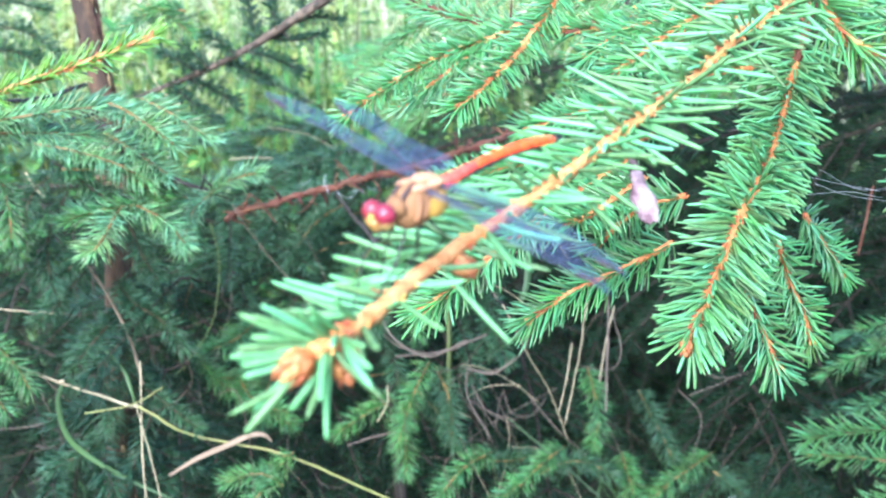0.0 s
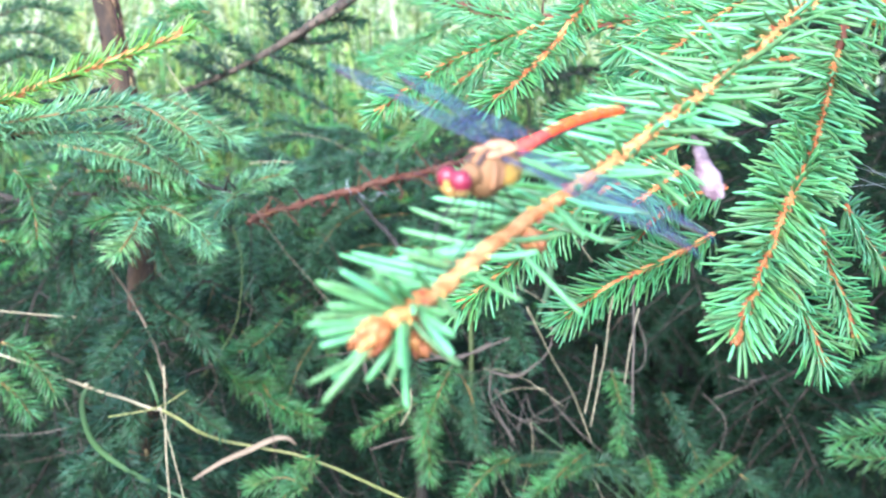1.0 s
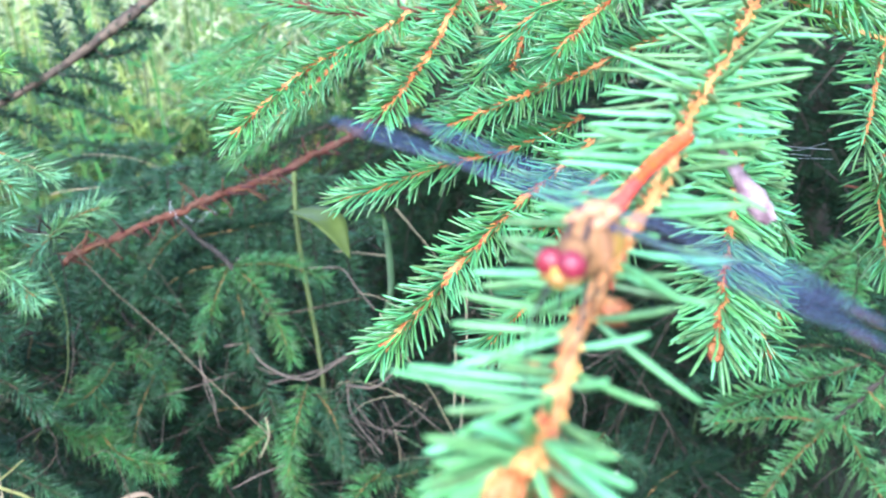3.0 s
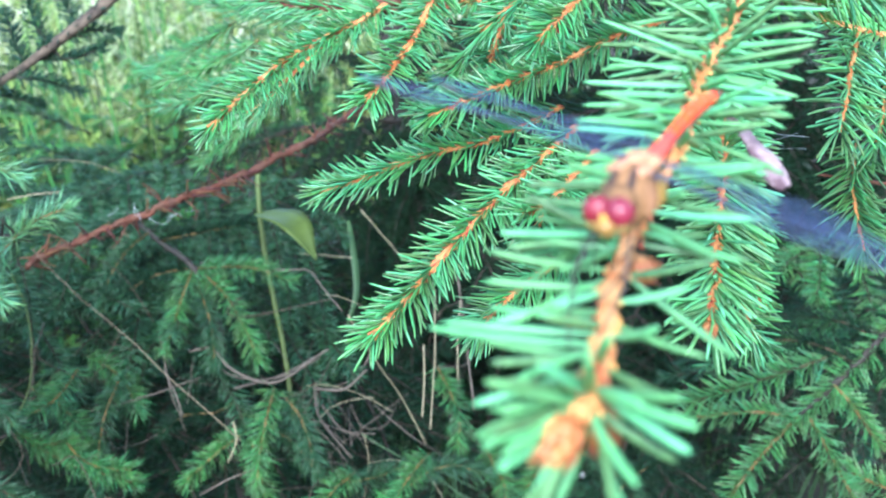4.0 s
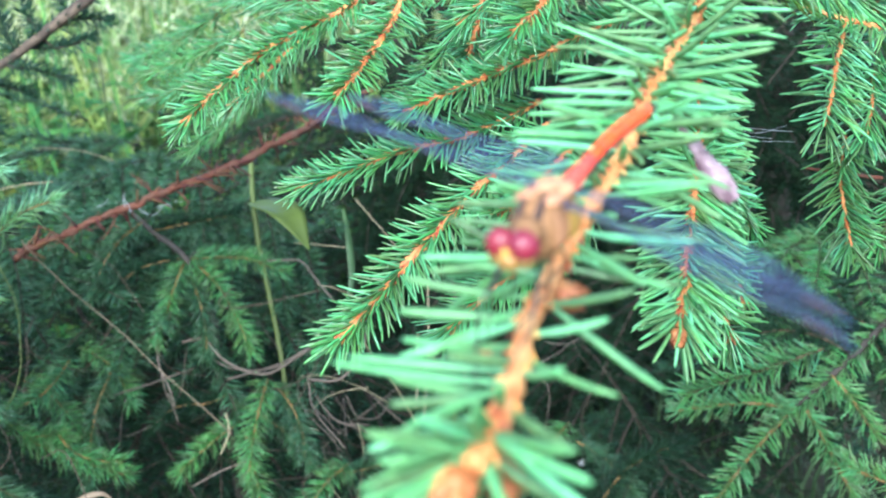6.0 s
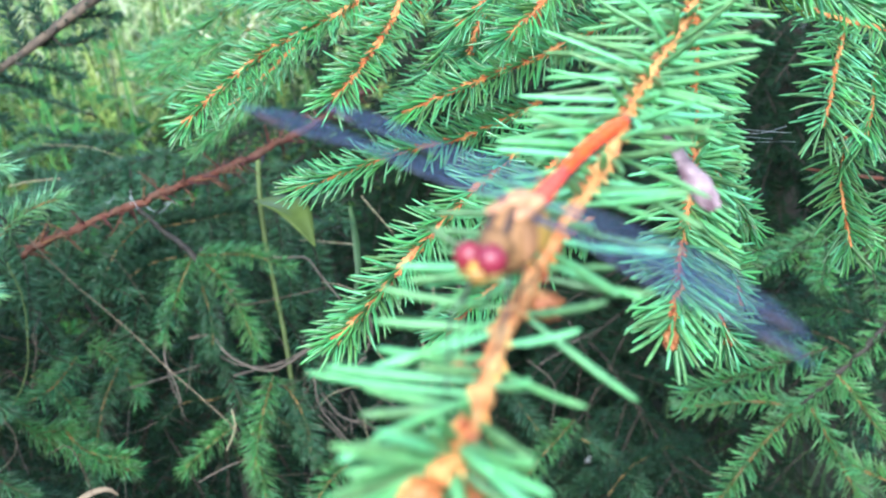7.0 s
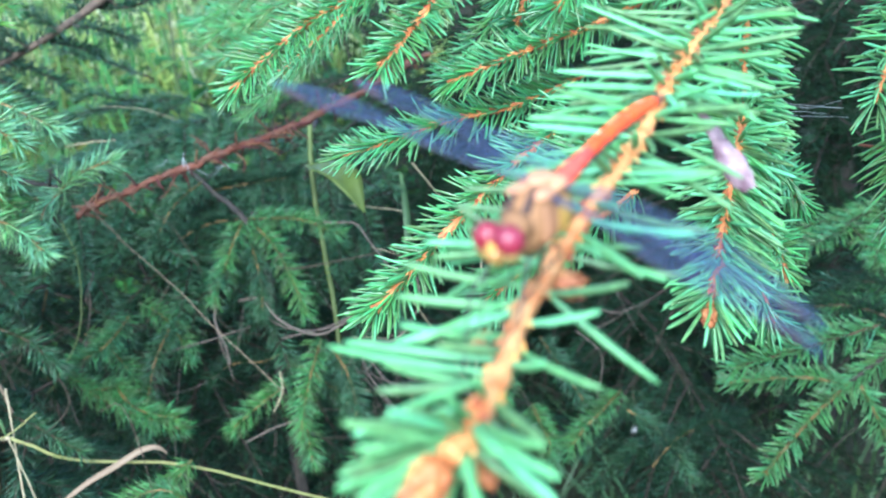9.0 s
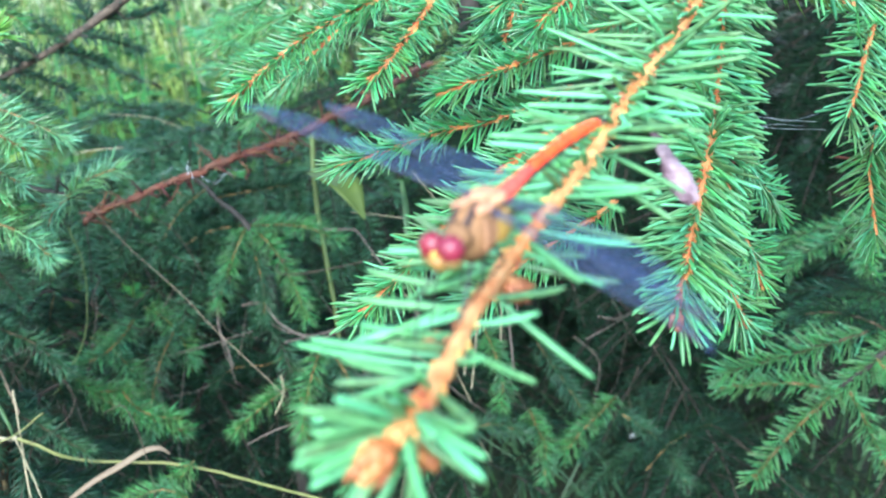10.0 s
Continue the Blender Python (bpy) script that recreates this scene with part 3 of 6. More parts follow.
shoot(mid, [(0.0232, 0.3694, 0.5039), (0.0159, 0.3653, 0.5010), (0.0028, 0.3621, 0.4968), (-0.0087, 0.3583, 0.4921), (-0.0203, 0.3527, 0.4855), (-0.0312, 0.3480, 0.4784)], 42, width=0.0007, length=0.0079, density=5479, r=(0.00075, 0.0005), top=0.28, singles=150, up=(-0.1, -0.6, 0.8))
shoot(mid, [(0.0328, 0.3241, 0.5199), (0.0246, 0.3176, 0.5095), (0.0184, 0.3119, 0.5029), (0.0112, 0.3045, 0.4976), (0.0026, 0.2970, 0.4911)], 43, width=0.0007, length=0.0079, density=5479, r=(0.00075, 0.0005), top=0.28, singles=150, up=(-0.1, -0.6, 0.8))
shoot(mid, [(0.0871, 0.3232, 0.4986), (0.0725, 0.3209, 0.4959), (0.0570, 0.3192, 0.4909), (0.0452, 0.3186, 0.4881), (0.0345, 0.3165, 0.4854), (0.0218, 0.3159, 0.4818)], 44, singles=120, width=0.0007, length=0.0079, density=5479, r=(0.00075, 0.0005), top=0.28, up=(-0.1, -0.6, 0.8))
shoot(mid, [(0.0594, 0.3276, 0.4782), (0.0465, 0.3256, 0.4741), (0.0345, 0.3253, 0.4720), (0.0230, 0.3263, 0.4707), (0.0093, 0.3316, 0.4661), (-0.0048, 0.3383, 0.4615)], 45, singles=120, width=0.0007, length=0.0084, density=5101, r=(0.0007, 0.0007), up=(0.0, -0.5, 0.85), top=0.3)
shoot(mid, [(0.0577, 0.3541, 0.5116), (0.0525, 0.3494, 0.5015), (0.0473, 0.3441, 0.4931), (0.0443, 0.3400, 0.4896)], 46, width=0.0007, length=0.0084, density=4725, r=(0.0009, 0.0007))
shoot(mid, [(0.0752, 0.3614, 0.5094), (0.0707, 0.3569, 0.5004), (0.0669, 0.3526, 0.4926)], 47, width=0.0007, length=0.0081, density=4725, r=(0.0009, 0.0007))
shoot(mid, [(0.0290, 0.3838, 0.5003), (0.0141, 0.3926, 0.5014), (0.0008, 0.4035, 0.5027), (-0.0126, 0.4197, 0.5052)], 48, width=0.0007, length=0.0086, density=3496, r=(0.0014, 0.0008), bark=BARK_RED)
shoot(mid, [(0.0199, 0.3907, 0.4965), (0.0064, 0.3948, 0.4884), (-0.0062, 0.3968, 0.4786), (-0.0162, 0.4021, 0.4695)], 49, width=0.0007, length=0.0084, density=5101, r=(0.0007, 0.0005))
shoot(mid, [(0.0492, 0.3750, 0.4888), (0.0431, 0.3797, 0.4806), (0.0390, 0.3823, 0.4749), (0.0330, 0.3842, 0.4693)], 50, width=0.0007, length=0.0081, density=5101, r=(0.0007, 0.0005), bark=BARK_GREY)
shoot(mid, [(0.0930, 0.3482, 0.4766), (0.0752, 0.3503, 0.4705), (0.0627, 0.3524, 0.4681), (0.0500, 0.3544, 0.4652)], 51, length=0.0108, density=1400, r=(0.0009, 0.0007), bark=BARK_GREY, leaf=NEEDLE_OLD)
shoot(mid, [(0.0644, 0.3030, 0.4671), (0.0548, 0.3043, 0.4639), (0.0466, 0.3020, 0.4587), (0.0394, 0.2979, 0.4526)], 52, singles=120, width=0.0007, length=0.0084, density=5101, r=(0.0007, 0.0005))
shoot(mid, [(0.0476, 0.2717, 0.4800), (0.0402, 0.2659, 0.4767), (0.0330, 0.2602, 0.4736), (0.0263, 0.2574, 0.4721)], 53, singles=120, width=0.0007, length=0.0084, density=5101, r=(0.0007, 0.0005))
shoot(mid, [(0.0586, 0.2883, 0.4585), (0.0485, 0.2865, 0.4530), (0.0325, 0.2842, 0.4460), (0.0209, 0.2818, 0.4384)], 54, width=0.0007, length=0.0084, density=5101, r=(0.0007, 0.0005))
shoot(mid, [(0.0698, 0.3217, 0.5254), (0.0593, 0.3175, 0.5125), (0.0481, 0.3218, 0.5074), (0.0380, 0.3250, 0.4993)], 55, width=0.0007, length=0.0084, density=5101, r=(0.0007, 0.0005))
bare_stick("limb", mid, [*[(0.0168, 0.3700, 0.5010), (0.0300, 0.3721, 0.5022), (0.0433, 0.3738, 0.5023), (0.0770, 0.3741, 0.5052), (0.1214, 0.3786, 0.5137), (0.2134, 0.4042, 0.5456), (0.3995, 0.4686, 0.6488)], (0.66, 0.62, 0.88)], (0.0009, 0.0034), BARK_RED, 56, stubs=6)

shoot(mid, [(0.1208, 0.3774, 0.5135), (0.0766, 0.3729, 0.5051), (0.0430, 0.3726, 0.5021), (0.0297, 0.3709, 0.5021)], 57, width=0.0007, length=0.0086, density=4912, r=(0.0012, 0.001), top=0.4)
shoot(mid, [(0.0789, 0.3094, 0.5235), (0.0649, 0.3021, 0.5157), (0.0530, 0.2974, 0.5085), (0.0421, 0.2928, 0.5015)], 58, width=0.0007, length=0.0084, density=5101, r=(0.0007, 0.0005), top=0.3)

shoot(mid, [(-0.0019, 0.4998, 0.4799), (-0.0125, 0.5111, 0.4741), (-0.0261, 0.5177, 0.4683), (-0.0415, 0.5252, 0.4639)], 590, width=0.00066, length=0.0105, density=4200, r=(0.0006, 0.0004), bark=BARK_OCHRE, leaf=NEEDLE_FRESH, top=0.25, spread=52, fine=False)
shoot(mid, [(-0.0085, 0.5144, 0.4864), (-0.0199, 0.5252, 0.4785), (-0.0317, 0.5312, 0.4722), (-0.0458, 0.5382, 0.4674)], 591, width=0.00066, length=0.0105, density=4200, r=(0.0006, 0.0004), bark=BARK_OCHRE, leaf=NEEDLE_FRESH, top=0.25, spread=52, fine=False)
shoot(mid, [(-0.0054, 0.4975, 0.4709), (-0.0165, 0.5034, 0.4646), (-0.0289, 0.5096, 0.4588), (-0.0407, 0.5167, 0.4557)], 592, width=0.00066, length=0.0105, density=4200, r=(0.0006, 0.0004), bark=BARK_OCHRE, leaf=NEEDLE_FRESH, top=0.25, spread=52, fine=False)
shoot(mid, [(0.0218, 0.4760, 0.4898), (0.0048, 0.4907, 0.4895), (-0.0105, 0.5061, 0.4923), (-0.0220, 0.5212, 0.4969)], 593, width=0.00066, length=0.0105, density=4200, r=(0.0006, 0.0004), bark=BARK_OCHRE, leaf=NEEDLE_FRESH, top=0.25, spread=52, fine=False)
shoot(mid, [(0.0006, 0.4822, 0.4619), (-0.0086, 0.4865, 0.4525), (-0.0169, 0.4908, 0.4438)], 594, width=0.00066, length=0.0105, density=4200, r=(0.0006, 0.0004), bark=BARK_OCHRE, leaf=NEEDLE_MID, top=0.25, spread=52, fine=False)
shoot(mid, [(0.0083, 0.4918, 0.4637), (-0.0030, 0.4970, 0.4553), (-0.0134, 0.5020, 0.4471), (-0.0292, 0.5065, 0.4339)], 595, width=0.00066, length=0.0105, density=4200, r=(0.0006, 0.0004), bark=BARK_OCHRE, leaf=NEEDLE_MID, top=0.25, spread=52, fine=False)
shoot(mid, [(0.1056, 0.3712, 0.5228), (0.0854, 0.3747, 0.5180), (0.0646, 0.3782, 0.5135), (0.0395, 0.3817, 0.5090)], 610, width=0.00072, length=0.0092, density=4800, r=(0.0008, 0.0006), top=0.3, up=(-0.1, -0.6, 0.8), fine=False)
shoot(mid, [(0.0942, 0.3938, 0.5280), (0.0669, 0.3969, 0.5222), (0.0428, 0.3999, 0.5162), (0.0161, 0.4027, 0.5097)], 611, width=0.00072, length=0.0092, density=4800, r=(0.0008, 0.0006), top=0.3, up=(-0.1, -0.6, 0.8), fine=False)
shoot(mid, [(0.0654, 0.4134, 0.5246), (0.0423, 0.4167, 0.5194), (0.0206, 0.4199, 0.5141), (0.0004, 0.4234, 0.5093)], 612, width=0.00072, length=0.0092, density=4800, r=(0.0008, 0.0006), top=0.3, up=(-0.1, -0.6, 0.8), fine=False)
shoot(mid, [(0.0977, 0.3566, 0.5106), (0.0832, 0.3601, 0.5057), (0.0683, 0.3633, 0.4999), (0.0567, 0.3662, 0.4931)], 613, width=0.00072, length=0.0092, density=4800, r=(0.0008, 0.0006), top=0.3, up=(-0.1, -0.6, 0.8), fine=False)
shoot(mid, [(0.0389, 0.4022, 0.5235), (0.0201, 0.4110, 0.5189), (-0.0077, 0.4197, 0.5145), (-0.0327, 0.4291, 0.5120)], 614, width=0.00072, length=0.0092, density=4800, r=(0.0008, 0.0006), top=0.3, up=(-0.1, -0.6, 0.8), fine=False)
shoot(mid, [(0.0810, 0.3806, 0.5201), (0.0709, 0.3827, 0.5108), (0.0606, 0.3844, 0.5003)], 615, width=0.00072, length=0.0092, density=4800, r=(0.0008, 0.0006), top=0.3, up=(-0.1, -0.6, 0.8), fine=False)
shoot(near, [(0.0919, 0.2974, 0.5225), (0.0990, 0.2906, 0.5177), (0.1071, 0.2835, 0.5118), (0.1163, 0.2770, 0.5074)], 630, leaf=NEEDLE_LIME, width=0.0008, length=0.0098, density=4200, r=(0.0008, 0.0006), top=0.3, up=(0.1, -0.6, 0.8), fine=False)
shoot(near, [(0.0964, 0.3043, 0.5114), (0.1037, 0.2976, 0.5066), (0.1122, 0.2914, 0.5033)], 631, leaf=NEEDLE_LIME, width=0.0008, length=0.0098, density=4200, r=(0.0008, 0.0006), top=0.3, up=(0.1, -0.6, 0.8), fine=False)
shoot(near, [(0.0978, 0.3094, 0.5270), (0.1095, 0.3031, 0.5233), (0.1222, 0.2964, 0.5184)], 632, leaf=NEEDLE_LIME, width=0.0008, length=0.0098, density=4200, r=(0.0008, 0.0006), top=0.3, up=(0.1, -0.6, 0.8), fine=False)

# ---- shoots that hang beside it ----
side = thing("spruce_branch", "spruce branch with hanging yellow-green shoots", "branch", "spruce branches")
shoot(side, [(0.1655, 0.3205, 0.4817), (0.1516, 0.3188, 0.4882), (0.1396, 0.3179, 0.4915), (0.1277, 0.3199, 0.4961)], 61, leaf=NEEDLE, length=0.0096, density=3779, r=(0.0008, 0.0005), up=(0, -0.6, 0.8))
shoot(side, [(0.1395, 0.3177, 0.4908), (0.1327, 0.3097, 0.4840), (0.1272, 0.3026, 0.4773), (0.1212, 0.2956, 0.4706)], 62, leaf=NEEDLE, length=0.0118, density=3600, top=0.3, r=(0.0006, 0.0005), up=(0, -0.9, 0.4))
shoot(side, [(0.1579, 0.3299, 0.4859), (0.1535, 0.3252, 0.4763), (0.1492, 0.3193, 0.4671), (0.1464, 0.3171, 0.4587)], 63, length=0.0116, density=3800, top=0.36, r=(0.00045, 0.0004), up=(0, -0.9, 0.4))
shoot(side, [(0.1453, 0.3246, 0.4587), (0.1411, 0.3188, 0.4496), (0.1387, 0.3126, 0.4405), (0.1363, 0.3058, 0.4334)], 64, leaf=NEEDLE_MID, length=0.0114, density=3800, top=0.36, r=(0.00045, 0.0004), up=(0, -0.9, 0.4))
shoot(side, [(0.1679, 0.3302, 0.4413), (0.1633, 0.3282, 0.4324), (0.1590, 0.3267, 0.4250)], 66, leaf=NEEDLE_MID, bark=BARK_DIM, length=0.0100, density=3000, r=(0.0006, 0.0005), up=(0, -0.9, 0.4))
bare_stick("limb", side, [*[(0.1586, 0.3308, 0.4857), (0.1738, 0.3325, 0.4870), (0.2160, 0.3492, 0.4939), (0.3201, 0.3976, 0.5296)], (0.55, 0.58, 0.66), (0.66, 0.62, 0.72)], (0.0011, 0.003), BARK_RED, 67, stubs=4)
bare_stick("dead_twig", side, [(0.1559, 0.3225, 0.4458), (0.1450, 0.3235, 0.4482), (0.1336, 0.3248, 0.4511)], (0.0006, 0.0004), BARK_RED, 68, sides=6)

host = thing("spruce_tree", "spruce trunk that carries the overhanging branches", "tree", "young spruces")
bare_stick("trunk", host, [(0.665, 0.62, -0.02), (0.66, 0.62, 0.6), (0.66, 0.62, 1.3)], (0.02, 0.012), BARK_TRUNK, 69, sides=12, stubs=8, n=30)

# ---- low branch of the next young spruce ----
low = thing("spruce_branch", "low dark green spruce branch, forked, with grey-brown bark", "branch", "spruce branches")
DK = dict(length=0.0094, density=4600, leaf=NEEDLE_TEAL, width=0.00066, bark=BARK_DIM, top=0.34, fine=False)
bare_stick("limb", low, [*[(0.2138, 0.4636, 0.2968), (0.2269, 0.4672, 0.3022), (0.2470, 0.4728, 0.3111), (0.2704, 0.4828, 0.3210), (0.3333, 0.5202, 0.3319)], (0.62, 0.61, 0.36), (0.66, 0.62, 0.36)], (0.001, 0.0022), BARK_GREY, 71, stubs=5)
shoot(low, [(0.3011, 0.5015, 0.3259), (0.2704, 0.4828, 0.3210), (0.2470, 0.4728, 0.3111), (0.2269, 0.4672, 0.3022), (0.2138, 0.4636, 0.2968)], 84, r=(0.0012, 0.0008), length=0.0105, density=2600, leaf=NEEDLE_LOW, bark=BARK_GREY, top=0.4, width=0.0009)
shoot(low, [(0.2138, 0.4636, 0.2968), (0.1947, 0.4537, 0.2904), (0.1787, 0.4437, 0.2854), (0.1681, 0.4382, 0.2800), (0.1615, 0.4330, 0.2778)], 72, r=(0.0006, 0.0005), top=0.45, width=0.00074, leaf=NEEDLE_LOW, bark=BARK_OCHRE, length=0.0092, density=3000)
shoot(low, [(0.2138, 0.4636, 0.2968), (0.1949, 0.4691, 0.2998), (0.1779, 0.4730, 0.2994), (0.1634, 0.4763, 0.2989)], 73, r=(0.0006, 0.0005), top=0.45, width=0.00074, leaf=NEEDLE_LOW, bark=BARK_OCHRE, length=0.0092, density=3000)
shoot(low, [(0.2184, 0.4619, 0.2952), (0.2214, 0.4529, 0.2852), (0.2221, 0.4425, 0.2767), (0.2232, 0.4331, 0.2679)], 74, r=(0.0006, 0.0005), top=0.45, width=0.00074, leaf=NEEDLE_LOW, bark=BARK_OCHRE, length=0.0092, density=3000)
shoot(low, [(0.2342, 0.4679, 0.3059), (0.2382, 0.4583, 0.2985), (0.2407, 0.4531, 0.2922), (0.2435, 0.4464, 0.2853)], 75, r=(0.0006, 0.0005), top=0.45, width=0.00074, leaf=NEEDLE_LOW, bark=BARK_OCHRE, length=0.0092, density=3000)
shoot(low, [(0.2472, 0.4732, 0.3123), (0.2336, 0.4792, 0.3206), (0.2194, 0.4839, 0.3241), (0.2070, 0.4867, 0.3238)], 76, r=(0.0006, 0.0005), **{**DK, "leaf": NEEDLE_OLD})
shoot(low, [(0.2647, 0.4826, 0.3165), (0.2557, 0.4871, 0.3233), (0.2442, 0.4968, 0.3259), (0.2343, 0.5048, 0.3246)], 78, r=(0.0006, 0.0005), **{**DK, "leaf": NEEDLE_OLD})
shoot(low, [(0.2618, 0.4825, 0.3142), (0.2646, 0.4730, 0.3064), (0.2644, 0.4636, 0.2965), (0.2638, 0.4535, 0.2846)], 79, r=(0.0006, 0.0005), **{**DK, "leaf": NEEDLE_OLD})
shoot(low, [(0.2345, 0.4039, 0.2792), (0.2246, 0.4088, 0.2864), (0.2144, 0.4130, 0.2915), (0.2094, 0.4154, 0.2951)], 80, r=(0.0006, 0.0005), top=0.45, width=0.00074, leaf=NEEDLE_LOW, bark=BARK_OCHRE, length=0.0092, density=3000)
shoot(low, [(0.2164, 0.4474, 0.3310), (0.1927, 0.4463, 0.3277), (0.1738, 0.4455, 0.3254), (0.1525, 0.4448, 0.3231)], 83, r=(0.0006, 0.0005), top=0.45, width=0.00074, leaf=NEEDLE_MID, bark=BARK_DIM, length=0.0108, density=3000)

# ---- the young spruce with a scaly trunk ----
left = thing("spruce_tree", "young spruce with a scaly brown trunk and blue-green shoots", "tree", "young spruces")
bare_stick("trunk", left, [(-0.1538, 0.4946, 0.2601), (-0.1547, 0.5195, 0.3370), (-0.1563, 0.5418, 0.4061), (-0.1601, 0.5513, 0.4356), (-0.1655, 0.5600, 0.4625), (-0.1714, 0.5691, 0.4906), (-0.1801, 0.5824, 0.5316)], (0.0066, 0.0046), BARK_TRUNK, 101, sides=26, stubs=10, rough=0.06, n=70, sway=0.0004)
rng = np.random.default_rng(103)
line = smooth_line([(-0.1538, 0.4946, 0.2601), (-0.1547, 0.5195, 0.3370), (-0.1563, 0.5418, 0.4061), (-0.1601, 0.5513, 0.4356), (-0.1655, 0.5600, 0.4625), (-0.1714, 0.5691, 0.4906), (-0.1801, 0.5824, 0.5316)], 700)
out = unit(rng.normal(0, 1, (700, 3)) * (1, 1, 0.05))
grain = unit(np.gradient(line, axis=0)) * rng.choice([-1, 1], (700, 1))
v, f = needle_data(line + out * np.linspace(0.0065, 0.0046, 700)[:, None] - grain * 0.003, unit(grain + 0.06 * rng.normal(0, 1, (700, 3))), out * rng.uniform(0.0, 0.2, (700, 1)), rng.uniform(0.004, 0.012, 700), rng.uniform(0.0010, 0.0030, 700), False)
link_mesh("loose_bark", v, f, BARK_SCALE, left)["kind"] = "stuff"
LT = dict(length=0.0092, width=0.00074, density=4600, r=(0.0006, 0.00045), bark=BARK_OCHRE, leaf=NEEDLE_MID, top=0.22, fine=False)
LB = {**LT, "leaf": NEEDLE_BLUE, "width": 0.00086, "length": 0.0106, "density": 3900, "bark": BARK_OCHRE, "top": 0.12, "up": (0.0, -0.3, 0.95)}
shoot(left, [(-0.1635, 0.3699, 0.4750), (-0.1419, 0.3721, 0.4819), (-0.1199, 0.3734, 0.4895), (-0.1055, 0.3751, 0.4946), (-0.0915, 0.3768, 0.4997)], 111, **{**LT, "bark": BARK_YOUNG, "leaf": NEEDLE_LIME, "top": 0.08, "r": (0.0011, 0.0008), "fine": True, "length": 0.0084, "width": 0.00072, "up": (0.0, -0.15, 0.98), "spread": 56}, singles=60)
shoot(left, [(-0.1757, 0.3957, 0.4639), (-0.1525, 0.3970, 0.4680), (-0.1350, 0.3978, 0.4704), (-0.1186, 0.3984, 0.4722)], 112, **LB)
shoot(left, [(-0.1782, 0.4003, 0.4599), (-0.1546, 0.4010, 0.4622), (-0.1389, 0.4012, 0.4625), (-0.1241, 0.4010, 0.4618)], 113, **LB)
shoot(left, [(-0.1361, 0.4548, 0.4646), (-0.1247, 0.4481, 0.4621), (-0.1134, 0.4408, 0.4574), (-0.1018, 0.4329, 0.4513)], 114, **LB)
shoot(left, [(-0.1388, 0.4672, 0.4484), (-0.1293, 0.4606, 0.4459), (-0.1191, 0.4585, 0.4395), (-0.1087, 0.4511, 0.4348)], 115, **LB)
shoot(left, [(-0.1228, 0.4715, 0.4614), (-0.1101, 0.4642, 0.4571), (-0.1010, 0.4625, 0.4517), (-0.0924, 0.4609, 0.4468)], 116, **LB)
shoot(left, [(-0.1650, 0.4800, 0.4335), (-0.1538, 0.4728, 0.4293), (-0.1428, 0.4652, 0.4241), (-0.1308, 0.4581, 0.4201)], 117, **DK, r=(0.0006, 0.00045))
shoot(left, [(-0.1057, 0.4646, 0.4219), (-0.1205, 0.4584, 0.4212), (-0.1349, 0.4523, 0.4205), (-0.1530, 0.4508, 0.4158)], 118, **LT)
shoot(left, [(-0.1299, 0.4548, 0.4210), (-0.1314, 0.4467, 0.4175), (-0.1328, 0.4382, 0.4131), (-0.1355, 0.4309, 0.4090)], 119, **LB)
shoot(left, [(-0.1253, 0.4551, 0.4216), (-0.1180, 0.4520, 0.4195), (-0.1100, 0.4503, 0.4141), (-0.1033, 0.4479, 0.4066)], 120, **LB)
shoot(left, [(-0.1020, 0.5043, 0.4135), (-0.1096, 0.5023, 0.4076), (-0.1133, 0.5000, 0.4004), (-0.1158, 0.4965, 0.3896)], 121, **LB)
shoot(left, [(-0.1043, 0.5028, 0.4126), (-0.0968, 0.5046, 0.4181), (-0.0893, 0.5055, 0.4210), (-0.0830, 0.5059, 0.4222)], 122, **LB)
shoot(left, [(-0.1682, 0.4713, 0.4428), (-0.1506, 0.4660, 0.4409), (-0.1333, 0.4602, 0.4376), (-0.1168, 0.4555, 0.4302)], 136, **LB)
shoot(left, [(-0.1581, 0.4724, 0.4318), (-0.1428, 0.4681, 0.4329), (-0.1277, 0.4629, 0.4313), (-0.1128, 0.4558, 0.4238)], 137, **LT)
shoot(left, [(-0.1737, 0.4354, 0.4410), (-0.1683, 0.4334, 0.4349), (-0.1662, 0.4307, 0.4267), (-0.1651, 0.4271, 0.4154)], 123, **LT)
shoot(left, [(-0.2006, 0.4702, 0.4031), (-0.1863, 0.4698, 0.4020), (-0.1769, 0.4702, 0.4031), (-0.1698, 0.4709, 0.4053)], 124, **LT)
shoot(left, [(-0.1132, 0.5221, 0.4907), (-0.1231, 0.5225, 0.4919), (-0.1330, 0.5213, 0.4883), (-0.1416, 0.5183, 0.4789)], 125, **LT)
shoot(left, [(-0.1305, 0.5229, 0.4930), (-0.1206, 0.5214, 0.4883), (-0.1107, 0.5191, 0.4813)], 126, **LT)
shoot(left, [(-0.2343, 0.5866, 0.4723), (-0.2203, 0.5875, 0.4749), (-0.2063, 0.5867, 0.4723), (-0.1923, 0.5837, 0.4630)], 127, **DK, r=(0.0006, 0.00045))
shoot(left, [(-0.2433, 0.6047, 0.4554), (-0.2259, 0.6065, 0.4610), (-0.2113, 0.6052, 0.4568)], 128, **DK, r=(0.0006, 0.00045))
shoot(left, [(-0.2404, 0.6128, 0.4803), (-0.2230, 0.6142, 0.4845), (-0.2055, 0.6128, 0.4804)], 129, **DK, r=(0.0006, 0.00045))
shoot(left, [(-0.1958, 0.4570, 0.3625), (-0.1863, 0.4556, 0.3580), (-0.1792, 0.4534, 0.3512), (-0.1733, 0.4505, 0.3422)], 130, **LT)
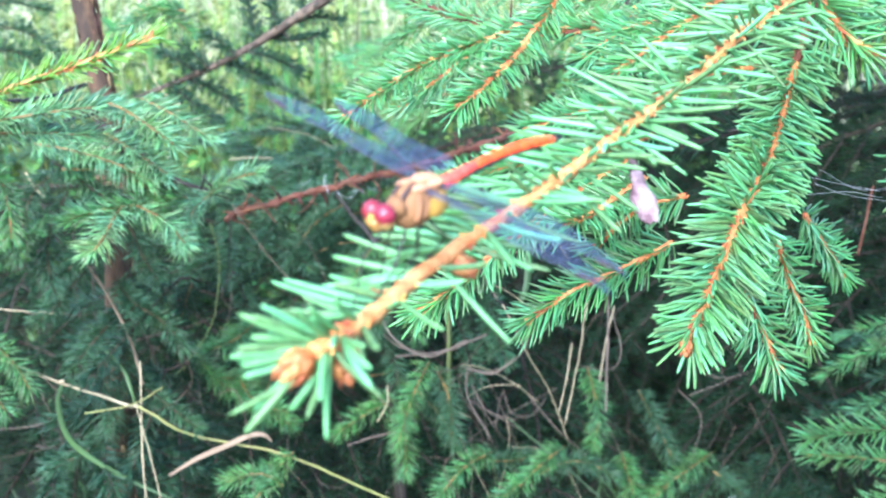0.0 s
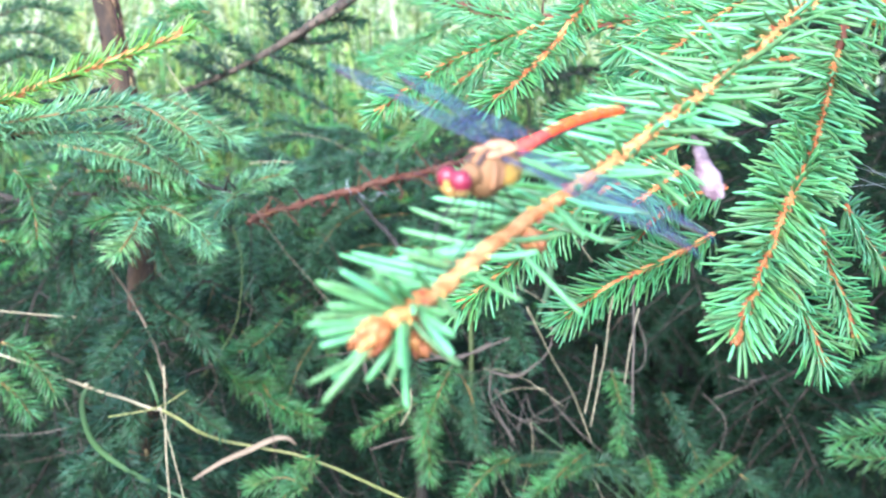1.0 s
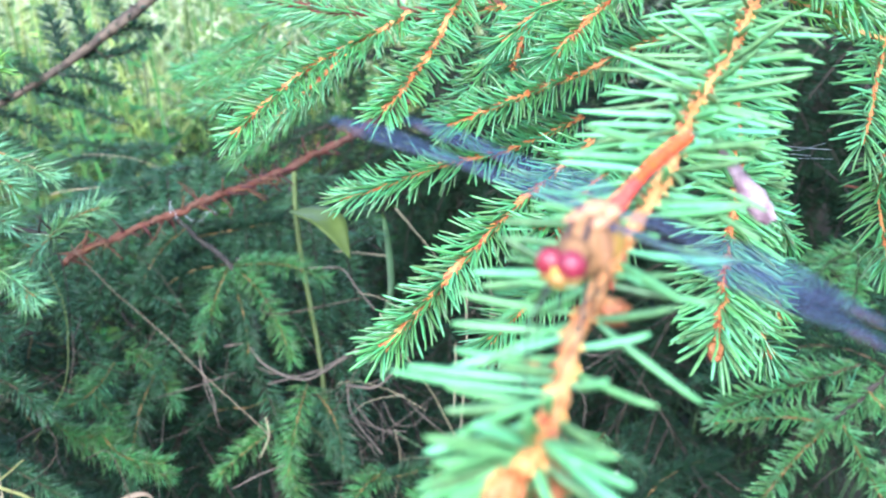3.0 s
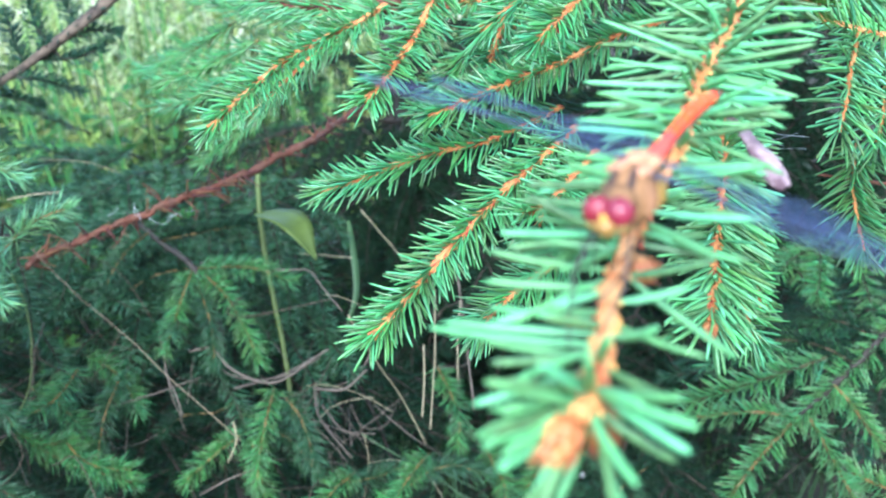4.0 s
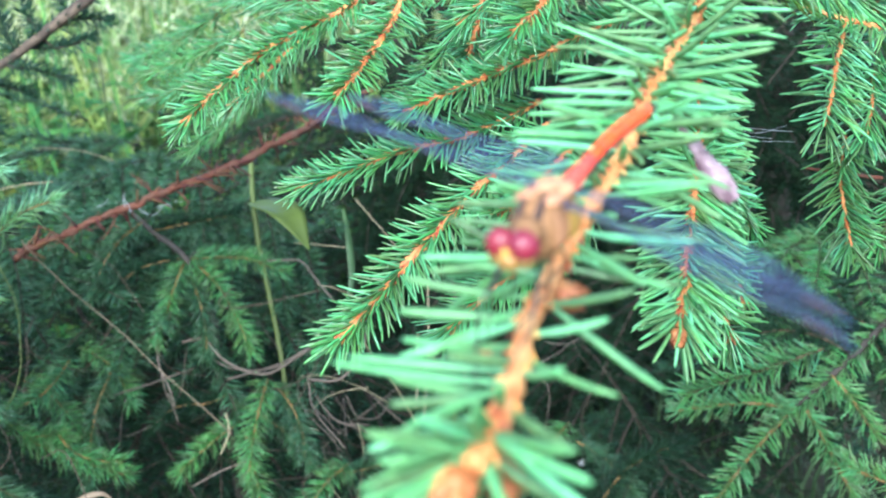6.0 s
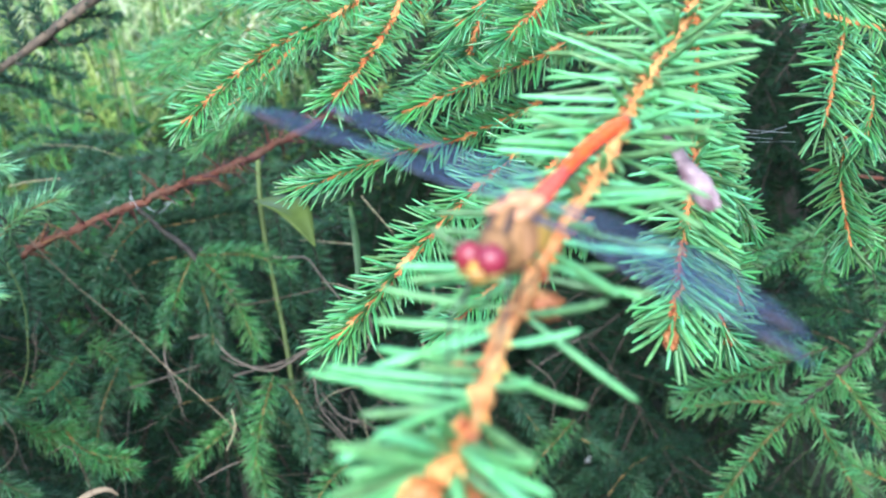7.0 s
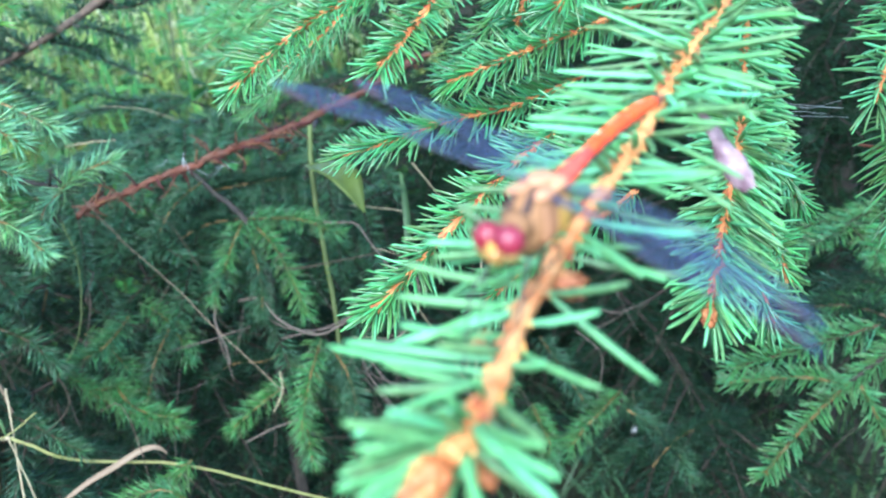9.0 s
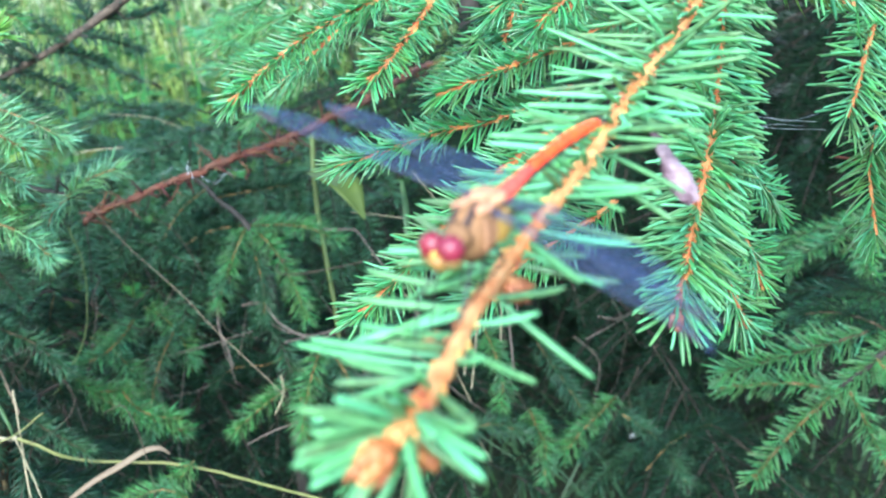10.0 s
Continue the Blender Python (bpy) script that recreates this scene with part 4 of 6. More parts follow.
shoot(left, [(-0.2005, 0.4527, 0.3490), (-0.1910, 0.4505, 0.3422), (-0.1839, 0.4476, 0.3332)], 131, **LT)
shoot(left, [(-0.1548, 0.5310, 0.4090), (-0.1560, 0.5054, 0.4027), (-0.1577, 0.4908, 0.3941), (-0.1615, 0.4764, 0.3859)], 1300, **DK, r=(0.0006, 0.00045))
shoot(left, [(-0.1548, 0.5298, 0.4052), (-0.1409, 0.5039, 0.3979), (-0.1329, 0.4893, 0.3893), (-0.1227, 0.4750, 0.3813)], 1301, **DK, r=(0.0006, 0.00045))
shoot(left, [(-0.1534, 0.5229, 0.3839), (-0.1645, 0.5082, 0.3750), (-0.1712, 0.4937, 0.3666), (-0.1775, 0.4801, 0.3611)], 1303, **DK, r=(0.0006, 0.00045))
shoot(left, [(-0.1534, 0.5172, 0.3663), (-0.1383, 0.4930, 0.3642), (-0.1230, 0.4802, 0.3611), (-0.1118, 0.4712, 0.3515)], 1304, **DK, r=(0.0006, 0.00045))
shoot(left, [(-0.1526, 0.5123, 0.3513), (-0.1577, 0.4935, 0.3476), (-0.1636, 0.4852, 0.3401), (-0.1668, 0.4761, 0.3304)], 1305, **DK, r=(0.0006, 0.00045))
shoot(left, [(-0.1526, 0.5091, 0.3412), (-0.1449, 0.4896, 0.3354), (-0.1484, 0.4805, 0.3257), (-0.1493, 0.4708, 0.3138)], 1306, **DK, r=(0.0006, 0.00045))
shoot(left, [(-0.1521, 0.5058, 0.3312), (-0.1361, 0.4915, 0.3233), (-0.1244, 0.4841, 0.3184), (-0.1104, 0.4759, 0.3112)], 1307, **DK, r=(0.0006, 0.00045))
shoot(left, [(-0.1515, 0.4993, 0.3111), (-0.1541, 0.4852, 0.3037), (-0.1627, 0.4777, 0.2989), (-0.1762, 0.4703, 0.2944)], 1308, **DK, r=(0.0006, 0.00045))
shoot(left, [(-0.1701, 0.5007, 0.4247), (-0.1761, 0.4868, 0.4182), (-0.1769, 0.4716, 0.4076), (-0.1772, 0.4620, 0.3958)], 1310, **DK, r=(0.0006, 0.00045))
shoot(left, [(-0.1651, 0.4977, 0.4153), (-0.1707, 0.4877, 0.4027), (-0.1700, 0.4779, 0.3905), (-0.1657, 0.4682, 0.3786)], 1311, **DK, r=(0.0006, 0.00045))
bare_stick("limb", left, [(-0.1630, 0.5458, 0.4367), (-0.1439, 0.5261, 0.4303), (-0.1242, 0.5152, 0.4185), (-0.1130, 0.5094, 0.4148), (-0.0994, 0.5060, 0.4117)], (0.0016, 0.0008), BARK_GREY, 132, stubs=4)
bare_stick("limb", left, [(-0.1630, 0.5470, 0.4405), (-0.1579, 0.4852, 0.4493), (-0.1528, 0.4177, 0.4591), (-0.1641, 0.3948, 0.4611)], (0.001, 0.0007), BARK_GREY, 133, stubs=4)
bare_stick("limb", left, [(-0.1604, 0.5360, 0.4063), (-0.1379, 0.4970, 0.4129), (-0.1219, 0.4638, 0.4197), (-0.1116, 0.4594, 0.4204)], (0.0014, 0.0008), BARK_GREY, 134, stubs=3)
bare_stick("limb", left, [(-0.1697, 0.5511, 0.4532), (-0.1643, 0.4655, 0.4614), (-0.1602, 0.3987, 0.4731), (-0.1635, 0.3699, 0.4750)], (0.001, 0.0007), BARK_GREY, 135, stubs=3)

under = thing("spruce_tree", "low spruce seedling with spreading dark green sprays", "tree", "young spruces")
bare_stick("trunk", under, [*[(-0.0317, 0.5939, 0.3637), (-0.0305, 0.5996, 0.3110), (-0.0316, 0.6057, 0.2578)], (-0.02, 0.70, -0.02)], (0.0016, 0.004), BARK_GREY, 1400, stubs=6)
bare_stick("limb", under, [(-0.0668, 0.6555, 0.3771), (-0.0515, 0.6247, 0.3688), (-0.0372, 0.5946, 0.3620), (-0.0300, 0.5961, 0.3364)], (0.0012, 0.0016), BARK_GREY, 1401, stubs=6)
bare_stick("limb", under, [(-0.0300, 0.5976, 0.3056), (-0.0241, 0.5782, 0.2887), (-0.0211, 0.5625, 0.2806)], (0.0014, 0.001), BARK_GREY, 1402, stubs=4)
SEEDLING = dict(length=0.0100, density=4600, r=(0.0005, 0.0004), bark=BARK_OCHRE, width=0.00068, top=0.40, fine=False)
shoot(under, [(-0.0373, 0.5945, 0.3615), (-0.0443, 0.5810, 0.3530), (-0.0499, 0.5717, 0.3433), (-0.0549, 0.5646, 0.3335)], 1410, leaf=NEEDLE_MID, **SEEDLING)
shoot(under, [(-0.0336, 0.5930, 0.3600), (-0.0240, 0.5757, 0.3515), (-0.0176, 0.5623, 0.3384), (-0.0134, 0.5516, 0.3245)], 1411, leaf=NEEDLE_MID, **SEEDLING)
shoot(under, [(-0.0346, 0.5939, 0.3618), (-0.0191, 0.5846, 0.3632), (-0.0068, 0.5755, 0.3628), (0.0061, 0.5660, 0.3583)], 1412, leaf=NEEDLE_MID, **SEEDLING)
shoot(under, [(-0.0399, 0.5951, 0.3617), (-0.0532, 0.5934, 0.3616), (-0.0640, 0.5901, 0.3588), (-0.0754, 0.5879, 0.3516)], 1413, leaf=NEEDLE_OLD, **SEEDLING)
shoot(under, [(-0.0373, 0.5945, 0.3615), (-0.0345, 0.5840, 0.3474), (-0.0327, 0.5759, 0.3358), (-0.0338, 0.5677, 0.3220)], 1414, leaf=NEEDLE_TEAL, **SEEDLING)
shoot(under, [(-0.0563, 0.6273, 0.3731), (-0.0679, 0.6162, 0.3681), (-0.0771, 0.6032, 0.3594), (-0.0843, 0.5954, 0.3461)], 1415, leaf=NEEDLE_TEAL, **SEEDLING)
shoot(under, [(-0.0515, 0.6247, 0.3688), (-0.0376, 0.6109, 0.3737), (-0.0240, 0.6038, 0.3766), (-0.0106, 0.5990, 0.3788)], 1416, leaf=NEEDLE_OLD, **SEEDLING)
shoot(under, [(-0.0611, 0.6420, 0.3771), (-0.0746, 0.6335, 0.3785), (-0.0889, 0.6301, 0.3729), (-0.1031, 0.6237, 0.3655)], 1417, leaf=NEEDLE_TEAL, **SEEDLING)
shoot(under, [(-0.0229, 0.5647, 0.2858), (-0.0345, 0.5548, 0.2842), (-0.0445, 0.5486, 0.2807), (-0.0545, 0.5442, 0.2749)], 1418, leaf=NEEDLE_MID, **SEEDLING)
shoot(under, [(-0.0220, 0.5636, 0.2832), (-0.0204, 0.5485, 0.2756), (-0.0197, 0.5386, 0.2688), (-0.0192, 0.5301, 0.2587)], 1419, leaf=NEEDLE_MID, **SEEDLING)
shoot(under, [(-0.0241, 0.5782, 0.2887), (-0.0121, 0.5628, 0.2876), (-0.0012, 0.5501, 0.2796), (0.0068, 0.5395, 0.2685)], 1420, leaf=NEEDLE_TEAL, **SEEDLING)
shoot(under, [(-0.0259, 0.5805, 0.2941), (-0.0373, 0.5754, 0.2927), (-0.0505, 0.5743, 0.2943), (-0.0619, 0.5704, 0.2895)], 1421, leaf=NEEDLE_OLD, **SEEDLING)
shoot(under, [(-0.0930, 0.5949, 0.3245), (-0.0831, 0.5862, 0.3205), (-0.0762, 0.5775, 0.3142), (-0.0716, 0.5699, 0.3021)], 1422, leaf=NEEDLE_MID, **SEEDLING)
shoot(under, [(-0.1179, 0.5751, 0.3204), (-0.1081, 0.5666, 0.3167), (-0.0992, 0.5567, 0.3082), (-0.0935, 0.5489, 0.2967)], 1423, leaf=NEEDLE_MID, **SEEDLING)
shoot(under, [(-0.1182, 0.5459, 0.3062), (-0.1050, 0.5400, 0.2981), (-0.0914, 0.5347, 0.2924), (-0.0754, 0.5289, 0.2865)], 1424, leaf=NEEDLE_MID, **SEEDLING)
shoot(under, [(-0.1263, 0.5513, 0.3163), (-0.1202, 0.5473, 0.3088), (-0.1110, 0.5440, 0.3057), (-0.1011, 0.5422, 0.3073)], 1425, leaf=NEEDLE_MID, **SEEDLING)
shoot(under, [(0.0148, 0.5681, 0.2514), (0.0247, 0.5605, 0.2502), (0.0379, 0.5538, 0.2541), (0.0517, 0.5500, 0.2594)], 1426, leaf=NEEDLE_TEAL, **SEEDLING)
shoot(under, [(0.0484, 0.5370, 0.2548), (0.0599, 0.5366, 0.2616), (0.0733, 0.5340, 0.2632), (0.0857, 0.5293, 0.2584)], 1427, leaf=NEEDLE_TEAL, **SEEDLING)
shoot(under, [(0.1406, 0.5099, 0.2401), (0.1530, 0.5111, 0.2521), (0.1672, 0.5101, 0.2587), (0.1835, 0.5075, 0.2626)], 1428, leaf=NEEDLE_OLD, **SEEDLING)
shoot(under, [(0.1383, 0.5401, 0.2555), (0.1506, 0.5341, 0.2466), (0.1597, 0.5280, 0.2352), (0.1657, 0.5217, 0.2214)], 1429, leaf=NEEDLE_TEAL, **SEEDLING)
shoot(under, [(-0.0077, 0.5577, 0.3089), (-0.0133, 0.5438, 0.3025), (-0.0187, 0.5333, 0.2919), (-0.0228, 0.5241, 0.2778)], 1430, leaf=NEEDLE_MID, **SEEDLING)
shoot(under, [(-0.0048, 0.5568, 0.3061), (0.0010, 0.5430, 0.2998), (0.0038, 0.5354, 0.2909), (0.0038, 0.5258, 0.2832)], 1431, leaf=NEEDLE_TEAL, **SEEDLING)
shoot(under, [(-0.0740, 0.4781, 0.2816), (-0.0818, 0.4797, 0.2865), (-0.0895, 0.4797, 0.2865), (-0.0998, 0.4785, 0.2828)], 1432, leaf=NEEDLE_MID, **SEEDLING)
shoot(under, [(-0.0703, 0.4929, 0.2910), (-0.0775, 0.4865, 0.2857), (-0.0821, 0.4801, 0.2804), (-0.0895, 0.4749, 0.2717)], 1433, leaf=NEEDLE_MID, **SEEDLING)
shoot(under, [(0.0764, 0.5775, 0.2971), (0.0780, 0.5635, 0.2903), (0.0801, 0.5529, 0.2792), (0.0766, 0.5444, 0.2674)], 1434, leaf=NEEDLE_MID, **SEEDLING)
shoot(under, [(0.1036, 0.5738, 0.2856), (0.1077, 0.5599, 0.2791), (0.1128, 0.5523, 0.2699), (0.1173, 0.5426, 0.2619)], 1435, leaf=NEEDLE_TEAL, **SEEDLING)
shoot(under, [(0.0621, 0.5443, 0.2674), (0.0495, 0.5316, 0.2645), (0.0407, 0.5250, 0.2586), (0.0290, 0.5164, 0.2539)], 1436, leaf=NEEDLE_MID, **SEEDLING)
shoot(under, [(0.0243, 0.5434, 0.2646), (0.0124, 0.5316, 0.2645), (0.0038, 0.5229, 0.2597), (-0.0046, 0.5155, 0.2512)], 1437, leaf=NEEDLE_MID, **SEEDLING)
shoot(under, [(0.0929, 0.5535, 0.2594), (0.0941, 0.5399, 0.2536), (0.0963, 0.5333, 0.2475), (0.0924, 0.5229, 0.2373)], 1438, leaf=NEEDLE_MID, **SEEDLING)
shoot(under, [(0.1428, 0.5637, 0.2541), (0.1284, 0.5509, 0.2509), (0.1187, 0.5450, 0.2475), (0.1057, 0.5355, 0.2397)], 1439, leaf=NEEDLE_MID, **SEEDLING)
shoot(under, [(-0.1298, 0.5700, 0.3476), (-0.1331, 0.5542, 0.3350), (-0.1344, 0.5436, 0.3241), (-0.1278, 0.5343, 0.3098)], 1440, leaf=NEEDLE_OLD, **SEEDLING)
shoot(under, [(-0.0949, 0.5647, 0.3310), (-0.1017, 0.5516, 0.3269), (-0.1090, 0.5436, 0.3241), (-0.1194, 0.5386, 0.3231)], 1441, leaf=NEEDLE_MID, **SEEDLING)
shoot(under, [(-0.0789, 0.5724, 0.3185), (-0.0862, 0.5575, 0.3089), (-0.0910, 0.5460, 0.2951), (-0.0931, 0.5367, 0.2807)], 1442, leaf=NEEDLE_TEAL, **SEEDLING)
shoot(under, [(-0.1046, 0.5454, 0.3079), (-0.0970, 0.5317, 0.3018), (-0.0879, 0.5259, 0.2984), (-0.0759, 0.5190, 0.2987)], 1443, leaf=NEEDLE_MID, **SEEDLING)

# ---- a dark limb with short black-green sprigs, before the meadow ----
dark = thing("spruce_branch", "dark bare spruce limb with short blackish sprigs", "branch", "spruce branches")
bare_stick("limb", dark, [(-0.1825, 0.6878, 0.4208), (-0.1599, 0.6792, 0.4307), (-0.1298, 0.6716, 0.4434), (-0.1021, 0.6531, 0.4589), (-0.0819, 0.6454, 0.4713), (-0.0639, 0.6376, 0.4835), (-0.0376, 0.6317, 0.5016)], (0.0012, 0.0034), BARK_LIMB, 141, stubs=10)
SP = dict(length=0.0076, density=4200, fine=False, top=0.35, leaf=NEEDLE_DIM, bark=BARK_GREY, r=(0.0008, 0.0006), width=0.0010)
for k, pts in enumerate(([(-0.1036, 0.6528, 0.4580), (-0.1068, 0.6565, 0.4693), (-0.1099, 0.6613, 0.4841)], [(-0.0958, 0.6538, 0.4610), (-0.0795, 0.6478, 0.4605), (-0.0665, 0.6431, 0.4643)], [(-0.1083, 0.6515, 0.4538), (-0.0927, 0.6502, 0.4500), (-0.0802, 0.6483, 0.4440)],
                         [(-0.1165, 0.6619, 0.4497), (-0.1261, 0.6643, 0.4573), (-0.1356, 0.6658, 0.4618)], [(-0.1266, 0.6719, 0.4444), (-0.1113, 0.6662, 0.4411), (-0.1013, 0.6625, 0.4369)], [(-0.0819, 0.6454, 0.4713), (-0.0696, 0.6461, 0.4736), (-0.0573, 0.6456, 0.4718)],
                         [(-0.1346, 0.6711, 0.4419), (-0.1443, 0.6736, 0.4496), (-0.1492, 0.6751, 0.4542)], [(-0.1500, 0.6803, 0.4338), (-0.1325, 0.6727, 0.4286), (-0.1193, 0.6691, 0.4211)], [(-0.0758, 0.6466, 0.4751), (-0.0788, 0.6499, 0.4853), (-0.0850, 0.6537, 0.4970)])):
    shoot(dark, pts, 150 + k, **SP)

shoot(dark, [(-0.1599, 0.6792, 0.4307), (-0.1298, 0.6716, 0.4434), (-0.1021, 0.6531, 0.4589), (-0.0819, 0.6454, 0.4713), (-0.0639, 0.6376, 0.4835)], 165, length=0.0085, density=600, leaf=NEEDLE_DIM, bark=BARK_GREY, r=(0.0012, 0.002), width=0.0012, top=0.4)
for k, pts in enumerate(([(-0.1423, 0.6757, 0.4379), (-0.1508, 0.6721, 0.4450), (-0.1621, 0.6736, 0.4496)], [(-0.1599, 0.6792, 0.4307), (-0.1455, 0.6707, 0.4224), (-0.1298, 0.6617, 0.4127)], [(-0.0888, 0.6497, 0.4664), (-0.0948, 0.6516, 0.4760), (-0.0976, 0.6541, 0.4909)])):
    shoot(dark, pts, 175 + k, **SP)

# ---- dead red-brown branch ----
red = thing("dead_branch", "bare red-brown dead spruce branch with broken stubs", "branch")
bare_stick("stick", red, [(-0.1079, 0.5508, 0.3864), (-0.0973, 0.5530, 0.3895), (-0.0713, 0.5576, 0.3962), (-0.0470, 0.5687, 0.4014), (-0.0249, 0.5815, 0.4046), (-0.0049, 0.5960, 0.4094), (0.0286, 0.6279, 0.4167), (0.0600, 0.7100, 0.4090), (0.0900, 0.8000, 0.3960)], (0.0014, 0.0018), BARK_RED, 161, stubs=130, n=110, rough=0.42)
rng = np.random.default_rng(163)
line = smooth_line([(-0.1079, 0.5508, 0.3864), (-0.0973, 0.5530, 0.3895), (-0.0713, 0.5576, 0.3962), (-0.0470, 0.5687, 0.4014), (-0.0249, 0.5815, 0.4046), (-0.0049, 0.5960, 0.4094), (0.0286, 0.6279, 0.4167)], 320)
way = unit(rng.normal(0, 1, (320, 3)) + 0.5 * unit(np.gradient(line, axis=0)))
v, f = needle_data(line + way * 0.0011, way, rng.normal(0, 0.2, (320, 3)), rng.uniform(0.001, 0.0042, 320), rng.uniform(0.0003, 0.0006, 320), False)
link_mesh("loose_bark", v, f, BARK_RED, red)["kind"] = "stuff"
for k, pts in enumerate(([(-0.0635, 0.5626, 0.3972), (-0.0663, 0.5566, 0.3931), (-0.0702, 0.5509, 0.3901)], [(-0.0470, 0.5687, 0.4014), (-0.0489, 0.5662, 0.4084), (-0.0546, 0.5634, 0.4142)], [(-0.0376, 0.5761, 0.4024), (-0.0325, 0.5697, 0.3973), (-0.0334, 0.5639, 0.3939)],
                         [(-0.0192, 0.5844, 0.4062), (-0.0248, 0.5822, 0.4138), (-0.0276, 0.5815, 0.4192)], [(-0.0876, 0.5539, 0.3921), (-0.0914, 0.5530, 0.3969), (-0.0952, 0.5515, 0.3993)])):
    bare_stick("side_stub", red, pts, (0.0005, 0.0002), BARK_RED, 170 + k, sides=5, stubs=6, n=10)


rng = np.random.default_rng(90)
for k in range(7):
    a = np.array((-0.0589, 0.5597, 0.3991)).reshape(3) + rng.normal(0, 1, 3) * (0.009, 0.003, 0.003)
    d = unit(rng.normal(0, 1, 3)) * 0.0035
    bare_stick("loose_fibre", red, [a - d, a + rng.normal(0, 0.001, 3), a + d], (0.00016, 0.0001), SILK, 180 + k, sides=4, n=8)


# ---- young spruces behind: trunks with boughs all round ----
def bough(parent, base, way, length, seed, leaf, droop=0.35, density=900, fat=1.0, needle=0.00098):
    """A limb with side twigs on both sides, all needled: one mesh of bark, one of needles."""
    rng = np.random.default_rng(seed)
    s = np.linspace(0, 1, 14)[:, None]
    way = unit(way)
    line = np.asarray(base) + way * s * length + np.array([0, 0, -droop]) * s**2 * length + np.cumsum(rng.normal(0, 0.0012, (14, 3)), axis=0)
    flat = unit(np.cross(way, (0, 0, 1.0)))
    bv, bf = tube_data(line, np.linspace(0.0020, 0.0007, 14) * fat, 5, (0.01, 0.02, 1), 0.1, rng)
    limbs = [(line[2:], 0.0)]
    gap = 0.026
    for k in range(int(length * 0.8 / gap)):
        f = 0.16 + k * gap / length * rng.uniform(0.9, 1.1)
        if f > 0.95:
            break
        at = np.array([np.interp(f, s[:, 0], line[:, c]) for c in range(3)])
        t = unit(np.array([np.interp(min(1, f + 0.06), s[:, 0], line[:, c]) for c in range(3)]) - at)
        for hand in (-1, 1):
            if rng.random() < 0.12:
                continue
            a = np.radians(rng.uniform(38, 62))
            d = unit(t * np.cos(a) + hand * flat * np.sin(a) + np.array([0, 0, rng.uniform(-0.25, 0.1)]))
            tl = min(0.085, (1 - f) * length * 0.7 + 0.025) * rng.uniform(0.7, 1.15)
            q = np.linspace(0, 1, 7)[:, None]
            tw = at + d * q * tl + t * q**2 * tl * 0.2 + np.array([0, 0, -0.14]) * q**2 * tl
            v, fc = tube_data(tw, np.linspace(0.0011, 0.0006, 7) * (0.5 + 0.5 * fat), 4, (0.01, 0.02, 1), 0.1, rng, len(bv))
            bv = np.vstack([bv, v])
            bf += fc
            limbs.append((tw, 0.0))
    branch = link_mesh("branch", bv, bf, BARK_SHADE, parent)
    sets = [shoot_needles(ln, (0, -0.2, 1), rng, density * 1.3, 0.0112, 58, 0.25, 5, needle, bare) for ln, bare in limbs]
    p, w, b, l, d = (np.concatenate(x) for x in zip(*sets))
    v, fc = needle_data(p, w, b, l, d, False)
    link_mesh("needles", v, fc, leaf, branch)["kind"] = "stuff"


def back_spruce(x, y, tall, seed, boughs, low_z, high_z, reach, arc, leaf, label, density=900, needle=0.00098):
    tree = thing("spruce_tree", label, "tree", "young spruces")
    rng = np.random.default_rng(seed)
    top = np.array([x + rng.uniform(-0.02, 0.02), y, tall])
    bare_stick("trunk", tree, [(x, y, -0.02), (x + 0.004, y, tall * 0.4), tuple(top)], (0.014, 0.005), BARK_GREY, seed, sides=10, stubs=10, n=30)
    for k in range(boughs):
        f = (k + 0.5) / boughs
        z = low_z + (high_z - low_z) * f + rng.uniform(-0.02, 0.02)
        a = radians(arc[0] + (arc[1] - arc[0]) * ((k * 0.618) % 1.0))
        d = np.array([np.cos(a), np.sin(a), rng.uniform(0.05, 0.3)])
        bough(tree, (x, y, z), d, reach * rng.uniform(0.75, 1.1) * (1 - 0.25 * f), seed * 100 + k, leaf, 0.35, density, 1.0, needle)
    return tree


# back spruces: their shade is put into near-black needle colours
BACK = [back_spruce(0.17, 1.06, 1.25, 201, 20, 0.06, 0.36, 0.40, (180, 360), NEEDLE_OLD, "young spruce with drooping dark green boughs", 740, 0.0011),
        back_spruce(0.42, 0.88, 1.5, 202, 22, 0.06, 0.62, 0.36, (130, 300), NEEDLE_DARK, "dense young spruce, deep shade put into its needle colour", 740, 0.0011)]
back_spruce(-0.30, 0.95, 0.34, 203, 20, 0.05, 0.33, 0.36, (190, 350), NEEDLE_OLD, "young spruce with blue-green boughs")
back_spruce(0.20, 1.30, 0.7, 204, 12, 0.1, 0.36, 0.5, (200, 340), NEEDLE_DARK, "young spruce behind the others, shade put into its needle colour", 560, 0.0015)
back_spruce(0.72, 1.15, 1.1, 205, 13, 0.1, 0.8, 0.5, (130, 280), NEEDLE_DARK, "dense young spruce, deep shade put into its needle colour", 560, 0.0015)
back_spruce(0.71, 1.34, 1.2, 206, 18, 0.08, 0.62, 0.42, (170, 350), NEEDLE_DARK, "dense young spruce, deep shade put into its needle colour", 560, 0.0016)

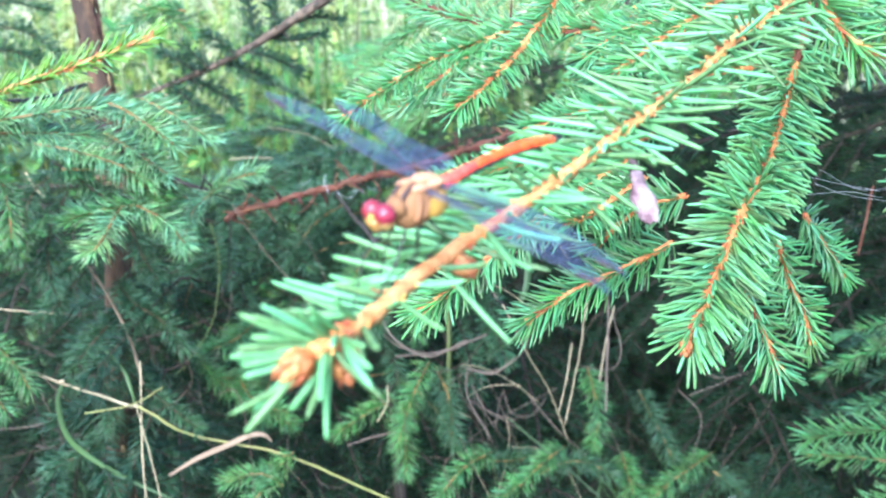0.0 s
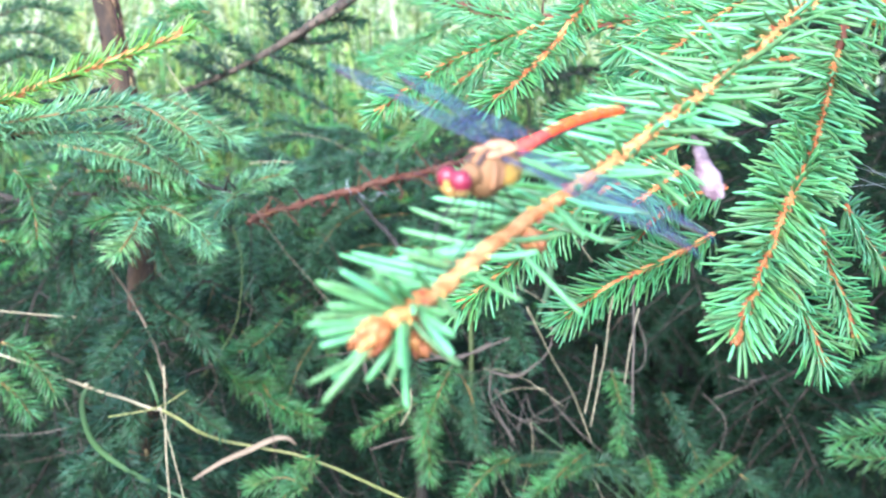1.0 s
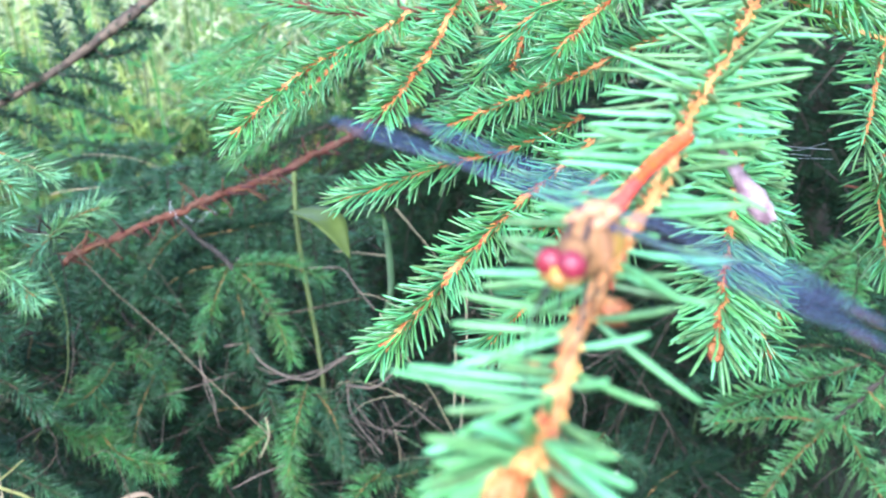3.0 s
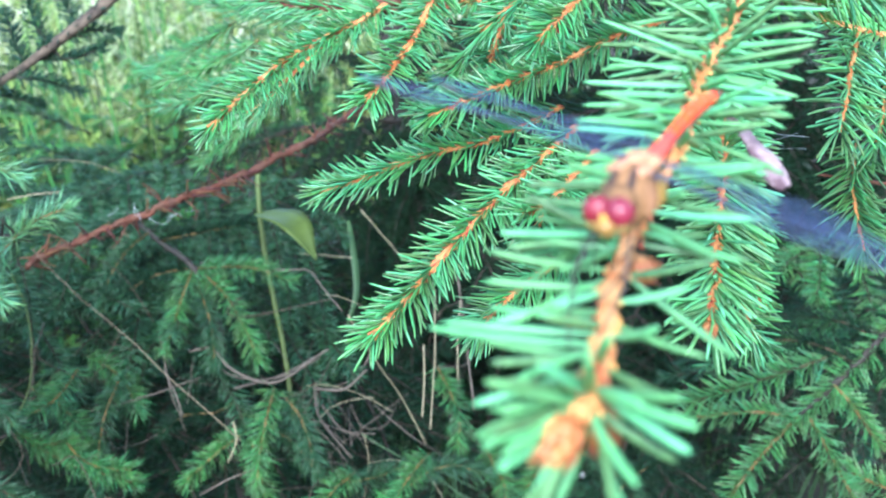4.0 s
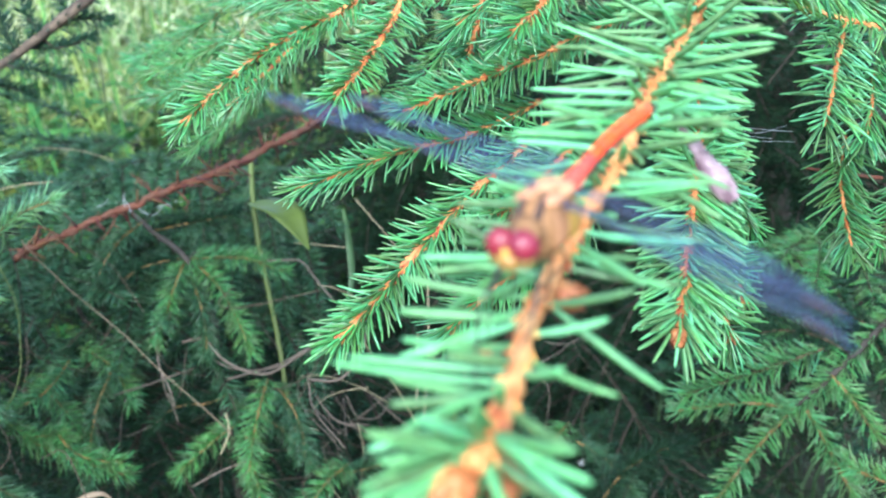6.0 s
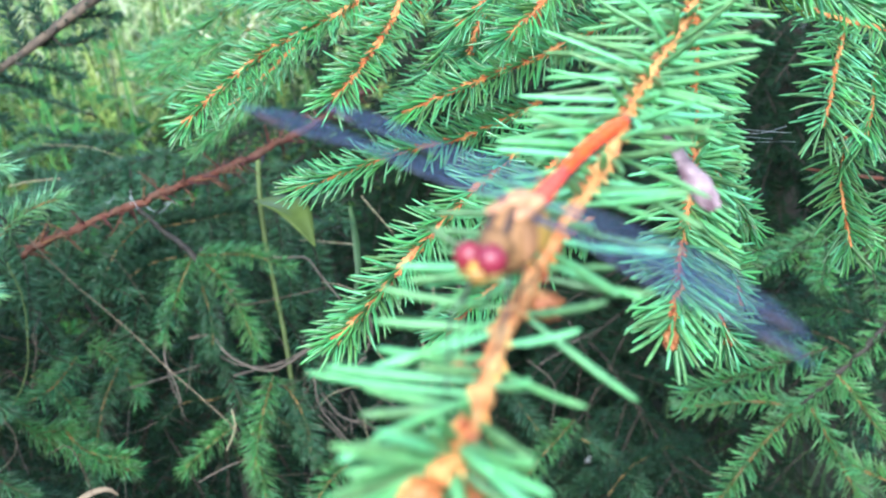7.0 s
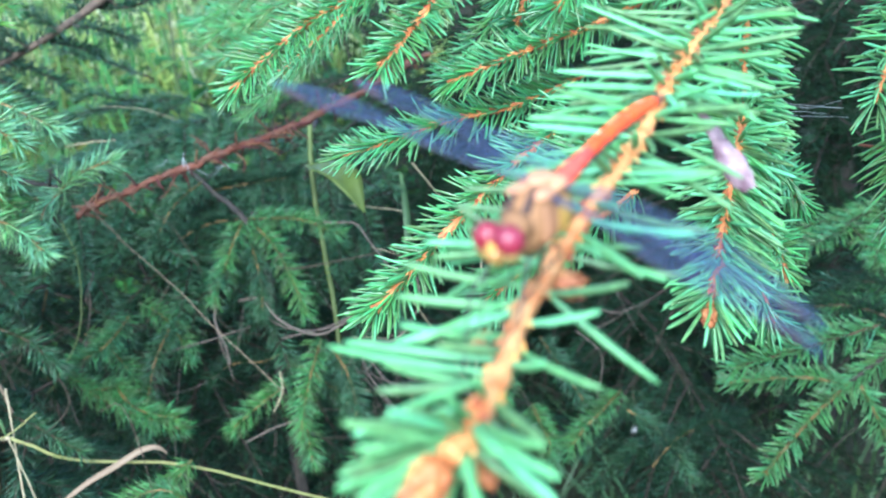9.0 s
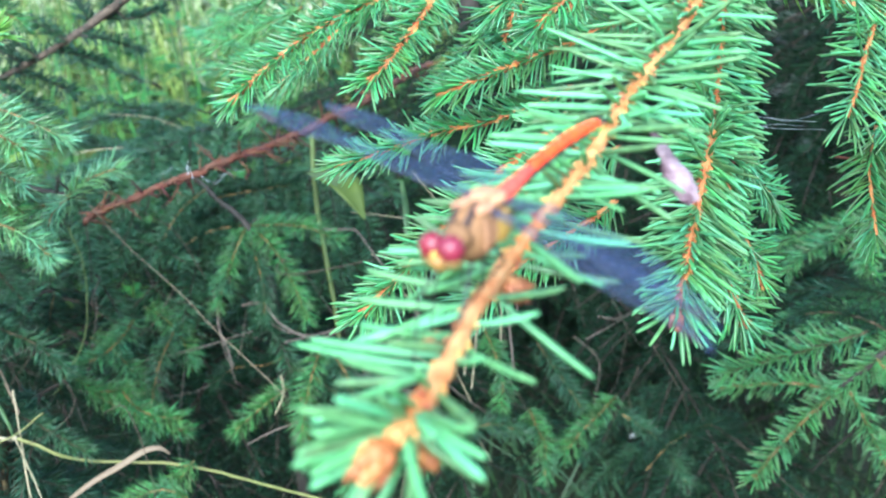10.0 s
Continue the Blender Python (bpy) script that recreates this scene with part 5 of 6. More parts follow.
for k, (base, way, length, leaf) in enumerate((
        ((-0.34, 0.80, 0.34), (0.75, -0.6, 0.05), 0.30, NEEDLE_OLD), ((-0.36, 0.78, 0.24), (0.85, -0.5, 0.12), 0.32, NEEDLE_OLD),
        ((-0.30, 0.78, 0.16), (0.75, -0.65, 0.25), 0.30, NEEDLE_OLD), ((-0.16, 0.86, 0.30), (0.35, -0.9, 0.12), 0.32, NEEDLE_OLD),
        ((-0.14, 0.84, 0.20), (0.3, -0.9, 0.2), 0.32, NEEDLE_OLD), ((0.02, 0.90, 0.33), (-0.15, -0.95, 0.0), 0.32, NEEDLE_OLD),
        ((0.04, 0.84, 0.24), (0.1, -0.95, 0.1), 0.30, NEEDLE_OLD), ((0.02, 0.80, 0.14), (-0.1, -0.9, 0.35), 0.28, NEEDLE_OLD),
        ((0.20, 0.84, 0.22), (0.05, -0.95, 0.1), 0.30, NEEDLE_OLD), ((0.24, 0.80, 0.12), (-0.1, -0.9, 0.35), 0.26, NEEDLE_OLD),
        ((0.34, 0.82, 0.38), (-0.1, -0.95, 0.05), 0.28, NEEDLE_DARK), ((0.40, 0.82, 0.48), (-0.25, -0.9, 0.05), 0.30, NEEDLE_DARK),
        ((0.36, 0.84, 0.26), (0.0, -0.95, 0.15), 0.30, NEEDLE_OLD))):
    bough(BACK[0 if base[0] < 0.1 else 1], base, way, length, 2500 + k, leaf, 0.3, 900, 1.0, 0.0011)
# added crown boughs above, out of view, to keep light off the lower boughs
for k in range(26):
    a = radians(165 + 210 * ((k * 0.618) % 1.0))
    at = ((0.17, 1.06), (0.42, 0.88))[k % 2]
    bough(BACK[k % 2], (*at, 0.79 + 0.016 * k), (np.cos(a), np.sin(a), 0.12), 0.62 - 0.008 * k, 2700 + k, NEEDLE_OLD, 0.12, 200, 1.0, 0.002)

def spray(a, b, seed, leaf=NEEDLE_TEAL):
    a, b = np.array(a), np.array(b)
    bough(BACK[0], a, b - a, float(np.linalg.norm(b - a)), seed, leaf, 0.15, 1500, 0.4)


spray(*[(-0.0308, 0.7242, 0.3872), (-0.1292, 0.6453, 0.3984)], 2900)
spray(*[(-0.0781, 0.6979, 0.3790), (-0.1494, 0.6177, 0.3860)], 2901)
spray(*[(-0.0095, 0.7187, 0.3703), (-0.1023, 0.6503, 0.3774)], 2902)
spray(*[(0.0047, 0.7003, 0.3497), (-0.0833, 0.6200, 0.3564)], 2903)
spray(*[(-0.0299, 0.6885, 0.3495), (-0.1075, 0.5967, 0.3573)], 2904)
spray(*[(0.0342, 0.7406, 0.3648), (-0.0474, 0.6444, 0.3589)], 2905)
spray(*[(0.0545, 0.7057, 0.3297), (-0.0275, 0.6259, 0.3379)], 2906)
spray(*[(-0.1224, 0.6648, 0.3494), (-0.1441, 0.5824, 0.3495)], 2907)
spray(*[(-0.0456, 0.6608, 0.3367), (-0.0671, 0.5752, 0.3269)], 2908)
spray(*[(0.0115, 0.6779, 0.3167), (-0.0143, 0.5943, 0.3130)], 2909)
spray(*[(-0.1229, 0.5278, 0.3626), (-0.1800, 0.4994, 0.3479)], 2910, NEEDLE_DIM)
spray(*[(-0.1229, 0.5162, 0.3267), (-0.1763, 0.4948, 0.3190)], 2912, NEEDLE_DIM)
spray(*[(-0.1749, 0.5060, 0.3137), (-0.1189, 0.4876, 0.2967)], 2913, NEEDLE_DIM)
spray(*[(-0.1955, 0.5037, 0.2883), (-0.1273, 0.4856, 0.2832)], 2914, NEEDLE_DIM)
spray(*[(-0.0585, 0.8115, 0.3713), (-0.1298, 0.7701, 0.4175)], 2915)
spray(*[(-0.0824, 0.7850, 0.3512), (-0.1365, 0.7401, 0.3978)], 2916)
spray(*[(-0.0365, 0.7767, 0.3545), (-0.1063, 0.7226, 0.3663)], 2917)
spray(*[(-0.0920, 0.8694, 0.3782), (-0.1477, 0.8257, 0.4270)], 2918)
spray(*[(-0.0030, 0.8158, 0.3476), (-0.0788, 0.7926, 0.3746)], 2919)
spray(*[(-0.1623, 0.7240, 0.3871), (-0.2348, 0.6630, 0.4173)], 2921)

# near-black sprays: shade put into needle colour, hiding the trunk behind
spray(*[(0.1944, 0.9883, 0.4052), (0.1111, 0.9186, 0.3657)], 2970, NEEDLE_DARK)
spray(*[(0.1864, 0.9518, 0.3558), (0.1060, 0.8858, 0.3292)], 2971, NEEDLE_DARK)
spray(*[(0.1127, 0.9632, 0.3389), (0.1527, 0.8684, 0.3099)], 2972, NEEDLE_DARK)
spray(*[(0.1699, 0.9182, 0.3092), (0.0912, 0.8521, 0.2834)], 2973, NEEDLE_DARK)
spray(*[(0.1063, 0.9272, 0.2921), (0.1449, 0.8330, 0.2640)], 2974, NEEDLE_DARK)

for k, (a, b, leaf) in enumerate((((0.3177, 0.5808, 0.3377), (0.2234, 0.5310, 0.3393), NEEDLE_MID), ((0.3202, 0.5706, 0.3123), (0.2203, 0.5351, 0.3207), NEEDLE_DIM), ((0.2955, 0.5498, 0.3045), (0.2252, 0.5209, 0.3139), NEEDLE_MID), ((0.3445, 0.6791, 0.3785), (0.2473, 0.6011, 0.3623), NEEDLE_DARK), ((0.3543, 0.6676, 0.3525), (0.2515, 0.6014, 0.3366), NEEDLE_DARK), ((0.3510, 0.7362, 0.4169), (0.2666, 0.6507, 0.3862), NEEDLE_DARK), ((0.3090, 0.5575, 0.2738), (0.2215, 0.5229, 0.2897), NEEDLE_DIM))):
    a, b = np.array(a), np.array(b)
    bough(BACK[1], a, b - a, float(np.linalg.norm(b - a)), 2950 + k, leaf, 0.15, 1400, 0.4)


def dead_twigs(parent, count, low, high, seed):
    """Thin dead twigs inside a spruce, hanging and crossing, each forked once or twice."""
    rng = np.random.default_rng(seed)
    for k in range(count):
        a = rng.uniform(low, high)
        d = unit(rng.normal(0, 1, 3) * (1.0, 0.5, 0.75) + (0, -0.2, -0.45)) * rng.uniform(0.025, 0.085)
        bow = rng.normal(0, 0.22, 3) * np.linalg.norm(d)
        r = rng.uniform(0.00012, 0.00032)
        bare_stick("dead_twig", parent, [a, a + d * 0.35 + bow, a + d * 0.7 + bow * 0.8, a + d], (r, r * 0.5), (BARK_DEAD, BARK_DEAD, STRAW_GREY)[k % 3], seed * 100 + k, sides=5, stubs=3, n=14)


dead_twigs(under, 40, (-0.17, 0.53, 0.23), (0.03, 0.64, 0.36), 31)
dead_twigs(under, 9, (0.0, 0.53, 0.20), (0.17, 0.62, 0.34), 32)
dead_twigs(left, 14, (-0.20, 0.47, 0.27), (-0.10, 0.55, 0.42), 34)

# ---- dry stems, grass, leaf ----
def ball(size, place=(0, 0, 0), turn=(0, 0, 0), seg=24, rings=16):
    bm = bmesh.new()
    m = pose(*place, *turn) @ Matrix.Diagonal((*size, 1))
    bmesh.ops.create_uvsphere(bm, u_segments=seg, v_segments=rings, radius=1.0, matrix=m)
    return bm


def stem(name, label, pts, r, mat, seed, category="straw"):
    ob = bare_stick(name, None, pts, (r[0] * 0.64, r[1] * 0.64), mat, seed, sides=6, rough=0.08, n=34)
    tagged(ob, label, category, "loose dry grass")
    return ob


def ribbon(name, label, pts, wide, mat, up, group="loose dry grass"):
    """A folded grass blade with a keel and real thickness."""
    line = smooth_line(pts, 26)
    t, nrm, b = frames_along(line, up)
    w = (wide * np.sin(np.linspace(0.25, np.pi - 0.03, 26)) ** 0.6)[:, None]
    rows = [line - b * w / 2 + nrm * w * 0.12, line, line + b * w / 2 + nrm * w * 0.12, line + b * w / 2 + nrm * (w * 0.12 + 0.0002), line + nrm * 0.0002, line - b * w / 2 + nrm * (w * 0.12 + 0.0002)]
    verts = np.stack(rows, 1).reshape(-1, 3)
    faces = [(6 * i + k, 6 * i + (k + 1) % 6, 6 * i + 6 + (k + 1) % 6, 6 * i + 6 + k) for i in range(25) for k in range(6)]
    ob = link_mesh(name, verts, faces, mat)
    return tagged(ob, label, "grass", group)


long_straw = thing("straw", "long grass stem, half bleached, half yellow-green, lying across twigs", "straw", "loose dry grass")
bare_stick("dry_part", long_straw, [(-0.2337, 0.4592, 0.3693), (-0.1884, 0.4597, 0.3526), (-0.1643, 0.4628, 0.3403), (-0.1368, 0.4740, 0.3238)], (0.0006, 0.0007), STRAW_PALE, 301, rough=0.08, label="bleached dry part")
bare_stick("green_part", long_straw, [(-0.1368, 0.4740, 0.3238), (-0.1142, 0.4802, 0.3062), (-0.0756, 0.4925, 0.2898), (-0.0292, 0.5062, 0.2590), (0.0210, 0.5193, 0.2265)], (0.0007, 0.0006), STRAW_GREEN, 311, rough=0.08, n=34, label="yellow-green part")
for place in ((-0.1643, 0.4628, 0.3403), (-0.1368, 0.4740, 0.3238)):
    part("stem_node", ball((0.0012, 0.0009, 0.0009), place), STRAW_PALE, long_straw)
stem("straw", "thin upright pale grass stem", [(-0.1357, 0.4831, 0.3410), (-0.1354, 0.4769, 0.3218), (-0.1347, 0.4723, 0.3074), (-0.1321, 0.4630, 0.2787)], (0.0006, 0.0005), STRAW, 302)
stem("straw", "thin pale stem beside the upright one", [(-0.1365, 0.4735, 0.3236), (-0.1325, 0.4703, 0.3080), (-0.1262, 0.4640, 0.2790)], (0.0005, 0.0004), STRAW, 312)
stem("straw", "thin grey-brown dead grass stem", [(-0.1671, 0.5107, 0.3829), (-0.1542, 0.5050, 0.3651), (-0.1421, 0.4945, 0.3472), (-0.1342, 0.4821, 0.3305)], (0.0010, 0.0010), STRAW_BROWN, 303)
stem("straw", "short yellow-green stem crossing the long straw", [(-0.1576, 0.4678, 0.3229), (-0.1378, 0.4731, 0.3247), (-0.1256, 0.4817, 0.3293)], (0.0006, 0.0004), STRAW_GREEN, 304)
stem("straw", "pale straw lying across the twigs", [(-0.2548, 0.5251, 0.3549), (-0.2117, 0.5237, 0.3503), (-0.1859, 0.5231, 0.3482)], (0.0006, 0.0005), STRAW_PALE, 305)
stem("straw", "thin brown straw hanging from the dead branch", [(-0.1029, 0.5500, 0.3949), (-0.0979, 0.5475, 0.3871), (-0.0869, 0.5426, 0.3719), (-0.0702, 0.5342, 0.3531), (-0.0502, 0.5179, 0.3319), (-0.0281, 0.4995, 0.3111)], (0.00036, 0.0003), STRAW_BROWN, 306)
stem("straw", "curved thin dull green stem", [(-0.1116, 0.5365, 0.3895), (-0.1081, 0.5311, 0.3728), (-0.1108, 0.5228, 0.3472), (-0.1202, 0.5174, 0.3306), (-0.1283, 0.5145, 0.3216)], (0.0005, 0.0004), STALK, 307)
stem("straw", "branching pale dry stem", [(-0.0572, 0.5783, 0.3364), (-0.0565, 0.5729, 0.3212), (-0.0557, 0.5687, 0.3098), (-0.0527, 0.5644, 0.2995), (-0.0512, 0.5618, 0.2930)], (0.0006, 0.0003), STRAW_GREY, 308)
stem("straw", "bent grey dry grass stem", [(-0.0043, 0.5746, 0.3619), (0.0080, 0.5660, 0.3633), (0.0149, 0.5585, 0.3638), (0.0197, 0.5524, 0.3566), (0.0266, 0.5450, 0.3470)], (0.0007, 0.0005), STRAW_GREY, 309)
stem("straw", "pinkish curled dry stem", [(-0.0377, 0.5821, 0.3255), (-0.0291, 0.5758, 0.3133), (-0.0167, 0.5712, 0.3085), (-0.0008, 0.5677, 0.3094), (0.0150, 0.5557, 0.3209)], (0.0006, 0.0005), STRAW_GREY, 310)
stem("straw", "curled dead stem of a dry tuft", [(-0.0261, 0.5790, 0.3022), (-0.0020, 0.5800, 0.3051), (0.0222, 0.5828, 0.3137)], (0.0009, 0.00063), STRAW_GREY, 320)
stem("straw", "looped dead stem of a dry tuft", [(0.0456, 0.5963, 0.3189), (0.0456, 0.5920, 0.3057), (0.0364, 0.5882, 0.2940), (0.0197, 0.5919, 0.2874), (0.0089, 0.5967, 0.2839), (0.0111, 0.5927, 0.2717), (0.0199, 0.5889, 0.2598), (0.0267, 0.5851, 0.2479)], (0.0007, 0.00049), STRAW_GREY, 321)
stem("straw", "straight hanging dry stem", [(0.0779, 0.5281, 0.3626), (0.0779, 0.5198, 0.3370), (0.0771, 0.5090, 0.3037)], (0.0009, 0.00063), STRAW_GREY, 322)
stem("straw", "thin pale dry stem", [(0.0710, 0.5474, 0.3498), (0.0659, 0.5371, 0.3178), (0.0598, 0.5276, 0.2885)], (0.0006, 0.00042), STRAW, 323)
stem("straw", "hooked thin dry stem", [(0.0868, 0.5649, 0.3310), (0.0911, 0.5596, 0.3144), (0.0868, 0.5564, 0.3048), (0.0708, 0.5567, 0.3056)], (0.0005, 0.00035), STRAW_GREY, 324)
stem("straw", "slanting pale dry stem", [(0.0290, 0.5457, 0.3445), (0.0417, 0.5595, 0.3144), (0.0553, 0.5738, 0.2856), (0.0671, 0.5760, 0.2561)], (0.0006, 0.00042), STRAW, 325)
stem("straw", "slanting thin green grass stem", [(0.0355, 0.5894, 0.2613), (0.0563, 0.5736, 0.2488), (0.0855, 0.5557, 0.2297)], (0.0007, 0.00049), BLADE, 326)
stem("straw", "curled dead stem of a dry tuft", [(0.0323, 0.5942, 0.2762), (0.0370, 0.5904, 0.2643), (0.0480, 0.5899, 0.2628), (0.0558, 0.5928, 0.2717)], (0.0006, 0.00042), STRAW_GREY, 327)
stem("straw", "curled dead stem of a dry tuft", [(0.0120, 0.5927, 0.2717), (0.0261, 0.5904, 0.2643), (0.0410, 0.5774, 0.2605)], (0.0005, 0.00035), STRAW_GREY, 328)
stem("straw", "curled dead stem of a dry tuft", [(0.0152, 0.5942, 0.2762), (0.0198, 0.5980, 0.2881), (0.0292, 0.6009, 0.2970)], (0.0005, 0.00035), STRAW_GREY, 329)
stem("straw", "thin dark dead stem", [(0.1336, 0.6148, 0.2668), (0.1465, 0.6099, 0.2514), (0.1417, 0.6029, 0.2299), (0.1352, 0.5980, 0.2145)], (0.0005, 0.00035), STRAW_GREY, 330)
stem("straw", "thin dark dead stem", [(0.1401, 0.6139, 0.2637), (0.1562, 0.6159, 0.2698), (0.1691, 0.6179, 0.2760)], (0.0004, 0.00028), STRAW_GREY, 331)
stem("straw", "short red-brown dead twig", [(0.2450, 0.6508, 0.3774), (0.2401, 0.6438, 0.3559), (0.2363, 0.6388, 0.3405)], (0.001, 0.0007), BARK_RED, 332)
stem("straw", "thin dark dead stem", [(-0.0914, 0.6064, 0.2888), (-0.0925, 0.6011, 0.2728), (-0.0914, 0.5943, 0.2540)], (0.0005, 0.00035), STRAW_GREY, 333)
stem("straw", "thin dark dead stem", [(-0.1198, 0.6288, 0.3337), (-0.1210, 0.6216, 0.3124), (-0.1286, 0.6144, 0.2862)], (0.0005, 0.00035), STRAW_GREY, 334)
stem("straw", "short pale curled stem", [(-0.0291, 0.5469, 0.3002), (-0.0292, 0.5439, 0.2915), (-0.0345, 0.5419, 0.2821)], (0.0006, 0.00042), STRAW, 335)
stem("straw", "curled dead stem of a dry tuft", [(0.0161, 0.6142, 0.2801), (0.0168, 0.6091, 0.2659), (0.0277, 0.5910, 0.2561)], (0.0006, 0.00042), STRAW_GREY, 336)
stem("straw", "slanting grey dead grass stem", [(0.0477, 0.6134, 0.2644), (0.0612, 0.5945, 0.2541), (0.0797, 0.5744, 0.2439)], (0.0006, 0.00042), STRAW_GREY, 337)
stem("straw", "pale thin fallen straw", [(-0.1346, 0.5265, 0.4677), (-0.1284, 0.5193, 0.4601), (-0.1206, 0.5103, 0.4542)], (0.0004, 0.00028), STRAW, 338)
stem("straw", "thin pale grass stem", [(-0.1126, 0.7268, 0.3956), (-0.0877, 0.7254, 0.3912), (-0.0699, 0.7228, 0.3831)], (0.0004, 0.00028), STRAW, 339)
stem("straw", "short pale dead grass stem", [(-0.1997, 0.5438, 0.4125), (-0.1956, 0.5418, 0.4061), (-0.1902, 0.5401, 0.4010)], (0.0007, 0.00049), STRAW, 340)
stem("straw", "thin grey dry grass stem", [(-0.0975, 0.5704, 0.3061), (-0.0664, 0.5652, 0.3119), (-0.0403, 0.5709, 0.3148)], (0.0006, 0.0004), STRAW_GREY, 700)
stem("straw", "thin brown dry grass stem", [(-0.0909, 0.5795, 0.3056), (-0.0888, 0.5673, 0.2872), (-0.0859, 0.5576, 0.2767)], (0.0006, 0.0004), STRAW_GREY, 701)
stem("straw", "very thin pale grass stem", [(0.0169, 0.6148, 0.3550), (0.0279, 0.6118, 0.3536), (0.0425, 0.6076, 0.3512)], (0.0004, 0.0003), STRAW, 702)
stem("straw", "straight thin straw between spruce twigs", [(0.0642, 0.5494, 0.3226), (0.0611, 0.5392, 0.3069), (0.0569, 0.5304, 0.2941)], (0.0006, 0.0004), STRAW, 703)
stem("straw", "pale upright dry stem", [(0.0864, 0.5604, 0.3382), (0.0813, 0.5506, 0.3221), (0.0774, 0.5405, 0.3057)], (0.0007, 0.0005), STRAW, 704)
stem("straw", "thin grey fallen straw on dark twigs", [(-0.0191, 0.5330, 0.2817), (-0.0337, 0.5304, 0.2803), (-0.0484, 0.5271, 0.2765)], (0.0006, 0.0004), STRAW_GREY, 705)
stem("straw", "short grey straw on dark twigs", [(-0.1270, 0.5549, 0.3041), (-0.1241, 0.5454, 0.2942), (-0.1210, 0.5376, 0.2892)], (0.0006, 0.0004), STRAW_GREY, 706)
stem("straw", "thin pale thread of dry grass", [(0.0502, 0.6137, 0.3741), (0.0587, 0.6074, 0.3616), (0.0668, 0.6015, 0.3500)], (0.0004, 0.0003), STRAW, 707)
stem("straw", "thin pale grass stem", [(-0.1241, 0.6600, 0.3909), (-0.1112, 0.6575, 0.3924), (-0.0979, 0.6546, 0.3928)], (0.0005, 0.0004), STRAW, 708)
stem("straw", "curled pinkish dead grass stem", [(0.0113, 0.5653, 0.3017), (0.0253, 0.5570, 0.3028), (0.0365, 0.5525, 0.3131)], (0.0010, 0.0008), STRAW_GREY, 709)
stem("straw", "bent grey dead grass stem", [(0.0119, 0.5647, 0.3004), (0.0126, 0.5553, 0.2895), (0.0240, 0.5420, 0.2741)], (0.0009, 0.0007), STRAW_GREY, 710)
stem("straw", "thin grey dead grass stem", [(0.0141, 0.5619, 0.2937), (0.0223, 0.5510, 0.2836), (0.0359, 0.5425, 0.2835)], (0.0006, 0.0004), STRAW_GREY, 711)
stem("straw", "branching grey dry grass stem", [(-0.0537, 0.5806, 0.3338), (-0.0564, 0.5713, 0.3206), (-0.0534, 0.5623, 0.3123), (-0.0519, 0.5584, 0.3020)], (0.0008, 0.0006), STRAW_GREY, 712)
stem("straw", "long curved brown dead stem", [(-0.0443, 0.5807, 0.3248), (-0.0337, 0.5737, 0.3272), (-0.0260, 0.5639, 0.3196), (-0.0092, 0.5528, 0.3146), (0.0112, 0.5466, 0.3259)], (0.0012, 0.0009), STRAW_GREY, 713)
rng = np.random.default_rng(77)
for k in range(14):
    a = np.array((0.0338, 0.5657, 0.2846)).reshape(3) + rng.normal(0, 1, 3) * (0.028, 0.012, 0.018)
    turn, size, lean = rng.uniform(0, 6.28), rng.uniform(0.012, 0.03), rng.uniform(-0.6, 0.6)
    pts = [a + size * np.array([np.cos(turn) * q * 0.6 + lean * q * q * 0.12, 0.2 * np.sin(turn + q), np.sin(turn) * q * 0.6 - 0.06 * q * q]) for q in range(5)]
    stem("straw", "curled grey-brown dead stem of a dry tuft", pts, (0.00034, 0.00026), STRAW if k % 2 == 0 else STRAW_GREY, 400 + k)
ribbon("grass", "arching green grass blade", [(-0.1634, 0.4642, 0.3407), (-0.1673, 0.4634, 0.3310), (-0.1655, 0.4649, 0.3139), (-0.1568, 0.4669, 0.3018), (-0.1408, 0.4688, 0.2895), (-0.1195, 0.4717, 0.2765)], 0.0024, BLADE, (0.3, -0.8, 0.4))
ribbon("grass", "folded brownish dry grass blade", [(-0.1257, 0.4795, 0.2860), (-0.1128, 0.4819, 0.2934), (-0.0999, 0.4836, 0.2988), (-0.0895, 0.4851, 0.3032), (-0.0828, 0.4853, 0.3037), (-0.0790, 0.4863, 0.2997)], 0.0026, STRAW_BROWN, (0.0, -0.8, 0.6))
ribbon("grass", "thin green grass blade", [(-0.1535, 0.4871, 0.3461), (-0.1434, 0.4803, 0.3395), (-0.1385, 0.4751, 0.3309), (-0.1370, 0.4731, 0.3247)], 0.0014, BLADE, (0.4, -0.8, 0.3))
ribbon("grass", "thin green grass blade", [(0.0479, 0.6464, 0.3595), (0.0481, 0.6403, 0.3422), (0.0465, 0.6337, 0.3221), (0.0394, 0.6296, 0.3054)], 0.004, BLADE, (0.3, -0.9, 0.2))
ribbon("grass", "thin green grass blade", [(0.0141, 0.6383, 0.3130), (0.0244, 0.6325, 0.3036), (0.0421, 0.6284, 0.3037), (0.0560, 0.6232, 0.2984)], 0.002, BLADE, (0.0, -0.8, 0.6))


fluff_at = np.array((0.1843, 0.6675, 0.1661))
fluff = thing("seed_fluff", "tiny tuft of white seed fluff caught on a spruce spray", "seed")
fluff_rng = np.random.default_rng(61)
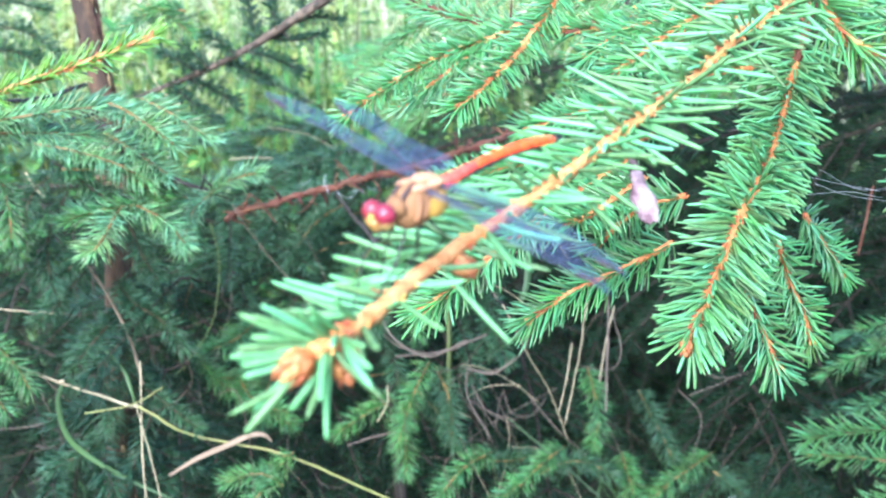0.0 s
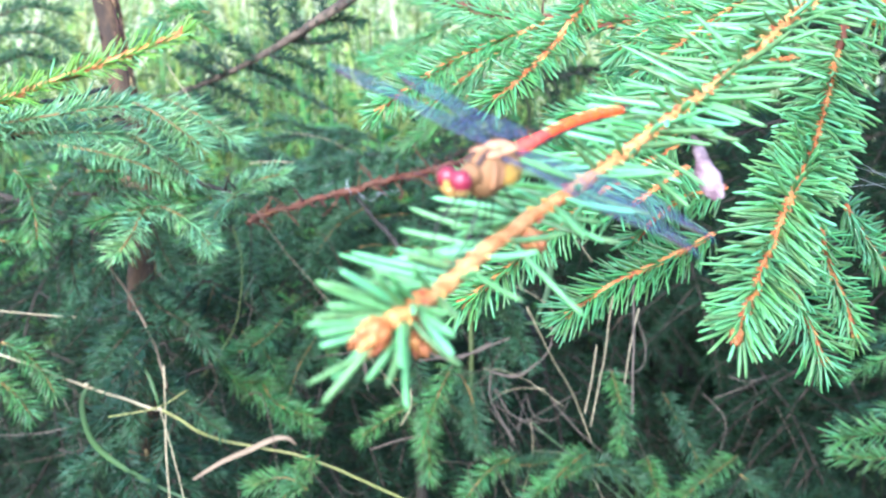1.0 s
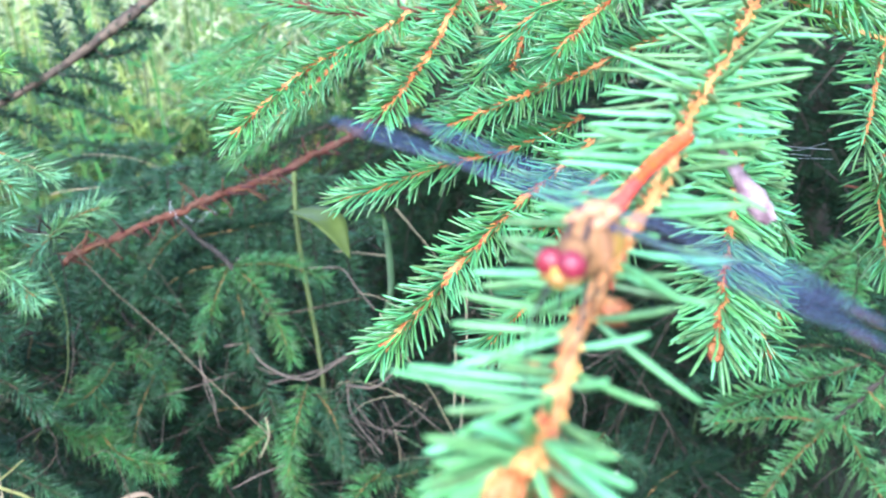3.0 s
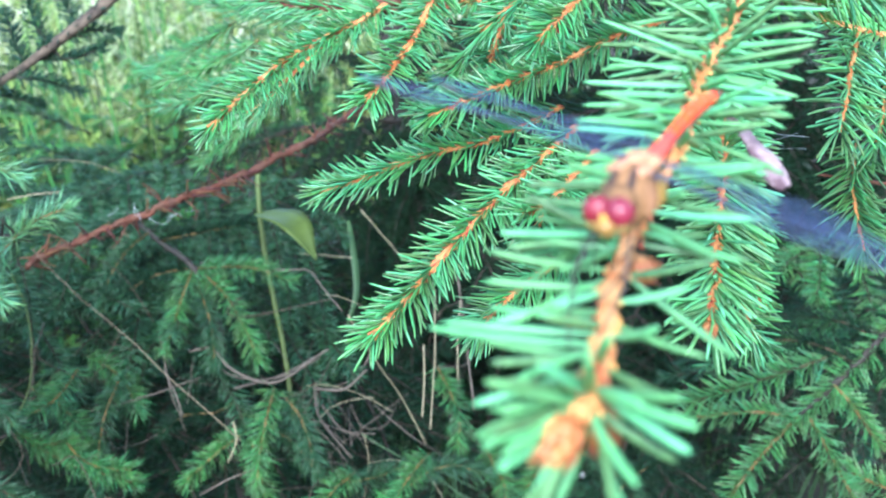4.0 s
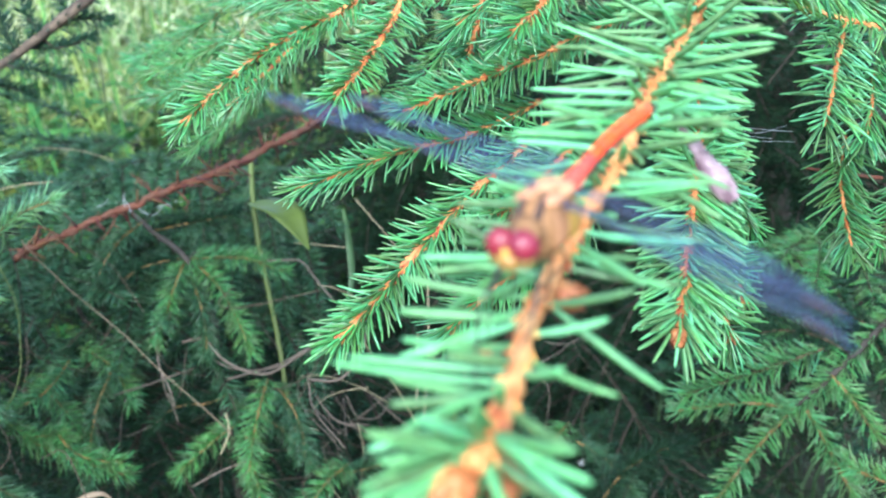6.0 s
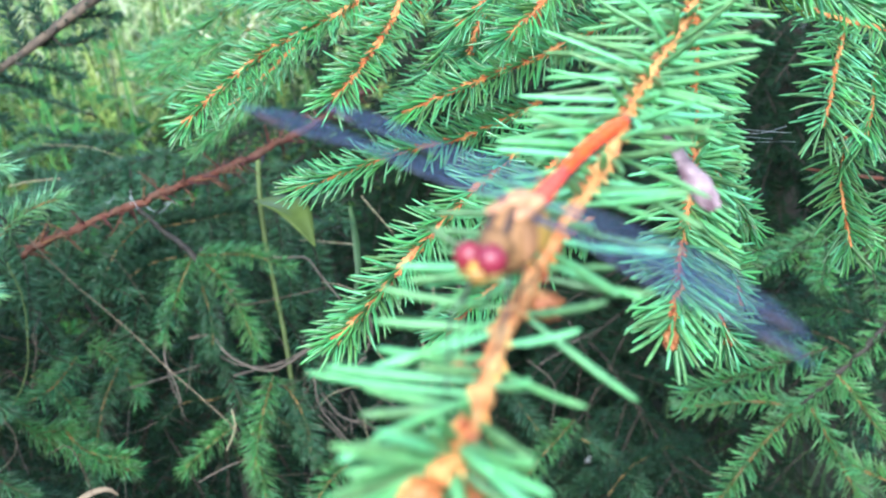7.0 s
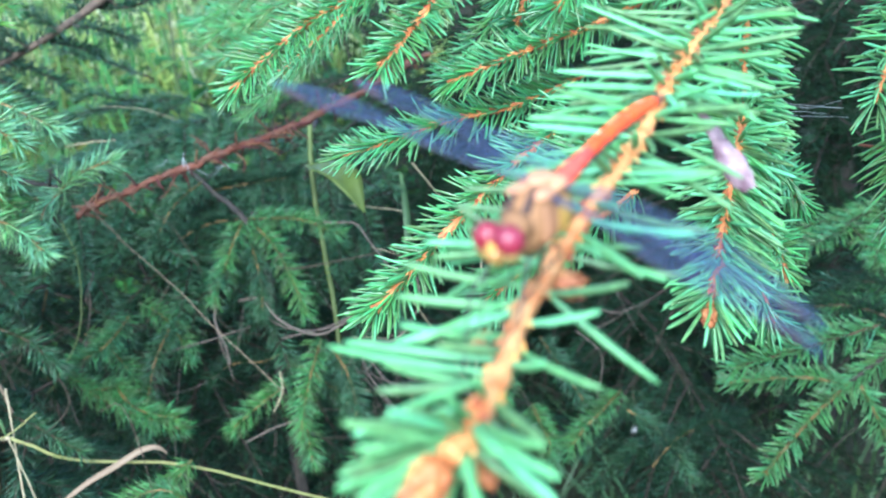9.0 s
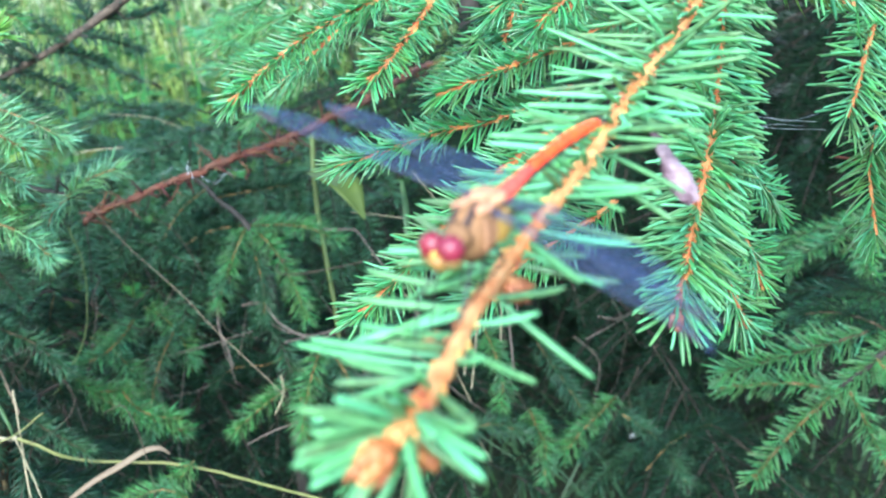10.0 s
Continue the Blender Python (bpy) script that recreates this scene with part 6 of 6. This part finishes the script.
for k in range(14):
    d = unit(fluff_rng.normal(0, 1, 3)) * fluff_rng.uniform(0.0015, 0.0034)
    bare_stick("hair", fluff, [fluff_at - d * 0.2, fluff_at + d * 0.5, fluff_at + d + (0, 0, -0.0004)], (0.00028, 0.00016), FLUFF, 640 + k, sides=4, rough=0.0, n=6)
spray((0.235, 0.735, 0.175), (0.172, 0.655, 0.166), 2960)


def broad_leaf():
    plant = thing("leafy_stem", "green stalk with one yellow-green pointed leaf", "plant")
    bare_stick("stalk", plant, [(0.0018, 0.6339, 0.3969), (-0.0002, 0.6268, 0.3752), (0.0001, 0.6182, 0.3506), (0.0018, 0.6092, 0.3260), (0.0035, 0.6003, 0.3013), (0.0030, 0.5900, 0.2713)], (0.0014, 0.0013), STALK, 371, rough=0.05)
    a, b, c = (np.array(p) for p in [(0.0002, 0.6225, 0.3770), (0.0131, 0.5938, 0.3767), (0.0210, 0.5806, 0.3618)])
    line = smooth_line([a, b, c], 20)
    t, nrm, bb = frames_along(line, (0.2, -0.4, 0.9))
    w = 0.021 * np.interp(np.linspace(0, 1, 20), [0, 0.08, 0.3, 0.6, 1], [0.15, 0.7, 1.0, 0.72, 0.03])
    rows = []
    for off, keel in ((-1, 0.25), (-0.55, 0.1), (0, 0), (0.55, 0.1), (1, 0.25)):
        rows.append(line + bb * (off * w / 2)[:, None] + nrm * (keel * w / 2)[:, None])
    top = np.stack(rows, 1)
    verts = np.vstack([top.reshape(-1, 3), (top - nrm[:, None] * 0.0003).reshape(-1, 3)])
    faces = []
    for i in range(19):
        for k in range(4):
            q = (5 * i + k, 5 * i + k + 1, 5 * i + 6 + k, 5 * i + 5 + k)
            faces += [q, tuple(v + 100 for v in reversed(q))]
        faces += [(5 * i, 5 * i + 5, 5 * i + 105, 5 * i + 100), (5 * i + 4, 5 * i + 104, 5 * i + 109, 5 * i + 9)]
    link_mesh("leaf", verts, faces, LEAF, plant, True, "pointed yellow-green leaf")


broad_leaf()


def husk():
    """A curled dry leaf scrap caught among the needles."""
    line = smooth_line([(0.0286, 0.1752, 0.5077), (0.0289, 0.1714, 0.5059), (0.0292, 0.1675, 0.5036), (0.0303, 0.1645, 0.5008)], 16)
    t, nrm, b = frames_along(line, (0.1, -0.9, 0.4))
    prof = np.interp(np.linspace(0, 1, 16), [0, 0.3, 0.45, 0.7, 0.85, 1], [0.0005, 0.0011, 0.0012, 0.0021, 0.0019, 0.0009])[:, None]
    rows = []
    for a in np.linspace(-1.9, 1.1, 7):
        rows.append(line + prof * (np.sin(a) * b + (np.cos(a) * 0.45) * nrm))
    outer = np.stack(rows, 1)
    inner = np.stack([line + (prof - 0.0002) * (np.sin(a) * b + (np.cos(a) * 0.45) * nrm) for a in np.linspace(-1.9, 1.1, 7)], 1)
    verts = np.vstack([outer.reshape(-1, 3), inner.reshape(-1, 3)])
    rough = np.random.default_rng(9).normal(0, 0.00013, (112, 3))
    verts += np.vstack([rough, rough])
    faces = []
    for i in range(15):
        for k in range(6):
            q = (7 * i + k, 7 * i + k + 1, 7 * i + 8 + k, 7 * i + 7 + k)
            faces += [q, tuple(v + 112 for v in reversed(q))]
        faces += [(7 * i, 7 * i + 7, 7 * i + 119, 7 * i + 112), (7 * i + 6, 7 * i + 118, 7 * i + 125, 7 * i + 13)]
    tagged(link_mesh("dry_leaf_scrap", verts, faces, HUSK), "curled pinkish-grey dry leaf scrap caught in the needles", "dry leaf")


husk()
web = thing("spider_web", "torn pale spider threads between spruce twigs", "spider web")
for k, pts in enumerate(([(0.1055, 0.3256, 0.4645), (0.1171, 0.3300, 0.4599), (0.1357, 0.3347, 0.4561)], [(0.1071, 0.3269, 0.4683), (0.1200, 0.3295, 0.4618), (0.1341, 0.3362, 0.4608)], [(0.1039, 0.3246, 0.4614), (0.1168, 0.3292, 0.4610), (0.1291, 0.3352, 0.4577)],
                         [(0.0861, 0.2821, 0.4786), (0.0998, 0.2903, 0.4738), (0.1143, 0.2986, 0.4695)])):
    bare_stick("thread", web, pts, (0.00006, 0.00006), SILK, 380 + k, sides=4, rough=0.0, n=14)


# ---- the dragonfly ----
def shell_material(name, colour, rough, coat=0.0, scale=1500.0):
    m = material(name, colour, rough, 0.25, scale, 0.2, [c * 0.7 for c in colour], 0.6)
    m.node_tree.nodes["Principled BSDF"].inputs["Coat Weight"].default_value = coat
    return m


EYE_RED = shell_material("red_brown_compound_eye", (0.27, 0.014, 0.034), 0.45, 0.2)
EYE_LOW = shell_material("olive_lower_eye", (0.30, 0.20, 0.06), 0.3, 0.5)
FACE = shell_material("yellow_face", (0.42, 0.23, 0.05), 0.4)
THORAX = shell_material("brown_hairy_thorax", (0.26, 0.125, 0.045), 0.75)
THORAX_RED = shell_material("reddish_thorax_back", (0.58, 0.29, 0.14), 0.7)
SIDE_YELLOW = shell_material("yellow_thorax_side", (0.60, 0.36, 0.06), 0.6)
DARK_BROWN = shell_material("dark_brown_thorax_band", (0.055, 0.028, 0.018), 0.6)
BLACK = shell_material("black_chitin", (0.02, 0.018, 0.016), 0.4)
TAIL = material("orange_red_abdomen", (1.0, 0.075, 0.008), 0.5, 0.12, 1500, 0.2, (0.95, 0.045, 0.01), 0.35)
TAIL_PINK = material("carmine_abdomen_base", (0.78, 0.055, 0.05), 0.5, 0.15, 1500, 0.2, (0.68, 0.04, 0.045), 0.35)
STIGMA = shell_material("rusty_wing_mark", (0.08, 0.03, 0.025), 0.4)
VEIN = shell_material("dark_wing_vein", (0.09, 0.095, 0.13), 0.4)


def wing_material():
    m = bpy.data.materials.new("clear_sky_sheen_wing")
    m.use_nodes = True
    n, l = m.node_tree.nodes, m.node_tree.links
    p = n["Principled BSDF"]
    # the wing is clear; blue sky reflection is put into this base colour
    p.inputs["Base Color"].default_value = (0.14, 0.19, 0.32, 1)
    p.inputs["Roughness"].default_value = 0.35
    p.inputs["Specular IOR Level"].default_value = 0.7
    cells = n.new("ShaderNodeTexVoronoi")
    cells.feature = "DISTANCE_TO_EDGE"
    cells.inputs["Scale"].default_value = 1100
    tc = n.new("ShaderNodeTexCoord")
    l.new(tc.outputs["Object"], cells.inputs["Vector"])
    mr = n.new("ShaderNodeMapRange")
    mr.inputs["From Max"].default_value = 0.12
    mr.inputs["To Min"].default_value, mr.inputs["To Max"].default_value = 0.16, 0.068
    l.new(cells.outputs["Distance"], mr.inputs["Value"])
    clear, mix = n.new("ShaderNodeBsdfTransparent"), n.new("ShaderNodeMixShader")
    clear.inputs["Color"].default_value = (0.86, 0.88, 0.96, 1)
    l.new(mr.outputs["Result"], mix.inputs["Fac"])
    l.new(clear.outputs[0], mix.inputs[1])
    l.new(p.outputs[0], mix.inputs[2])
    l.new(mix.outputs[0], n["Material Output"].inputs["Surface"])
    return m


WING = wing_material()


def lathe(xs, rs, sides=18, squash=1.0, drop=None):
    """A closed body along -x with given radii, as a bmesh."""
    line = np.stack([xs, np.zeros(len(xs)), np.zeros(len(xs)) if drop is None else drop], 1)
    ang = np.arange(sides) * 2 * np.pi / sides
    v = [(x, r * np.cos(a), z + squash * r * np.sin(a)) for (x, _, z), r in zip(line, rs) for a in ang]
    bm = bmesh.new()
    vs = [bm.verts.new(q) for q in v]
    for i in range(len(xs) - 1):
        for k in range(sides):
            j = (k + 1) % sides
            bm.faces.new((vs[i * sides + k], vs[i * sides + j], vs[(i + 1) * sides + j], vs[(i + 1) * sides + k]))
    bm.faces.new(vs[:sides])
    bm.faces.new(list(reversed(vs[-sides:])))
    bmesh.ops.recalc_face_normals(bm, faces=bm.faces)
    return bm


def axes_pose(origin, x, y):
    x, y = Vector(x).normalized(), Vector(y)
    y = (y - x * y.dot(x)).normalized()
    z = x.cross(y)
    m = Matrix((x, y, z)).transposed().to_4x4()
    m.translation = Vector(origin)
    return m


fly = thing("dragonfly", "orange-red dragonfly with wine-red eyes and clear wings, perched on the twig", "dragonfly")
FLY = axes_pose((-0.0032, 0.1314, 0.5136), (-2.02, -2.3, -0.24), (0.72, -0.64, -0.24))
fly.matrix_world = FLY
TO_FLY = FLY.inverted()

HEAD_AT = 0.0064
head = part("head", ball((0.0016, 0.0021, 0.0017), (0.0064, 0, -0.0004), (0, 20, 0)), FACE, fly, "yellow-brown head")
for hand in (-1, 1):
    e = part("eye", ball((0.0016, 0.00165, 0.00175), (0.0066, hand * 0.00125, 0.0005), (hand * 18, 12, hand * 14)), EYE_RED, head, "glossy wine-red compound eye")
    part("lower_eye", ball((0.00135, 0.00125, 0.0012), (0.0065, hand * 0.0014, -0.0007), (hand * 10, 12, 0)), EYE_LOW, head)
part("frons", ball((0.0008, 0.0011, 0.0007), (0.0079, 0, -0.0006), (0, 25, 0)), FACE, head, "yellow frons")
part("labrum", ball((0.0007, 0.0011, 0.0007), (0.0074, 0, -0.0014)), FACE, head, "yellow upper lip")
# the pale glint between the eyes is built as a small yellow ball
part("brow_spot", ball((0.00045, 0.0005, 0.0005), (0.0083, 0, 0.0003)), SIDE_YELLOW, head, "pale glint between the eyes, set on as a spot")
head.matrix_local = Matrix.Translation((HEAD_AT * 0.96, 0, -0.0002)) @ Matrix.Rotation(radians(10), 4, "X") @ Matrix.Scale(0.76, 4) @ Matrix.Translation((-HEAD_AT, 0, 0))
part("neck", lathe([0.0056, 0.0048, 0.004, 0.0034], [0.0008, 0.0009, 0.0012, 0.0016]), THORAX, fly)
thorax = part("thorax", lathe(np.linspace(0.0042, -0.0048, 14), 0.0024 * np.array([0.45, 0.75, 0.92, 1.02, 1.08, 1.1, 1.1, 1.08, 1.05, 1.0, 0.92, 0.8, 0.62, 0.4]), 22, 1.18,
                              0.0009 * np.linspace(-1, 0.4, 14)), THORAX, fly, "brown hairy thorax")
part("shoulder_plate", ball((0.0022, 0.0015, 0.0008), (-0.0016, 0, 0.0023), (0, -8, 0)), THORAX_RED, thorax, "reddish back of the thorax")
for hand in (-1, 1):
    part("side_plate", ball((0.0029, 0.0010, 0.0020), (-0.0012, hand * 0.0018, -0.0005), (hand * 10, -8, 0), 20, 12), SIDE_YELLOW, thorax, "yellow side of the thorax")
    for x in (0.0020, 0.0006):
        part("side_stripe", ball((0.00042, 0.0009, 0.0019), (x, hand * 0.0020, -0.0003), (hand * 10, -20, 0), 14, 10), THORAX, thorax, "brown stripe on the side")
    part("dark_stripe", ball((0.0021, 0.00042, 0.0007), (0.0026, hand * 0.00095, 0.0015), (0, 30, 0), 14, 8), DARK_BROWN, thorax, "dark brown stripe")
thorax.matrix_local = Matrix.Rotation(radians(16), 4, "X") @ Matrix.Diagonal((0.9, 0.84, 0.9, 1))
# abdomen: ten segments
edges = np.array([-0.0042, -0.0056, -0.0076, -0.0102, -0.0130, -0.0158, -0.0186, -0.0212, -0.0234, -0.0252, -0.0264])
width = 0.54 * np.array([0.0017, 0.00165, 0.00130, 0.00105, 0.00112, 0.00122, 0.00130, 0.00134, 0.00128, 0.0011, 0.0008])
rise = lambda x: 0.0007 + 0.0010 * np.sin((x + 0.0042) / -0.0222 * np.pi) - 0.02 * (x + 0.0042) * 0.0
abdomen = part("abdomen", lathe(np.linspace(-0.0040, -0.0262, 24), np.interp(-np.linspace(-0.0040, -0.0262, 24), -edges, width) * 0.93, 14, 0.95, np.array([rise(x) for x in np.linspace(-0.0040, -0.0262, 24)])),
               TAIL, fly, "slender orange-red abdomen")
for i in range(10):
    a, b = edges[i], edges[i + 1] + 0.00012
    xs = np.linspace(a, b, 6)
    rs = np.interp(-xs, -edges, width) * np.array([0.97, 1.01, 1.02, 1.02, 1.02, 0.98])
    part("segment", lathe(xs, rs, 16, 0.95, np.array([rise(x) for x in xs])), TAIL_PINK if i < 3 else TAIL, abdomen)
for hand in (-1, 1):
    part("appendage", ball((0.0011, 0.00022, 0.00025), (-0.0270, hand * 0.0004, rise(-0.0264)), (0, 8, hand * 6), 10, 8), BLACK, abdomen)
for hand in (-1, 1):
    side_line = lathe(np.linspace(-0.007, -0.0225, 8), np.full(8, 0.00026), 8, 1.0, np.array([rise(x) - 0.00036 for x in np.linspace(-0.007, -0.0225, 8)]))
    bmesh.ops.translate(side_line, verts=side_line.verts, vec=(0, hand * 0.00052, 0))
    part("side_line", side_line, BLACK, abdomen, "thin black side line")


def wing(name, length, chord, hind):
    """One wing along +x, trailing edge towards +y: pleated membrane of real thickness, veins and mark."""
    n, c = 34, 9
    s = np.linspace(0, 1, n)
    front = -0.10 * chord * np.sin(np.pi * np.clip(s, 0, 1)) ** 0.8 - 0.03 * chord
    back = chord * (np.interp(s, [0, 0.06, 0.2, 0.4, 0.62, 0.8, 0.92, 1.0], [0.30, 0.85, 1.0, 0.94, 0.8, 0.62, 0.42, 0.06] if hind else [0.16, 0.42, 0.66, 0.84, 0.9, 0.78, 0.5, 0.06]))
    rows = []
    for k in range(c):
        f = k / (c - 1)
        y = front + (back - front) * f
        z = 0.00013 * (1 if k % 2 else -1) * (1 - f) - 0.0011 * s**2 + 0.0003 * np.sin(s * 9 + f * 3)
        rows.append(np.stack([s * length, y, z], 1))
    top = np.stack(rows, 1)
    m = n * c
    verts = np.vstack([top.reshape(-1, 3), (top - (0, 0, 0.00004)).reshape(-1, 3)])
    faces = []
    for i in range(n - 1):
        for k in range(c - 1):
            q = (c * i + k, c * i + c + k, c * i + c + k + 1, c * i + k + 1)
            faces += [q, tuple(v + m for v in reversed(q))]
        faces += [(c * i, c * i + m, c * i + c + m, c * i + c), (c * i + c - 1, c * i + 2 * c - 1, c * i + 2 * c - 1 + m, c * i + c - 1 + m)]
    w = link_mesh(name, verts, faces, WING, fly, True, "clear netted wing, blue sky sheen put into its colour")
    for k, r in ((0, 0.00006), (1, 0.00003), (2, 0.00003), (4, 0.00002), (6, 0.00002), (8, 0.00002)):
        v, f = tube_data(top[:-1, k] + (0, 0, 0.00002), np.linspace(r, r * 0.5, n - 1), 5, (0.01, 0.02, 1))
        link_mesh("vein", v, f, VEIN, w)
    i0 = int(n * 0.84)
    mark = np.vstack([top[i0:i0 + 4, 0], top[i0:i0 + 4, 0] + (0, 0.0006, 0)]) + (0, 0.00004, 0.00008)
    mk = [tuple(q) for q in mark] + [tuple(q - np.array((0, 0, 0.00022))) for q in mark]
    fs = [(i, i + 1, i + 5, i + 4) for i in range(3)] + [(i + 12, i + 13, i + 9, i + 8) for i in range(3)] + [(i, i + 8, i + 9, i + 1) for i in range(3)] + [(i + 4, i + 5, i + 13, i + 12) for i in range(3)]
    link_mesh("wing_mark", mk, fs, STIGMA, w, False)
    return w


def wing_pose(hinge, tip, back_world):
    """The wing's pose in the dragonfly's space from its hinge there and its span and trailing side in the world."""
    r = TO_FLY.to_3x3()
    return axes_pose(hinge, r @ Vector(tip), r @ Vector(back_world))


REAR = (0.66, 0.75, -0.13)
RIGHT_FORE = wing_pose((0.0002, -0.0010, 0.0027), (-1.74, 1.6, 0.45), REAR)
RIGHT_HIND = wing_pose((-0.0024, -0.0010, 0.0027), (-1.21, 2.08, 0.25), REAR)
LEFT_FORE = wing_pose((0.0002, 0.0012, 0.0016), (1.07, -2.13, -0.33), REAR)
LEFT_HIND = wing_pose((-0.0024, 0.0012, 0.0016), (1.15, -2.10, -0.36), REAR)
EARLY_FORE = wing_pose((0.0002, 0.0012, 0.0016), (1.70, -1.65, -0.40), REAR)
EARLY_HIND = wing_pose((-0.0024, 0.0012, 0.0016), (1.84, -1.46, -0.42), REAR)
for hand in (-1, 1):
    for x in (0.0004, -0.0022):
        part("wing_root", ball((0.0017, 0.0014, 0.00042), (x, hand * 0.0011, 0.0023 if hand < 0 else 0.0020), (hand * -12, 0, hand * 15), 16, 10), THORAX_RED, thorax, "pinkish-brown wing root")
WINGS = {}
for key, m, hind in (("left_fore", LEFT_FORE, False), ("left_hind", LEFT_HIND, True), ("right_fore", RIGHT_FORE, False), ("right_hind", RIGHT_HIND, True)):
    w = wing("hindwing" if hind else "forewing", 0.0258 if hind else 0.0270, 0.0058 if hind else 0.0052, hind)
    w.matrix_local = m
    WINGS[key] = w

for hand in (-1, 1):
    for k, (hip, foot) in enumerate((((0.0026, 0.0012, -0.0024), (-0.0096, 0.1282, 0.5016)), ((0.0006, 0.0014, -0.0026), (-0.0069, 0.1338, 0.5030)), ((-0.0012, 0.0013, -0.0025), (-0.0028, 0.1394, 0.5043)))):
        hp = np.array(hip) * (1, hand, 1)
        ft = np.array(TO_FLY @ Vector(foot)) + (0, hand * 0.0011, 0)
        knee = hp * 0.5 + ft * 0.5 + np.array([0.0004 - 0.001 * k, hand * 0.0012, 0.0004])
        line = np.vstack([smooth_line([hp, knee], 5), smooth_line([knee, ft], 7)[1:], [ft + (0.0006, -hand * 0.0003, -0.0004)]])
        v, f = tube_data(line, np.linspace(0.00015, 0.00007, len(line)), 7, (0.2, 0.9, 0.4))
        link_mesh("leg", v, f, BLACK, fly, True, "thin black leg")


def settle(ob):
    """Moves a thing's origin to the lowest middle of its parts, which stay where they are."""
    pts = [c.matrix_world @ Vector(q) for c in ob.children if c.type == "MESH" for q in c.bound_box]
    base = Vector((sum(p.x for p in pts) / len(pts), sum(p.y for p in pts) / len(pts), min(p.z for p in pts)))
    ob.location = base
    for c in ob.children:
        c.matrix_parent_inverse = Matrix.Translation(-base)


bpy.context.view_layer.update()
for ob in [o for o in scene.objects if o.type == "EMPTY" and o is not fly]:
    settle(ob)


def motions():
    """The left-hand wings are drawn slowly forward; all else rests."""
    for key, first, last in (("left_fore", EARLY_FORE, LEFT_FORE), ("left_hind", EARLY_HIND, LEFT_HIND)):
        walk(WINGS[key], [(0.0, first), (1.1, first), (2.0, first.lerp(last, 0.5)), (2.7, first.lerp(last, 0.6)), (4.0, last), (10.0, last)])


motions()
